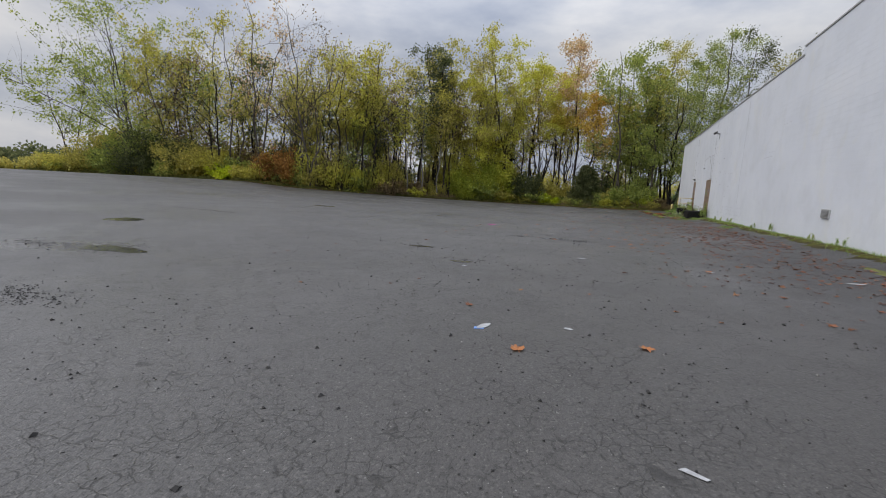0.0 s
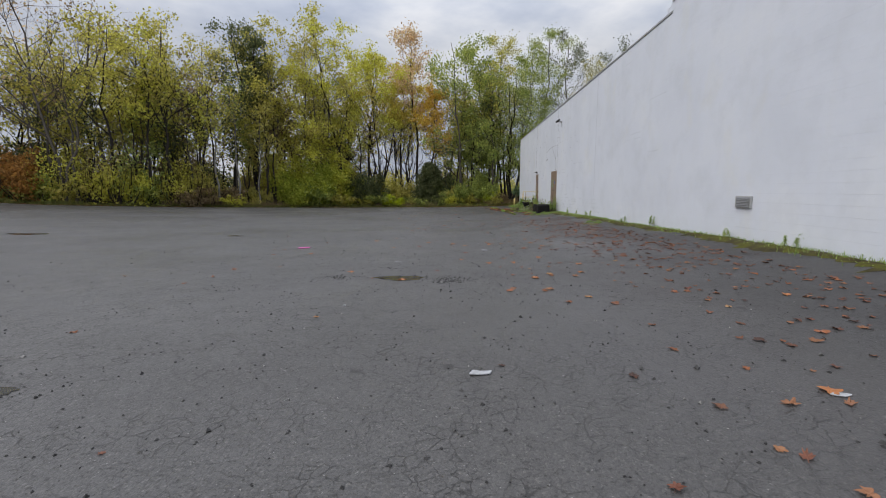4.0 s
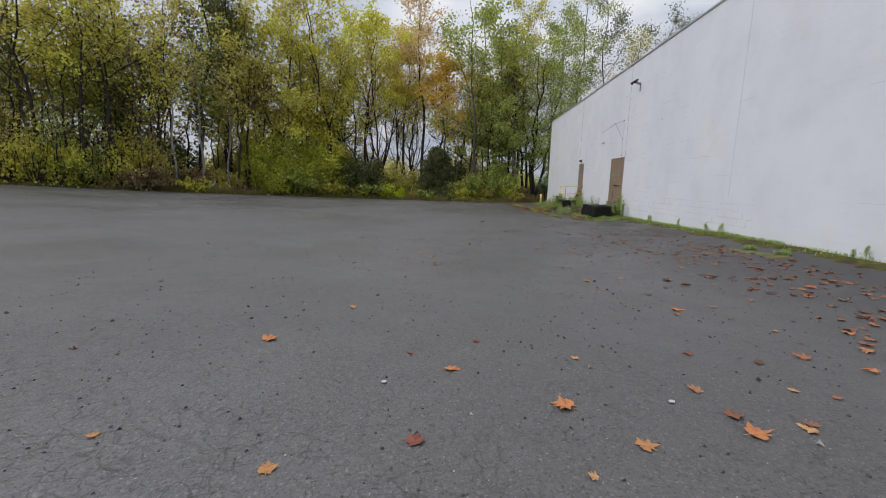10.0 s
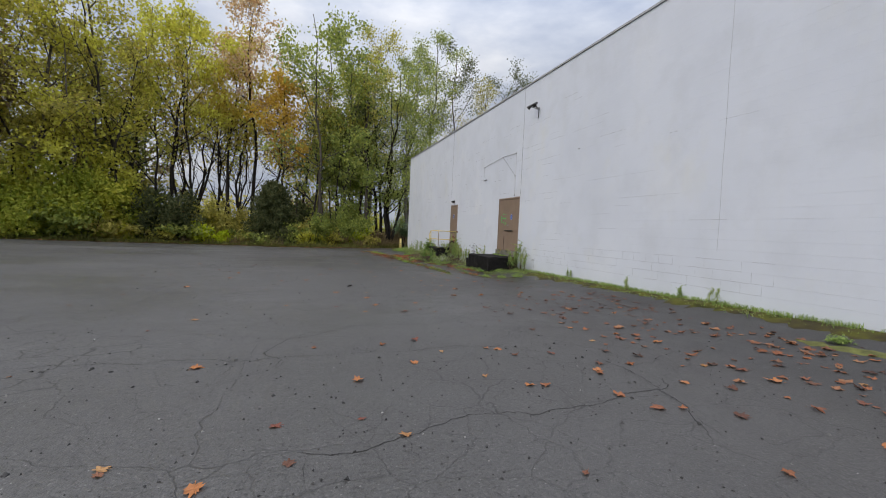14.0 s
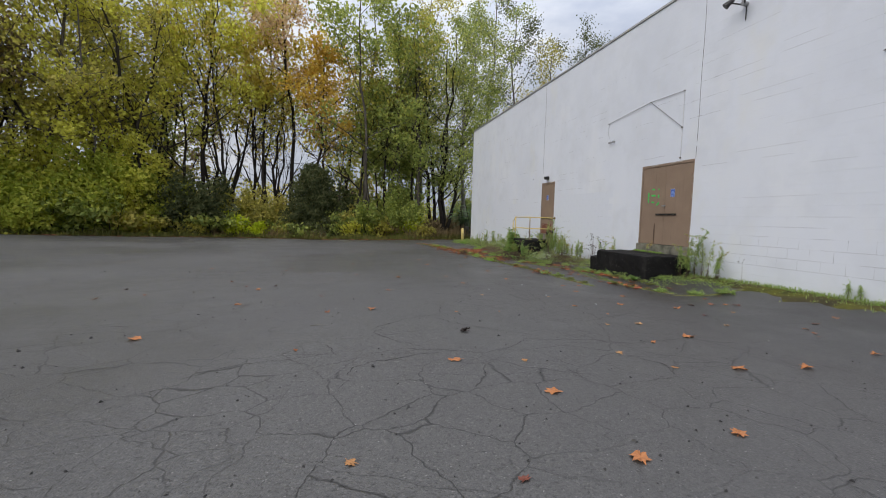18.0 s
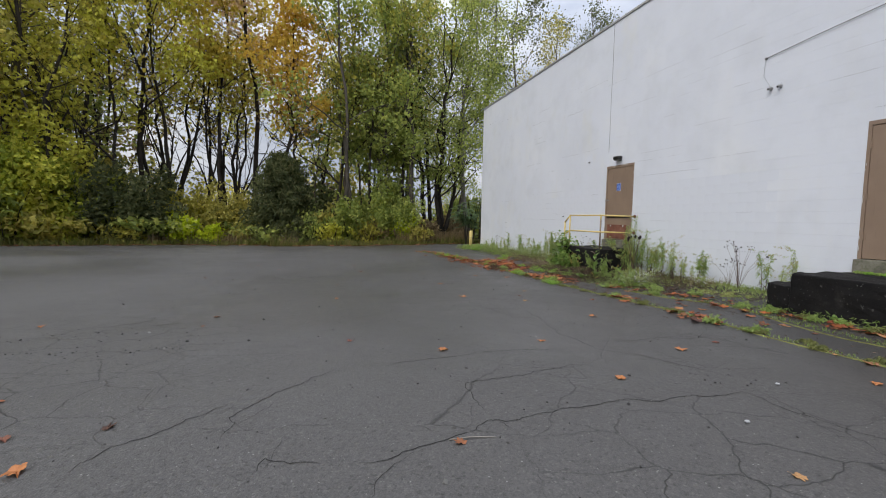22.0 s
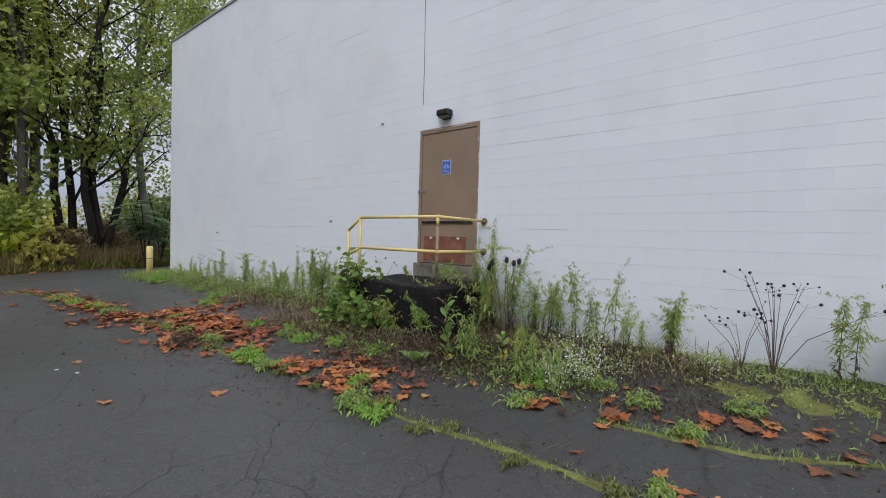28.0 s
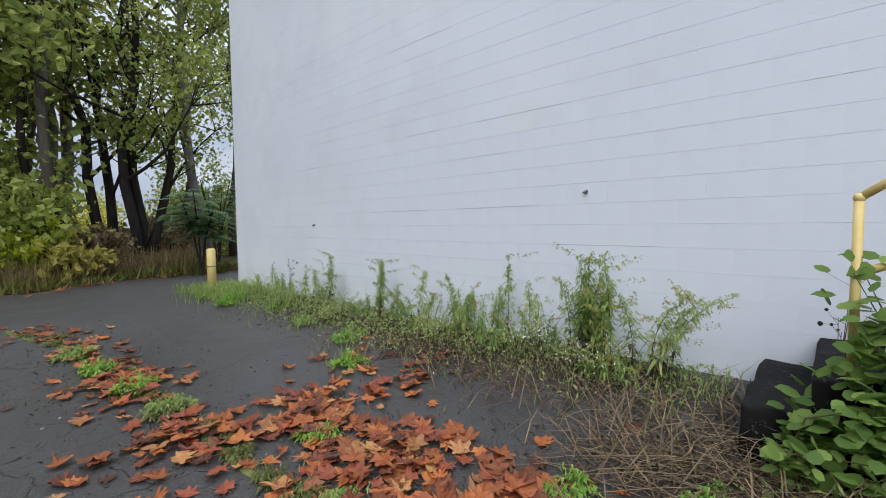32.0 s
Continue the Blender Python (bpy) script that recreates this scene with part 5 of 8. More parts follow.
# ---- lamps, cables and vent on the wall ----
lamp = thing("wall_lamp", "dark bronze wall pack lamp above the single door", "wall lamp")
part_mesh("housing", bevelled([(WX - 0.15, WX - 0.005, 44.86, 45.10, 2.70, 2.80)], "housing", DARK_METAL, 0.03, 3), lamp)
part_mesh("lens", bevelled([(WX - 0.13, WX - 0.04, 44.89, 45.07, 2.67, 2.705)], "lens", plain("dusty_lens", (0.10, 0.10, 0.10), 0.3, 0, 0.2), 0.012), lamp)
part_mesh("backplate", bevelled([(WX - 0.03, WX - 0.001, 44.90, 45.06, 2.66, 2.81)], "backplate", DARK_METAL, 0.01), lamp)

flood = thing("floodlight", "dark twin floodlight on a short arm high on the wall", "floodlight")
for dy in (-0.16, 0.16):
    g = Geo()
    g.tube([(WX - 0.12, 36.0 + dy * 0.3, 5.70), (WX - 0.24, 36.0 + dy, 5.76)], 0.016, 6)
    part("arm", g, DARK_METAL, flood)
    g = Geo()
    g.tube([(WX - 0.20, 36.0 + dy, 5.83), (WX - 0.30, 36.0 + dy * 1.2, 5.75), (WX - 0.34, 36.0 + dy * 1.4, 5.70)], [0.04, 0.06, 0.075], 10)
    part("lamp_head", g, DARK_METAL, flood)
g = Geo()
g.tube([(WX - 0.002, 36.0, 5.70), (WX - 0.13, 36.0, 5.70)], 0.05, 10)
part("junction_box", g, GREY_METAL, flood)
g = Geo()
g.tube([(WX - 0.012, 36.0, 5.66), (WX - 0.012, 36.0, 5.36)], 0.012, 6)
part("conduit", g, DARK_METAL, flood)

cable = thing("cable_run", "thin dark rods and conduit fixed above the double doors", "cable")
for nm, pts, r, mat in (
    ("rod", [(WX - 0.02, 40.77, 4.13), (WX - 0.022, 39.9, 4.23), (WX - 0.02, 38.83, 4.335)], 0.006, STEEL),
    ("rod", [(WX - 0.02, 38.83, 4.335), (WX - 0.02, 37.59, 4.325)], 0.006, STEEL),
    ("brace", [(WX - 0.02, 38.80, 4.32), (WX - 0.02, 37.60, 3.42)], 0.006, STEEL),
    ("conduit", [(WX - 0.012, 37.60, 4.32), (WX - 0.012, 37.59, 3.40), (WX - 0.012, 37.60, 2.60)], 0.009, WHITE_CONDUIT),
    ("hanging_wire", [(WX - 0.012, 40.79, 4.10), (WX - 0.012, 40.80, 3.8), (WX - 0.012, 40.66, 3.56)], 0.003, GREY_METAL),
):
    g = Geo()
    g.tube(pts, r, 6)
    part(nm, g, mat, cable)
for yc, zc in ((40.77, 4.13), (38.83, 4.335), (37.60, 4.325), (37.60, 3.41), (37.60, 2.64)):
    g = Geo()
    g.tube([(WX - 0.034, yc, zc), (WX - 0.001, yc, zc)], 0.022, 8)
    part("bracket", g, STEEL, cable)
for yc in (40.64, 40.46):
    s_ob = thing("lamp_socket", "empty grey lamp socket on the wall", "lamp socket", "pair of sockets")
    g = Geo()
    g.tube([(WX - 0.001, yc, 3.52), (WX - 0.03, yc, 3.52), (WX - 0.09, yc, 3.50)], [0.034, 0.03, 0.022], 10)
    part("socket", g, GREY_METAL, s_ob)
    g = Geo()
    g.tube([(WX - 0.088, yc, 3.501), (WX - 0.095, yc, 3.498)], 0.015, 8)
    part("socket_mouth", g, DARK_METAL, s_ob)
for yc, zc in ((46.45, 2.80), (47.9, 1.05), (52.9, 0.75), (33.4, 3.8)):
    f_ob = thing("wall_fixing", "small rusty bolt stuck in the wall", "fixing", "old wall fixings")
    g = Geo()
    g.tube([(WX - 0.001, yc, zc), (WX - 0.02, yc, zc), (WX - 0.04, yc + 0.02, zc - 0.01)], [0.02, 0.014, 0.008], 7)
    part("bolt", g, STEEL, f_ob)

VENT_METAL = plain("pale_vent_metal", (0.42, 0.42, 0.42), 0.55, 0.3, 0.2, 10)
vent = thing("wall_vent", "grey louvred metal vent low on the white wall", "vent")
part_mesh("vent_frame", bevelled([(WX - 0.05, WX - 0.001, 16.56, 17.12, 0.79, 1.07)], "vent_frame", VENT_METAL, 0.008), vent)
for i in range(6):
    z = 0.82 + 0.038 * i
    g = Geo()
    g.add([(WX - 0.051, 16.60, z + 0.03), (WX - 0.051, 17.08, z + 0.03), (WX - 0.072, 17.08, z), (WX - 0.072, 16.60, z), (WX - 0.050, 16.60, z - 0.002), (WX - 0.050, 17.08, z - 0.002)], [(0, 1, 2, 3), (3, 2, 5, 4)])
    part("slat", g, GREY_METAL, vent)

bollard = thing("bollard", "yellow painted steel bollard at the building corner", "bollard")
bz = ground_at(5.25, 56.2)
g = Geo()
g.tube([(5.25, 56.2, bz - 0.1), (5.25, 56.2, bz + 0.92), (5.25, 56.2, bz + 0.95)], [0.09, 0.09, 0.06], 14)
part("post", g, YELLOW, bollard, smooth=True)
g = Geo()
g.tube([(5.25, 56.2, bz + 0.55), (5.25, 56.2, bz + 0.57)], 0.0925, 14)
part("scuffed_band", g, STEEL, bollard)

# ---- puddles, potholes ----
MUD = plain("wet_grit", (0.028, 0.026, 0.024), 0.55, 0, 0.4, 14, 0.6)


def blob(cx, cy, rx, ry, seed, rot=0.0, k=44):
    r3 = np.random.default_rng(seed)
    a = np.linspace(0, 2 * np.pi, k, endpoint=False)
    rad = 1 + 0.16 * np.sin(2 * a + r3.uniform(0, 6)) + 0.11 * np.sin(3 * a + r3.uniform(0, 6)) + 0.07 * np.sin(7 * a + r3.uniform(0, 6)) + 0.03 * r3.normal(size=k)
    px, py = rx * rad * np.cos(a), ry * rad * np.sin(a)
    qx, qy = px * math.cos(rot) - py * math.sin(rot), px * math.sin(rot) + py * math.cos(rot)
    x, y = cx + qx, cy + qy
    return x, y


FILM = plain("wet_asphalt_film", (0.085, 0.083, 0.082), 0.22, 0, 0.3, 30, 0.1)
OLIVE_WATER = plain("muddy_water", (0.030, 0.028, 0.022), 0.16, 0, 0.6, 9, 0.3)


def puddle(label, cx, cy, rx, ry, seed, mat=None, rot=0.0):
    x, y = blob(cx, cy, rx, ry, seed, rot)
    z = land(x, y) + 0.004
    g = Geo()
    zc = ground_at(cx, cy) + 0.006
    n = len(x)
    g.add(np.concatenate([np.stack([x, y, z], 1), [[cx, cy, zc]]]), [(i, (i + 1) % n, n) for i in range(n)])
    solid("puddle" if mat is not MUD else "pothole_patch", g, mat or WATER, label, "puddle" if mat is not MUD else "pothole", "puddles on the lot" if mat is not MUD else "", smooth=True)


puddle("shallow puddle with a leaf in a pothole", -1.83, 13.13, 0.38, 0.20, 1)
puddle("muddy puddle with grit", -4.33, 9.12, 0.26, 0.12, 2, OLIVE_WATER)
puddle("muddy puddle with gravel", -8.9, 5.0, 0.7, 0.3, 3, OLIVE_WATER)
puddle("long shallow puddle on asphalt", -14.1, 8.2, 0.75, 0.4, 4)
puddle("thin film of rain water", -2.78, 7.68, 0.24, 0.11, 5, FILM)
puddle("small puddle on the asphalt", -9.0, 21.35, 0.32, 0.2, 6)
puddle("shallow puddle far across the lot", -16.9, 21.4, 0.7, 0.35, 8)
# ---- long open cracks in the tarmac ----
CRACK_DIRT = plain("crack_dirt", (0.011, 0.010, 0.009), 0.95, 0, 0.4, 20, 0.6)
CRACK_LINES = [
    [(-0.9, 35.3), (-1.1, 34.5), (-1.6, 34.1), (-2.0, 33.7), (-2.1, 33.3), (-1.9, 32.9), (-1.6, 32.6)],
    [(1.6, 32.5), (0.8, 32.45), (0.4, 32.6), (-0.4, 32.7), (-0.8, 32.45), (-1.4, 32.4), (-2.0, 32.6)],
    [(-1.4, 32.4), (-2.1, 32.3), (-2.4, 32.1), (-2.5, 31.7)], [(-2.95, 33.1), (-2.7, 32.8), (-2.6, 32.4)], [(-3.4, 33.5), (-3.45, 33.9), (-3.2, 33.8)],
    [(-4.0, 32.0), (-3.5, 32.3), (-2.6, 32.6)], [(-1.2, 34.15), (-0.9, 33.6), (-0.3, 33.0), (-0.1, 32.8)], [(0.9, 36.9), (1.05, 35.7), (0.9, 34.95), (0.4, 34.1)],
]
MORE_CRACKS = [
    [(0.4, 32.1), (0.6, 31.8), (0.5, 31.4)], [(-0.5, 31.9), (-0.45, 31.4)], [(-2.4, 36.65), (-1.7, 36.8), (-1.3, 37.05), (-0.1, 36.95), (1.0, 36.9)],
    [(-1.3, 37.05), (-1.35, 37.4), (-1.25, 37.7), (0.1, 37.75)], [(-1.3, 37.0), (-1.15, 36.7)], [(0.8, 38.5), (2.3, 38.45)], [(-4.0, 36.9), (-3.9, 37.25), (-3.1, 37.7)],
    [(-2.9, 36.5), (-2.9, 36.8), (-2.4, 36.65)], [(-1.9, 38.3), (-1.4, 38.5), (0.1, 38.5)], [(-3.2, 37.1), (-3.2, 37.5), (-2.7, 38.2), (-2.4, 38.35)],
    [(0.8, 40.7), (0.4, 39.1), (0.5, 38.3), (1.1, 37.2)], [(0.1, 41.1), (0.35, 40.0), (0.7, 39.7)],
]
FAR_CRACKS = [
    [(-4.9, 27.0), (-2.1, 26.9), (0.6, 26.9)], [(-2.2, 24.7), (-0.5, 25.0), (0.5, 25.0), (1.5, 25.4)], [(0.6, 24.1), (1.0, 24.8), (1.2, 26.2)], [(-2.4, 26.3), (-2.4, 27.8), (-1.2, 28.6), (-0.2, 28.4), (1.7, 29.7)],
    [(-19.7, 12.2), (-18.1, 12.7), (-14.4, 12.7)], [(-23.1, 19.1), (-21.1, 20.2)], [(-15.5, 15.7), (-13.5, 15.9), (-12.0, 16.4)], [(-28.4, 30.0), (-26.0, 30.9)],
]
rc = np.random.default_rng(17)


def crack_run(geo, pts, half):
    """A jagged narrow opening along a line, tapering at both ends."""
    pts = np.array(pts, float)
    d = np.concatenate([[0], np.cumsum(np.linalg.norm(np.diff(pts, axis=0), axis=1))])
    n = max(5, int(d[-1] / 0.045))
    q = np.linspace(0, d[-1], n)
    x, y = np.interp(q, d, pts[:, 0]), np.interp(q, d, pts[:, 1])
    for step, amp in ((9, 0.05), (4, 0.028), (1, 0.010)):
        k = max(2, n // step)
        x = x + np.interp(np.linspace(0, 1, n), np.linspace(0, 1, k), rc.normal(size=k) * amp)
        y = y + np.interp(np.linspace(0, 1, n), np.linspace(0, 1, k), rc.normal(size=k) * amp)
    tx, ty = np.gradient(x), np.gradient(y)
    ln = np.hypot(tx, ty) + 1e-9
    w = half * (0.55 + 0.9 * rc.uniform(size=n)) * np.clip(np.minimum(np.arange(n), np.arange(n)[::-1]) / 6, 0.12, 1)
    a = np.stack([x - ty / ln * w, y + tx / ln * w], 1)
    b = np.stack([x + ty / ln * w, y - tx / ln * w], 1)
    v = np.concatenate([a, b])
    geo.add(np.column_stack([v, land(v[:, 0], v[:, 1]) + 0.003]), [(i, i + n, i + n + 1, i + 1) for i in range(n - 1)])
    return x, y


for lines, half in ((CRACK_LINES, 0.0034), (MORE_CRACKS, 0.0034), (FAR_CRACKS, 0.0030)):
    for pts in lines:
        g = Geo()
        wide = half * (13.0 if pts[0][0] < -12 else 1.0)
        x, y = crack_run(g, pts, wide)
        for _ in range(0 if pts[0][0] < -12 else int(len(x) / 9)):
            k, a, ln = rc.integers(2, len(x) - 2), rc.uniform(0, 6.28), rc.uniform(0.15, 0.6)
            crack_run(g, [(x[k], y[k]), (x[k] + ln * math.cos(a), y[k] + ln * math.sin(a))], half * 0.65)
        part("asphalt_crack", g, CRACK_DIRT, parking_lot, "dark branching crack in the tarmac")

# ---- fallen leaves ----
LEAF_BROWN = make_fallen_leaf("fallen_leaves", [(0.08, 0.034, 0.022), (0.42, 0.12, 0.032), (0.14, 0.046, 0.026), (0.56, 0.19, 0.050), (0.24, 0.060, 0.030), (0.50, 0.25, 0.09), (0.12, 0.040, 0.024), (0.44, 0.135, 0.036), (0.16, 0.050, 0.028), (0.30, 0.075, 0.034)])
LEAF_ORANGE = make_fallen_leaf("bright_fallen_leaf", [(0.38, 0.13, 0.045), (0.48, 0.20, 0.07)])
LEAF_YELLOW = make_fallen_leaf("tan_fallen_leaf", [(0.40, 0.20, 0.075), (0.46, 0.27, 0.12)])
LEAF_DULL = make_fallen_leaf("weathered_fallen_leaves", [(0.07, 0.035, 0.025), (0.30, 0.11, 0.045), (0.11, 0.048, 0.032), (0.36, 0.17, 0.08), (0.17, 0.065, 0.042), (0.33, 0.12, 0.05)])
LEAF_RED = make_fallen_leaf("dark_red_fallen_leaf", [(0.15, 0.045, 0.032), (0.22, 0.070, 0.042)])
# outline of a five lobed maple leaf: heading from the stalk end, reach
LOBES = np.radians([-88, -62, -46, -30, -8, 4, 16, 26, 38, 50, 57, 68, 80, 90, 100, 112, 123, 130, 142, 154, 164, 176, 188, 210, 226, 242, 268])
LOBE_R = np.array([0.22, 0.50, 0.74, 0.60, 0.78, 0.94, 0.72, 0.46, 0.76, 1.00, 0.80, 0.50, 0.84, 1.10, 0.84, 0.50, 0.80, 1.00, 0.76, 0.46, 0.72, 0.94, 0.78, 0.60, 0.74, 0.50, 0.22])


def leaf_shape(geo, x, y, z, size, turn, tilt, curl, rr):
    """A lobed leaf, folded along its midrib, its lobes curling up or down, with a thin stalk."""
    n = len(LOBES)
    torn = 1 + 0.13 * rr.normal(size=n)
    r = (0.28 + 0.72 * LOBE_R) * torn * size * 0.55
    squeeze = rr.uniform(0.5, 0.95)
    lx, ly = r * np.cos(LOBES) * squeeze, r * np.sin(LOBES)
    px, py = lx * math.cos(turn) - ly * math.sin(turn), lx * math.sin(turn) + ly * math.cos(turn)
    rel = r / size
    wave = 0.20 * rel ** 2 * np.sin(2.5 * LOBES + rr.uniform(0, 6.28)) + 0.16 * rel ** 2 * np.sin(5 * LOBES + rr.uniform(0, 6.28))
    pz = size * (curl * rel ** 2 + wave + rr.uniform(-0.05, 0.22) * np.abs(lx) / size) + tilt * lx
    pz = pz - pz.min() * 0.9
    zc = max(0.0, float(np.mean(pz)) * 0.35)
    sx, sy = math.cos(turn - 1.45), math.sin(turn - 1.45)
    reach, w = size * rr.uniform(0.3, 0.6), size * 0.016
    stalk = [(x - sy * w, y + sx * w, z + zc * 0.7 + 0.005), (x + sy * w, y - sx * w, z + zc * 0.7 + 0.005), (x + sx * reach + sy * w, y + sy * reach - sx * w, z + 0.008), (x + sx * reach - sy * w, y + sy * reach + sx * w, z + 0.008)]
    geo.add(np.concatenate([np.stack([x + px, y + py, z + pz + 0.004], 1), [[x, y, z + zc + 0.004]], stalk]), [(i, (i + 1) % n, n) for i in range(n)] + [(n + 1, n + 2, n + 3, n + 4)])


rl = np.random.default_rng(31)
HERO = [
    (-0.73, 3.55, 1), (0.32, 4.13, 1), (-1.21, 5.88, 0), (1.6, 9.18, 1), (-2.49, 11.02, 0), (2.22, 11.28, 2), (0.79, 11.8, 0), (3.23, 11.81, 1), (-1.78, 12.98, 1), (0.31, 13.02, 1),
    (0.61, 13.35, 2), (1.14, 13.49, 1), (-1.27, 13.71, 3), (-2.79, 13.76, 1), (0.35, 13.83, 2), (1.33, 14.31, 1), (2.09, 14.58, 2), (-0.31, 14.6, 1), (0.18, 14.62, 1), (-0.85, 15.1, 1),
    (0.03, 15.24, 1), (0.79, 15.32, 1), (0.27, 15.88, 1), (-4.45, 16.32, 1), (1.19, 17.16, 1), (-2.63, 17.39, 0), (-1.1, 17.47, 2), (-3.64, 17.57, 0), (-1.97, 17.68, 3), (4.04, 17.68, 1),
]
HERO += [
    (-0.75, 17.75, 0), (2.42, 17.76, 0), (-0.09, 17.9, 1), (0.24, 17.95, 2), (1.0, 17.99, 1), (-1.08, 18.13, 1), (0.51, 18.46, 2), (-1.82, 18.61, 1), (1.36, 18.83, 1), (-2.15, 18.89, 3),
    (-0.83, 18.91, 2), (-3.38, 19.03, 1), (0.13, 19.07, 3), (-1.61, 19.21, 3), (1.74, 19.3, 1), (1.3, 19.76, 2), (1.99, 19.79, 1), (-2.95, 20.17, 1), (0.67, 20.42, 1), (0.1, 21.95, 1),
    (1.41, 22.21, 1), (0.7, 22.25, 2), (3.95, 22.34, 1), (-0.74, 22.73, 2), (-0.02, 22.95, 3), (-2.8, 23.25, 1), (2.15, 23.32, 1), (2.91, 23.7, 1), (1.72, 23.73, 1), (-2.38, 23.87, 1),
]
HERO += [
    (-2.68, 24.45, 1), (3.15, 24.62, 2), (-3.22, 24.78, 2), (-1.45, 24.79, 0), (2.39, 24.93, 1), (-1.71, 25.11, 3), (-2.32, 25.12, 3), (1.46, 25.17, 1), (-0.07, 25.49, 1), (2.17, 25.55, 0),
    (0.86, 25.72, 1), (-0.4, 25.83, 0), (-1.64, 25.96, 1), (-0.98, 26.41, 1), (2.5, 26.56, 1), (-3.16, 26.68, 1), (0.16, 26.7, 1), (-0.55, 26.78, 2), (1.6, 26.78, 2), (2.25, 27.06, 1),
    (-0.73, 27.42, 3), (1.81, 27.6, 1), (3.5, 28.64, 1), (2.22, 28.7, 0), (-3.72, 29.23, 0), (-1.1, 29.54, 0), (-0.07, 29.57, 3), (-1.56, 30.14, 3), (-0.82, 30.19, 1), (0.01, 30.31, 1),
]
HERO += [
    (-2.47, 30.51, 0), (-0.84, 31.23, 1), (1.89, 31.28, 1), (1.2, 31.41, 1), (3.05, 31.45, 1), (0.63, 31.57, 0), (-0.74, 32.03, 0), (0.39, 32.11, 2), (-1.42, 32.14, 1), (1.06, 32.4, 1),
    (1.63, 32.51, 1), (2.6, 32.87, 2), (1.47, 33.21, 2), (1.01, 33.23, 2), (2.83, 33.46, 3), (-4.84, 33.54, 1), (3.49, 33.6, 2), (2.8, 34.01, 1), (3.96, 34.18, 1), (2.08, 34.48, 1),
    (1.26, 34.51, 1), (-2.1, 34.83, 1), (2.72, 35.28, 1), (1.23, 35.43, 2), (-4.18, 35.46, 1), (0.06, 35.86, 2), (2.1, 35.95, 1), (2.61, 36.69, 1), (2.23, 36.7, 1), (4.13, 36.98, 0),
]
HERO += [
    (-4.18, 37.05, 1), (2.85, 37.41, 2), (0.11, 37.42, 1), (1.38, 38.02, 1), (2.05, 38.17, 3), (3.66, 38.47, 2), (-1.23, 38.7, 1), (0.02, 38.76, 1), (-2.21, 39.36, 3), (3.56, 39.75, 1),
    (1.5, 39.83, 1), (3.57, 40.28, 3), (4.41, 40.49, 1), (-6.14, 41.02, 1), (3.22, 41.25, 1), (1.15, 41.39, 2), (3.67, 41.74, 1), (0.15, 42.11, 1), (1.6, 42.37, 2), (5.11, 42.37, 1),
    (3.8, 42.49, 2), (3.86, 43.03, 1), (3.18, 43.29, 1), (0.2, 43.95, 1), (2.19, 44.63, 1), (3.57, 45.13, 1), (1.52, 45.13, 1), (3.2, 45.74, 1), (3.53, 46.08, 1), (2.41, 46.48, 1),
]
HERO += [
    (1.64, 46.72, 0), (2.59, 47.95, 1), (3.17, 48.11, 2), (2.89, 48.44, 1), (2.27, 48.77, 1), (2.02, 49.17, 2),
]
MATS = [LEAF_BROWN, LEAF_ORANGE, LEAF_YELLOW, LEAF_RED]
LABELS = ["curled brown fallen maple leaf on the asphalt", "orange fallen maple leaf on the asphalt", "pale tan fallen maple leaf on the asphalt", "dark red fallen leaf on the asphalt"]
for x, y, k in HERO:
    g = Geo()
    leaf_shape(g, 0, 0, 0, rl.uniform(0.11, 0.165) if k == 1 else rl.uniform(0.07, 0.125), rl.uniform(0, 6.28), rl.uniform(-0.05, 0.05), rl.uniform(-0.1, 0.2), rl)
    ob = solid("fallen_leaf", g, MATS[k], LABELS[k], "leaf", "fallen leaves")
    ob.location = (x, y, ground_at(x, y))

g = Geo()
for _ in range(1500):
    y = rl.uniform(5, 50)
    x = 4.9 - abs(rl.normal()) * (1.9 if y < 30 else 1.2)
    if y > 31 and rl.uniform() < 0.86:
        continue
    leaf_shape(g, x, y, ground_at(x, y), rl.uniform(0.05, 0.12 if y < 15 else 0.16), rl.uniform(0, 6.28), rl.uniform(-0.15, 0.15), rl.uniform(-0.1, 0.3), rl)
for _ in range(330):
    x, y = 4.6 - abs(rl.normal()) * 1.5, rl.uniform(9, 27)
    leaf_shape(g, x, y, ground_at(x, y), rl.uniform(0.06, 0.10 + 0.003 * y), rl.uniform(0, 6.28), rl.uniform(-0.15, 0.15), rl.uniform(-0.1, 0.5), rl)
for _ in range(120):
    x, y = rl.uniform(-7, 4), rl.uniform(4, 60)
    leaf_shape(g, x, y, ground_at(x, y), rl.uniform(0.04, 0.12), rl.uniform(0, 6.28), rl.uniform(-0.2, 0.2), rl.uniform(0.1, 0.6), rl)
n = 1900
for _ in range(n):
    x = rl.uniform(-48, 9)
    y = float(edge_y(x)) - abs(rl.normal()) * 0.5 + 0.25
    leaf_shape(g, x, y, ground_at(x, y) + 0.02, rl.uniform(0.1, 0.2), rl.uniform(0, 6.28), rl.uniform(-0.3, 0.3), rl.uniform(0.1, 0.8), rl)
solid("scattered_leaves", g, LEAF_DULL, "scattered brown and orange fallen leaves", "leaves", kind="stuff")

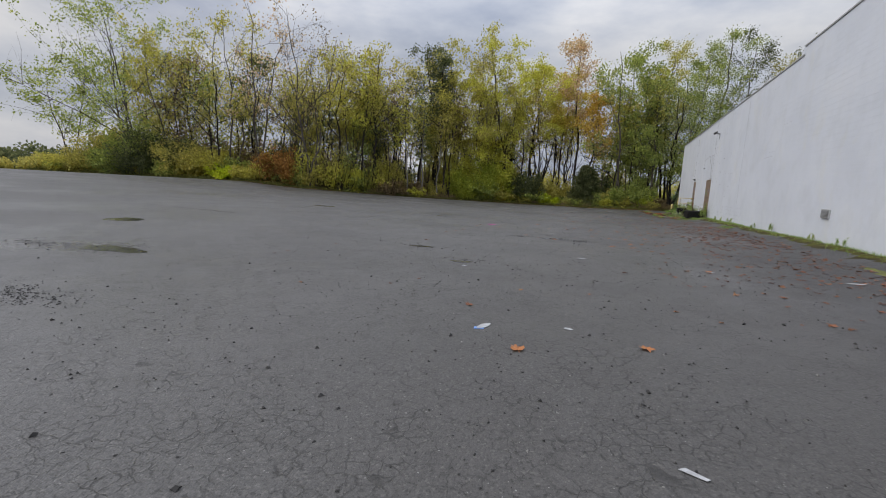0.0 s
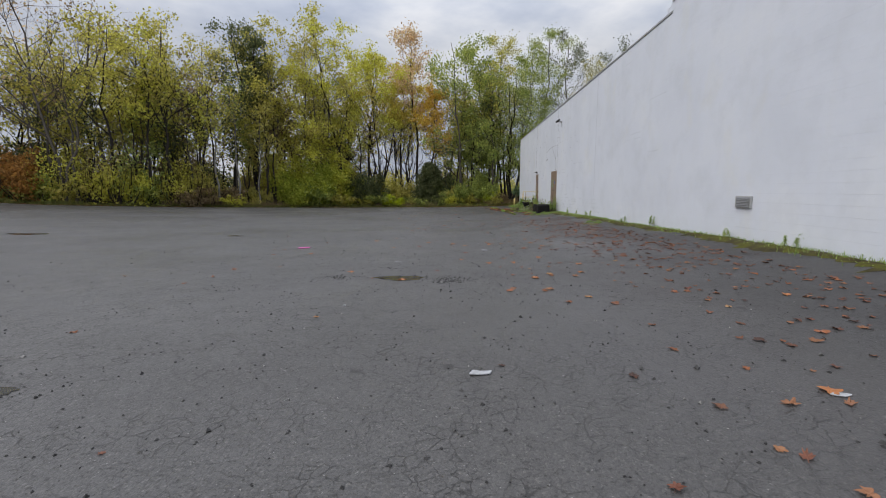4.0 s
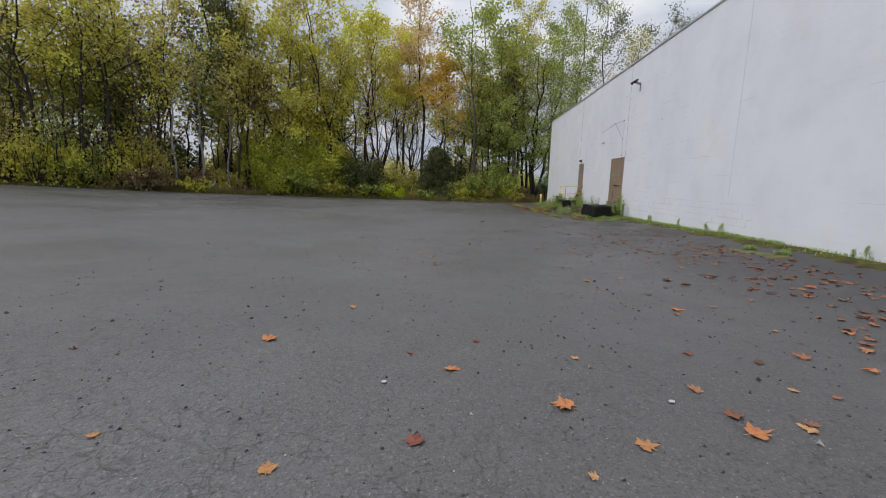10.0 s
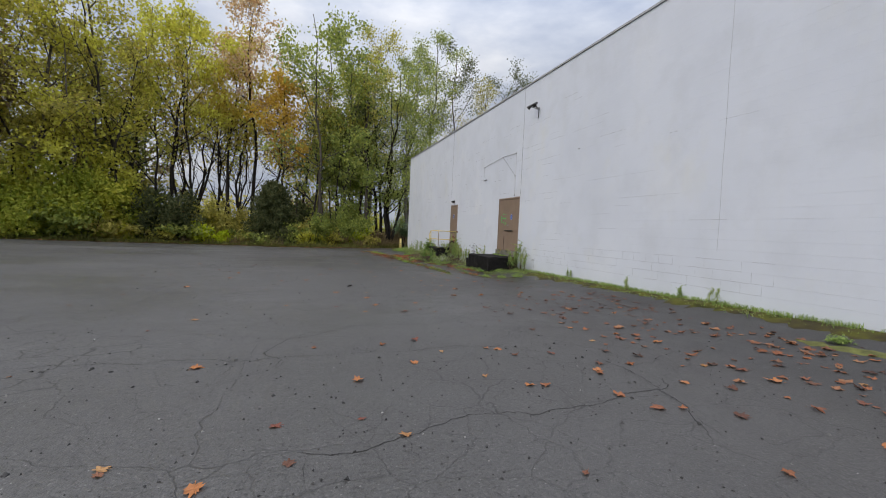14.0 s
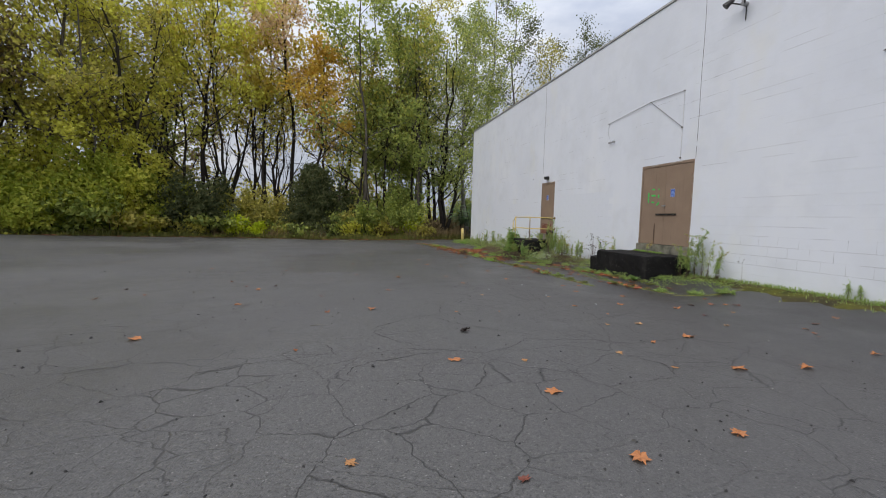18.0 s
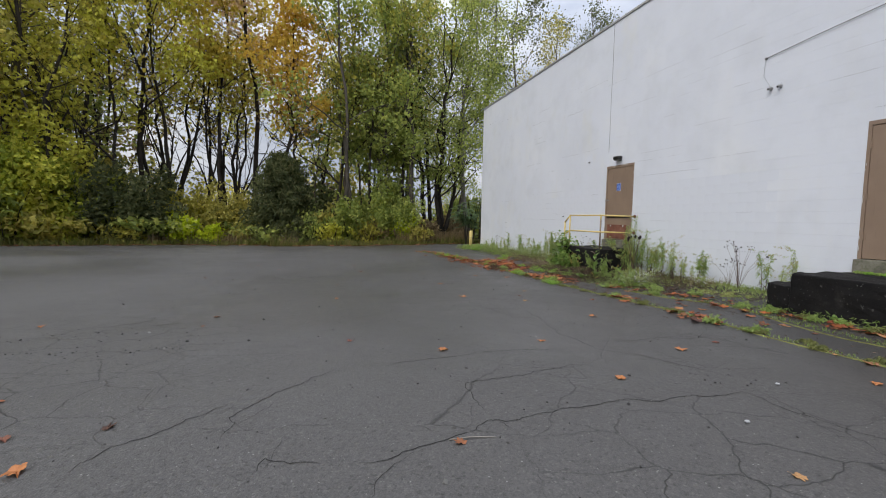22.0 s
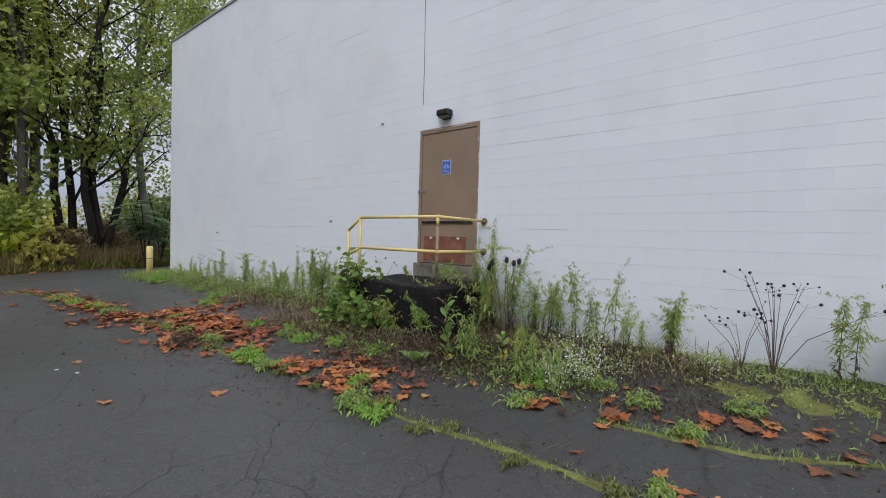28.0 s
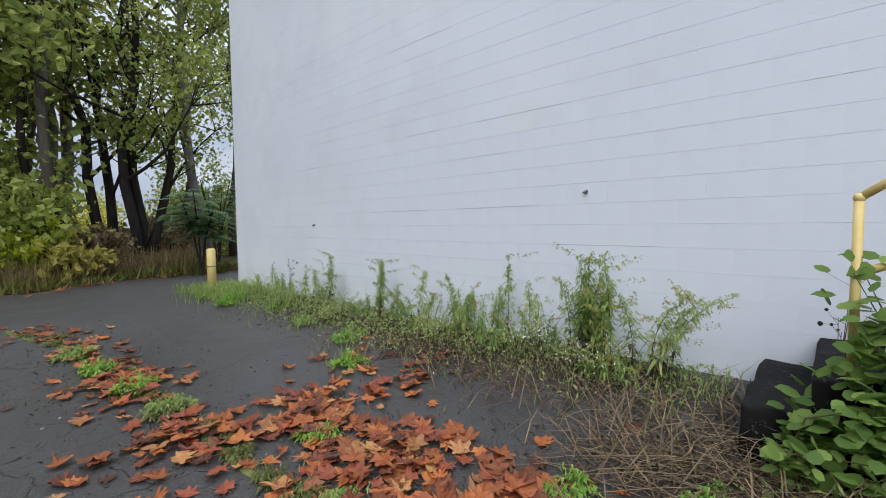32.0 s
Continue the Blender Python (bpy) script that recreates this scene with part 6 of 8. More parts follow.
# the drift of leaves along the seam near the stoop
g = Geo()
DRIFT = [(2.62, 52.0, 0.24, 1.5, 80), (2.72, 50.8, 0.28, 0.5, 70), (2.70, 49.3, 0.3, 0.45, 80), (3.37, 48.9, 0.34, 0.42, 110), (3.40, 48.0, 0.40, 0.42, 150), (3.25, 47.2, 0.42, 0.45, 150), (3.4, 46.6, 0.28, 0.3, 60), (3.05, 45.9, 0.25, 0.3, 16), (3.1, 44.8, 0.2, 0.25, 34), (3.22, 44.2, 0.28, 0.3, 75), (3.2, 43.7, 0.25, 0.3, 36)]
DRIFT += [(3.7, 44.4, 0.3, 0.4, 18), (2.7, 46.7, 0.25, 0.2, 16), (4.2, 48.9, 0.6, 0.25, 40), (3.0, 39.3, 0.16, 0.35, 22), (2.95, 41.0, 0.16, 0.2, 12), (4.25, 40.2, 0.3, 0.9, 18), (4.35, 38.3, 0.14, 0.9, 26), (3.75, 36.4, 0.15, 0.4, 14), (4.0, 42.2, 0.35, 0.6, 16), (4.4, 49.8, 0.4, 0.4, 26), (2.3, 54.4, 0.3, 0.8, 30), (2.2, 50.5, 0.4, 1.6, 14), (4.2, 41.3, 0.35, 0.4, 10)]
for cx, cy, sx, sy, n in DRIFT:
    for _ in range(n):
        x, y = cx + rl.normal() * sx * 0.7, cy + rl.normal() * sy * 0.7
        pile = math.exp(-((x - cx) / sx) ** 2 - ((y - cy) / sy) ** 2) * min(1.0, n / 100)
        leaf_shape(g, x, y, ground_at(x, y) + rl.uniform(0.0, 0.015 + 0.06 * pile), rl.uniform(0.09, 0.21), rl.uniform(0, 6.28), rl.uniform(-0.3, 0.3), rl.uniform(-0.2, 0.55), rl)
solid("leaf_drift", g, LEAF_BROWN, "drift of orange and brown leaves along the asphalt seam", "leaves", kind="stuff")

# ---- litter ----
PINK = plain("faded_pink_foam", (0.50, 0.085, 0.28), 0.6, 0, 0.2, 20)
WHITE = plain("dirty_white_plastic", (0.36, 0.365, 0.375), 0.6, 0, 0.4, 25)
PALE_BLUE = plain("pale_blue_plastic", (0.14, 0.28, 0.62), 0.5, 0, 0.2, 25)


def litter(name, label, cat, x, y, pts, h, mat, turn=0.0):
    """A flat scrap from an outline, with thickness and a slight curl."""
    bm = bmesh.new()
    c, s = math.cos(turn), math.sin(turn)
    vs = [bm.verts.new((px * c - py * s, px * s + py * c, 0.004 + 0.02 * abs(px) * h / 0.02)) for px, py in pts]
    f = bm.faces.new(vs)
    ex = bmesh.ops.extrude_face_region(bm, geom=[f])
    bmesh.ops.translate(bm, verts=[v for v in ex["geom"] if isinstance(v, bmesh.types.BMVert)], vec=(0, 0, h))
    bmesh.ops.recalc_face_normals(bm, faces=bm.faces)
    bmesh.ops.bevel(bm, geom=bm.edges[:], offset=h * 0.25, segments=1, affect="EDGES")
    me = bpy.data.meshes.new(name)
    bm.to_mesh(me)
    bm.free()
    me.materials.append(mat)
    ob = tagged(new(name, me), label, cat)
    ob.location = (x, y, ground_at(x, y))


def oval(a, b, k=16, pinch=0.0):
    return [(a * math.cos(t), b * math.sin(t) * (1 - pinch * math.cos(t) ** 2)) for t in np.linspace(0, 2 * math.pi, k, endpoint=False)]


litter("flattened_foam", "flattened pink foam sole on the asphalt", "litter", -5.06, 17.56, oval(0.16, 0.09, 18, -0.3), 0.014, PINK, 0.35)
litter("shoe_insole", "white and pale blue insole lying on the asphalt", "litter", -1.19, 4.05, oval(0.115, 0.042, 16, 0.3), 0.008, WHITE, 1.25)
litter("plastic_label", "pale blue plastic scrap on the asphalt", "litter", -1.22, 3.97, [(-0.05, -0.03), (0.05, -0.03), (0.06, 0.02), (-0.04, 0.03)], 0.004, PALE_BLUE, 0.4)
litter("paper_scrap", "white paper scrap on the asphalt", "litter", -0.39, 4.39, [(-0.045, -0.02), (0.03, -0.03), (0.05, 0.01), (0.0, 0.03), (-0.04, 0.02)], 0.004, WHITE)
litter("paper_scrap", "torn white paper strip on the asphalt", "litter", 0.46, 2.3, [(-0.07, -0.02), (0.06, -0.01), (0.07, 0.015), (-0.05, 0.02)], 0.004, WHITE, -0.4)
litter("plastic_scrap", "crumpled white plastic on the asphalt", "litter", -0.70, 9.47, [(-0.09, -0.03), (-0.02, -0.04), (0.07, -0.02), (0.09, 0.03), (0.0, 0.02), (-0.06, 0.04)], 0.012, WHITE)
litter("plastic_cup_scrap", "flattened white cup on the asphalt", "litter", -0.30, 16.62, [(-0.08, -0.02), (-0.01, -0.035), (0.06, -0.02), (0.08, 0.01), (0.02, 0.015), (-0.05, 0.03)], 0.014, WHITE, -0.5)
litter("plastic_strip", "thin white plastic strip on the asphalt", "litter", -2.12, 14.84, [(-0.09, 0.0), (-0.03, -0.022), (0.05, -0.01), (0.09, 0.03), (0.02, 0.01), (-0.04, 0.012)], 0.006, WHITE, -0.5)
litter("paper_scrap", "small white scrap on the asphalt", "litter", -2.57, 7.27, [(-0.05, -0.02), (0.0, -0.035), (0.045, -0.01), (0.02, 0.012), (0.04, 0.03), (-0.03, 0.03)], 0.006, WHITE)
litter("paper_scrap", "pale scrap of paper among the leaves", "litter", 1.62, 9.12, oval(0.07, 0.03, 9, 0.5), 0.006, WHITE)
litter("paper_scrap", "wet paper near the wall", "litter", 3.8, 9.3, oval(0.16, 0.05, 11, 0.4), 0.008, WHITE, 0.3)
for x, y in ((1.33, 36.91), (0.39, 36.43), (1.67, 34.56), (1.26, 35.59), (-2.26, 18.35), (-0.39, 18.24), (1.44, 46.55), (1.55, 46.27), (-2.3, 11.5), (-3.2, 15.5)):
    litter("white_pebble", "small white pebble on the asphalt", "stone", x, y, [(-0.02, -0.012), (0.012, -0.016), (0.022, 0.004), (0.004, 0.016), (-0.018, 0.01)], 0.011, WHITE)
ROT = plain("rotten_brown", (0.035, 0.022, 0.018), 0.7, 0, 0.4, 30)
def husk(x, y):
    h_ob = thing("dark_husk", "dark shrivelled leaf clump on the asphalt", "leaf", at=(x, y, ground_at(x, y)))
    for _ in range(5):
        g5 = Geo()
        leaf_shape(g5, rl.normal() * 0.03, rl.normal() * 0.025, rl.uniform(0, 0.02), rl.uniform(0.06, 0.11), rl.uniform(0, 6.28), rl.uniform(-0.5, 0.5), rl.uniform(0.8, 1.6), rl)
        part("shrivelled_leaf", g5, ROT, h_ob)


husk(-1.03, 33.21)
for x0, y0, ln, a in ((-1.72, 36.78, 0.32, -0.13), (-2.95, 33.85, 0.2, 0.05), (2.35, 46.3, 0.55, 0.9), (-1.55, 21.2, 0.18, 1.5)):
    st = thing("twig", "dry thin twig on the asphalt", "twig", "fallen twigs")
    g = Geo()
    z = ground_at(x0, y0) + 0.008
    g.tube([(x0, y0, z), (x0 + ln / 2 * math.cos(a), y0 + ln / 2 * math.sin(a) + 0.01, z + 0.006), (x0 + ln * math.cos(a), y0 + ln * math.sin(a), z)], [0.004, 0.005, 0.003], 6)
    part("stick", g, BARK_PALE, st)

# loose grit
g = Geo()
n = 13000
px = rl.normal(size=n) * 3.4 - 1.6
py = rl.uniform(-1, 56, n)
ok = (px < 5.4) & (px > -10)
px, py = px[ok], py[ok]
# heaps of broken asphalt in potholes and along worn lines
for hx, hy, sx, sy, cnt in ((-6.4, 2.55, 0.5, 0.18, 420), (-10.4, 4.6, 0.5, 0.2, 260), (-8.9, 5.0, 0.5, 0.3, 200), (-1.05, 12.9, 0.2, 0.14, 260), (-2.9, 13.3, 0.25, 0.1, 120), (-6.2, 40.4, 1.2, 0.12, 300), (-5.0, 39.6, 0.8, 0.1, 200), (-3.1, 46.0, 0.9, 0.1, 160), (-2.8, 7.9, 0.3, 0.1, 60),
                            (-22, 36, 1.4, 0.12, 160), (-26, 38.5, 1.4, 0.12, 160), (-18, 33, 1.4, 0.12, 160), (-21, 28, 1.2, 0.12, 160), (-14.5, 36.5, 1.2, 0.1, 140), (-12, 30.5, 1.0, 0.1, 140), (-4.4, 9.2, 0.3, 0.12, 80), (0.9, 37.2, 0.3, 0.25, 90)):
    px = np.concatenate([px, hx + rl.normal(size=cnt) * sx])
    py = np.concatenate([py, hy + rl.normal(size=cnt) * sy])
# more grit on the open part of the lot
keep = rl.uniform(size=len(px)) < np.where(py < 27, 1.0, 0.3)
px, py = px[keep], py[keep]
pz = land(px, py)
s = rl.uniform(0.004, 0.013, len(px)) * np.where(rl.uniform(size=len(px)) < 0.1, 1.9, 1.0)
tet = np.array([(1, 0.1, 0), (-0.4, 0.9, 0), (-0.6, -0.8, 0), (0.1, 0.0, 0.95), (0.6, 0.6, 0.5), (-0.7, 0.1, 0.55)])
faces = [(0, 4, 3), (0, 1, 4), (1, 5, 3), (1, 3, 4), (1, 2, 5), (2, 3, 5), (2, 0, 3)]
for x, y, z, q, a in zip(px, py, pz, s, rl.uniform(0, 6.28, len(px))):
    c, sn = math.cos(a), math.sin(a)
    v = tet * q * (0.7 + 0.6 * rl.uniform(size=(6, 1)))
    g.add(np.stack([x + v[:, 0] * c - v[:, 1] * sn, y + v[:, 0] * sn + v[:, 1] * c, z + v[:, 2]], 1), faces)
GRIT = Mat("loose_grit", (0.05, 0.05, 0.05), 0.8)
GRIT.color(GRIT.ramp(GRIT.island(), [(0.0, (0.016, 0.015, 0.015)), (0.72, (0.05, 0.048, 0.046)), (0.93, (0.10, 0.098, 0.092)), (1.0, (0.34, 0.33, 0.31))]))
solid("loose_grit", g, GRIT.m, "dark loose grit and small stones on the asphalt", "gravel", kind="stuff")

# ---- verge, moss and weeds by the wall ----
def make_moss():
    m = Mat("moss", (0.1, 0.13, 0.02), 0.95, spec=0.1)
    a, b = m.noise(2.2, 5), m.noise(45, 4)
    c = m.ramp(a.outputs["Fac"], [(0.3, (0.040, 0.042, 0.014)), (0.44, (0.110, 0.108, 0.022)), (0.54, (0.070, 0.058, 0.028)), (0.68, (0.036, 0.029, 0.021))])
    m.color(m.mix(m.remap(b.outputs["Fac"], 0.4, 0.7, 0, 0.6), c, (0.045, 0.05, 0.014)))
    m.bump(b.outputs["Fac"], 0.9, 0.02)
    return m.m


MOSS = make_moss()
SEAM_MOSS = plain("bright_moss", (0.110, 0.115, 0.028), 0.95, 0, 0.7, 5, 0.8)
DIRT = plain("dark_litter_soil", (0.036, 0.029, 0.022), 0.95, 0, 0.5, 12, 0.8)
GRASS_BRIGHT = foliage("bright_weed_leaves", (0.11, 0.22, 0.032), (0.18, 0.34, 0.055), (0.31, 0.45, 0.10), 0.5)
WEED = foliage("weed_leaves", (0.105, 0.165, 0.045), (0.195, 0.295, 0.080), (0.340, 0.420, 0.140), 0.5)
WEED_PALE = foliage("pale_weed_leaves", (0.165, 0.225, 0.080), (0.275, 0.355, 0.125), (0.420, 0.480, 0.200), 0.5)
STRAW = foliage("dry_straw", (0.07, 0.050, 0.028), (0.13, 0.098, 0.055), (0.24, 0.19, 0.115), 0.15)
WEED_SEAM = foliage("seam_weed_leaves", (0.060, 0.070, 0.024), (0.110, 0.130, 0.038), (0.190, 0.200, 0.070), 0.4)
WITHERED = foliage("withered_leaves", (0.022, 0.017, 0.013), (0.052, 0.038, 0.027), (0.130, 0.095, 0.058), 0.1)
STEM = plain("weed_stem", (0.10, 0.085, 0.040), 0.8, 0, 0.35, 20)
DRY_STEM = plain("dry_weed_stem", (0.10, 0.062, 0.048), 0.85, 0, 0.35, 20)
SEED = plain("dark_seed_head", (0.022, 0.016, 0.015), 0.9, 0, 0.4, 40)
PETAL = plain("white_petals", (0.74, 0.75, 0.74), 0.7, 0, 0.1, 30, 0.0)
GOLD = foliage("faded_gold_flowers", (0.17, 0.13, 0.03), (0.26, 0.19, 0.045), (0.33, 0.27, 0.10), 0.2)


def strip(name, label, cat, pts, width, mat, lift=0.012, seed=0, kind="structure", step=0.12):
    """A low ragged strip that follows the ground along a line of points."""
    r3 = np.random.default_rng(seed)
    pts = np.array(pts, float)
    d = np.concatenate([[0], np.cumsum(np.linalg.norm(np.diff(pts, axis=0), axis=1))])
    n = max(4, int(d[-1] / step))
    s = np.linspace(0, d[-1], n)
    cx, cy = np.interp(s, d, pts[:, 0]), np.interp(s, d, pts[:, 1])
    tx, ty = np.gradient(cx), np.gradient(cy)
    ln = np.hypot(tx, ty)
    nx, ny = -ty / ln, tx / ln
    w = width * (0.75 + 0.45 * np.sin(s * 1.7 + seed) * np.sin(s * 0.63 + 2 * seed) + 0.3 * r3.normal(size=n))
    w = np.maximum(w, 0.01)
    w[0] = w[-1] = 0.004
    off = 0.05 * np.sin(s * 2.3 + seed)
    f = np.array([-1, -0.6, 0, 0.6, 1.0])[:, None]
    X, Y = cx + nx * (f * w + off), cy + ny * (f * w + off)
    Z = land(X, Y) + np.array([-0.004, 0.7, 1.0, 0.7, -0.004])[:, None] * lift * (0.7 + 0.6 * r3.uniform(size=X.shape))
    return tagged(new(name, grid_mesh(name, (X, Y, Z), mat)), label, cat, kind=kind)


strip("grass_verge", "strip of moss and grass along the wall foot", "verge", [(5.56, -20), (5.55, 10), (5.6, 22), (5.58, 30), (5.62, 37.0)], 0.36, MOSS, 0.05, 1)
strip("weed_bed", "soil and dead plants along the wall foot", "soil", [(5.45, 39.5), (5.4, 42), (5.3, 44.1)], 0.5, DIRT, 0.03, 2)
strip("weed_bed", "soil and dead plants along the wall foot", "soil", [(5.3, 46.4), (5.3, 49), (5.45, 53), (5.5, 57.5)], 0.5, DIRT, 0.03, 3)
strip("weed_bed", "dark plant debris in front of the stoop", "soil", [(4.3, 42.6), (4.2, 43.6), (4.15, 44.6), (4.25, 46.0), (4.4, 46.9)], 0.55, DIRT, 0.02, 4)
strip("moss_seam", "green moss growing in the asphalt seam", "moss", [(2.9, 36.6), (2.93, 38.5), (3.03, 40), (2.86, 41.3), (2.9, 42.5), (2.95, 44.3)], 0.038, SEAM_MOSS, 0.012, 5)
strip("moss_seam", "green moss growing in the asphalt seam", "moss", [(2.9, 45.0), (2.95, 47.4), (2.75, 50), (2.5, 53), (2.0, 55)], 0.038, SEAM_MOSS, 0.012, 6)
strip("moss_seam", "green moss growing in the asphalt seam", "moss", [(4.0, 35.4), (3.72, 36.5), (3.68, 37.8), (3.95, 38.8), (4.3, 39.9), (3.9, 40.8), (3.75, 41.8)], 0.03, SEAM_MOSS, 0.012, 7)
strip("moss_patch", "mossy patch on the asphalt", "moss", [(4.9, 36.1), (4.95, 36.6)], 0.14, SEAM_MOSS, 0.014, 8)
strip("moss_patch", "mossy patch near the wall", "moss", [(5.2, 40.0), (5.1, 40.8), (5.0, 41.4)], 0.3, SEAM_MOSS, 0.02, 9)
strip("moss_patch", "mossy cross seam to the wall", "moss", [(3.8, 35.3), (4.5, 35.1), (5.3, 35.0)], 0.09, SEAM_MOSS, 0.014, 10)
strip("moss_patch", "moss on the asphalt near the wall", "moss", [(4.8, 24.6), (4.7, 26.2)], 0.16, SEAM_MOSS, 0.014, 11)
strip("moss_patch", "moss on the asphalt near the wall", "moss", [(4.9, 10.2), (4.8, 11.4)], 0.22, SEAM_MOSS, 0.014, 12)


def blades(geo, n, fx, fy, h0, h1, width, rr, lean=0.35):
    """Loose grass blades rooted at points from the two functions."""
    x, y = fx(n), fy(n)
    z = land(x, y)
    a = rr.uniform(0, 6.28, n)
    h = rr.uniform(h0, h1, n)
    root = np.stack([x, y, z], 1)
    side = np.stack([np.cos(a), np.sin(a), 0 * a], 1) * width
    out = np.stack([-np.sin(a) * lean, np.cos(a) * lean, np.ones(n)], 1) * h[:, None]
    mid = root + out * np.array([0.45, 0.45, 0.65])
    tip = root + out * np.array([1.1, 1.1, 0.85])
    geo.polys(np.stack([root - side, root + side, mid + side * 0.8, mid - side * 0.8], 1))
    geo.polys(np.stack([mid - side * 0.8, mid + side * 0.8, tip], 1))


rv = np.random.default_rng(5)
g = Geo()
blades(g, 6000, lambda n: 5.83 - np.abs(rv.normal(size=n)) * 0.2, lambda n: rv.uniform(-6, 37, n), 0.03, 0.13, 0.006, rv)
blades(g, 3500, lambda n: 5.80 - np.abs(rv.normal(size=n)) * 0.12, lambda n: rv.uniform(26, 37, n), 0.04, 0.16, 0.006, rv)
solid("verge_grass", g, WEED, "short green grass along the wall foot", "grass", kind="stuff")
g = Geo()
blades(g, 3600, lambda n: 5.75 - np.abs(rv.normal(size=n)) * 0.45, lambda n: rv.uniform(46.6, 57.5, n), 0.04, 0.2, 0.004, rv, 0.6)
blades(g, 1700, lambda n: 5.75 - np.abs(rv.normal(size=n)) * 0.3, lambda n: rv.uniform(39.6, 44.0, n), 0.04, 0.16, 0.004, rv, 0.7)
blades(g, 900, lambda n: 5.2 + rv.normal(size=n) * 0.25, lambda n: 55.6 + rv.normal(size=n) * 0.8, 0.08, 0.3, 0.007, rv)
seam_y = rv.uniform(36.6, 55, 2600)
seam_x = np.interp(seam_y, [36, 40, 41.3, 44.5, 47.5, 50, 53, 55], [2.9, 3.03, 2.9, 2.95, 2.95, 2.75, 2.5, 2.0])
cross_y = rv.uniform(35.4, 41.8, 900)
cross_x = np.interp(cross_y, [35.4, 36.5, 37.8, 38.8, 39.9, 40.8, 41.8], [4.0, 3.72, 3.85, 4.0, 4.3, 3.9, 3.75])
blades(g, 2600, lambda n: seam_x + rv.normal(size=n) * 0.05, lambda n: seam_y, 0.01, 0.045, 0.004, rv, 0.8)
blades(g, 900, lambda n: cross_x + rv.normal(size=n) * 0.045, lambda n: cross_y, 0.015, 0.06, 0.004, rv, 0.8)
solid("wall_grass", g, WEED, "rough grass at the wall and in the asphalt seams", "grass", kind="stuff")
g = Geo()
blades(g, 800, lambda n: 4.35 + rv.normal(size=n) * 0.3, lambda n: rv.uniform(43.8, 47.2, n), 0.03, 0.35, 0.004, rv, 1.6)
blades(g, 600, lambda n: 4.9 + rv.normal(size=n) * 0.3, lambda n: rv.uniform(46.4, 50.5, n), 0.03, 0.3, 0.004, rv, 1.6)
blades(g, 700, lambda n: 5.3 + rv.normal(size=n) * 0.25, lambda n: rv.uniform(41, 44, n), 0.03, 0.3, 0.004, rv, 1.6)
solid("dead_stalks", g, STRAW, "flattened dry straw and dead stalks on the ground", "dead plants", kind="stuff")


# fine leafy growth close to the ground, with tiny white flowers in it
def froth(name, label, spots, size, mat, seed):
    r3 = np.random.default_rng(seed)
    go = Geo()
    for cx, cy, sx, sy, hh, cnt in spots:
        fx, fy = cx + r3.normal(size=cnt) * sx, cy + r3.uniform(-1, 1, cnt) * sy
        fx = np.minimum(fx, WX - 0.03 - r3.uniform(0, 0.2, cnt))
        lump = 0.35 + 0.65 * np.abs(np.sin(fx * 5.1 + cy) * np.sin(fy * 3.7 + 1.0))
        fz = land(fx, fy) + r3.uniform(0.0, 1.0, cnt) ** 1.6 * hh * lump + 0.01
        diamonds(go, np.stack([fx, fy, fz], 1), size, r3, -0.4, 0.35)
    solid(name, go, mat, label, "weeds", kind="stuff")


froth("fine_weeds", "fine pale green weeds along the wall foot", [(5.35, 50.5, 0.28, 3.2, 0.30, 5200), (5.45, 55.0, 0.25, 1.8, 0.25, 2200), (5.4, 41.0, 0.22, 1.4, 0.10, 1600), (5.2, 42.6, 0.2, 0.7, 0.16, 400), (5.55, 32.0, 0.14, 5.0, 0.08, 1600)], 0.05, WEED_PALE, 21)
froth("fine_weeds", "fresh green fine weeds along the wall foot", [(5.4, 49.5, 0.25, 2.8, 0.22, 2600), (5.5, 54.0, 0.3, 2.5, 0.18, 2000), (5.2, 40.4, 0.3, 1.0, 0.05, 500), (5.6, 20.0, 0.1, 16.0, 0.06, 2600), (5.3, 36.0, 0.2, 0.8, 0.12, 700)], 0.045, WEED, 22)
froth("tiny_flowers", "tiny white flowers among the weeds", [(5.3, 51.0, 0.25, 2.6, 0.4, 330), (4.45, 42.3, 0.25, 0.5, 0.4, 150), (5.3, 41.2, 0.25, 0.9, 0.3, 160)], 0.016, PETAL, 23)
g = Geo()
for cx, cy, sx, sy, cnt, lo_, hi_ in ((4.2, 44.9, 0.25, 1.2, 420, 0.08, 0.45), (4.95, 43.2, 0.3, 0.7, 320, 0.08, 0.5), (4.95, 48.4, 0.3, 1.3, 200, 0.1, 0.6), (3.3, 46.5, 0.4, 2.2, 420, 0.04, 0.22), (3.0, 42.0, 0.3, 2.5, 160, 0.03, 0.16), (4.6, 40.8, 0.35, 1.3, 160, 0.04, 0.25)):
    for _ in range(cnt):
        x, y, a, ln = cx + rv.normal() * sx, cy + rv.normal() * sy * 0.6, rv.uniform(0, 6.28), rv.uniform(lo_, hi_)
        z = ground_at(x, y) + rv.uniform(0.004, 0.05)
        dx, dy, dz = math.cos(a) * ln / 2, math.sin(a) * ln / 2, rv.uniform(-0.05, 0.32) * ln
        if x + abs(dx) < WX - 0.05:
            g.tube([(x - dx, y - dy, z), (x, y, z + dz * 0.6), (x + dx, y + dy, z + dz)], [0.0025, 0.0022, 0.001], 3, False)
solid("plant_debris", g, DRY_STEM, "dark dead twigs and stems under the weeds", "dead plants", kind="stuff")
g = Geo()
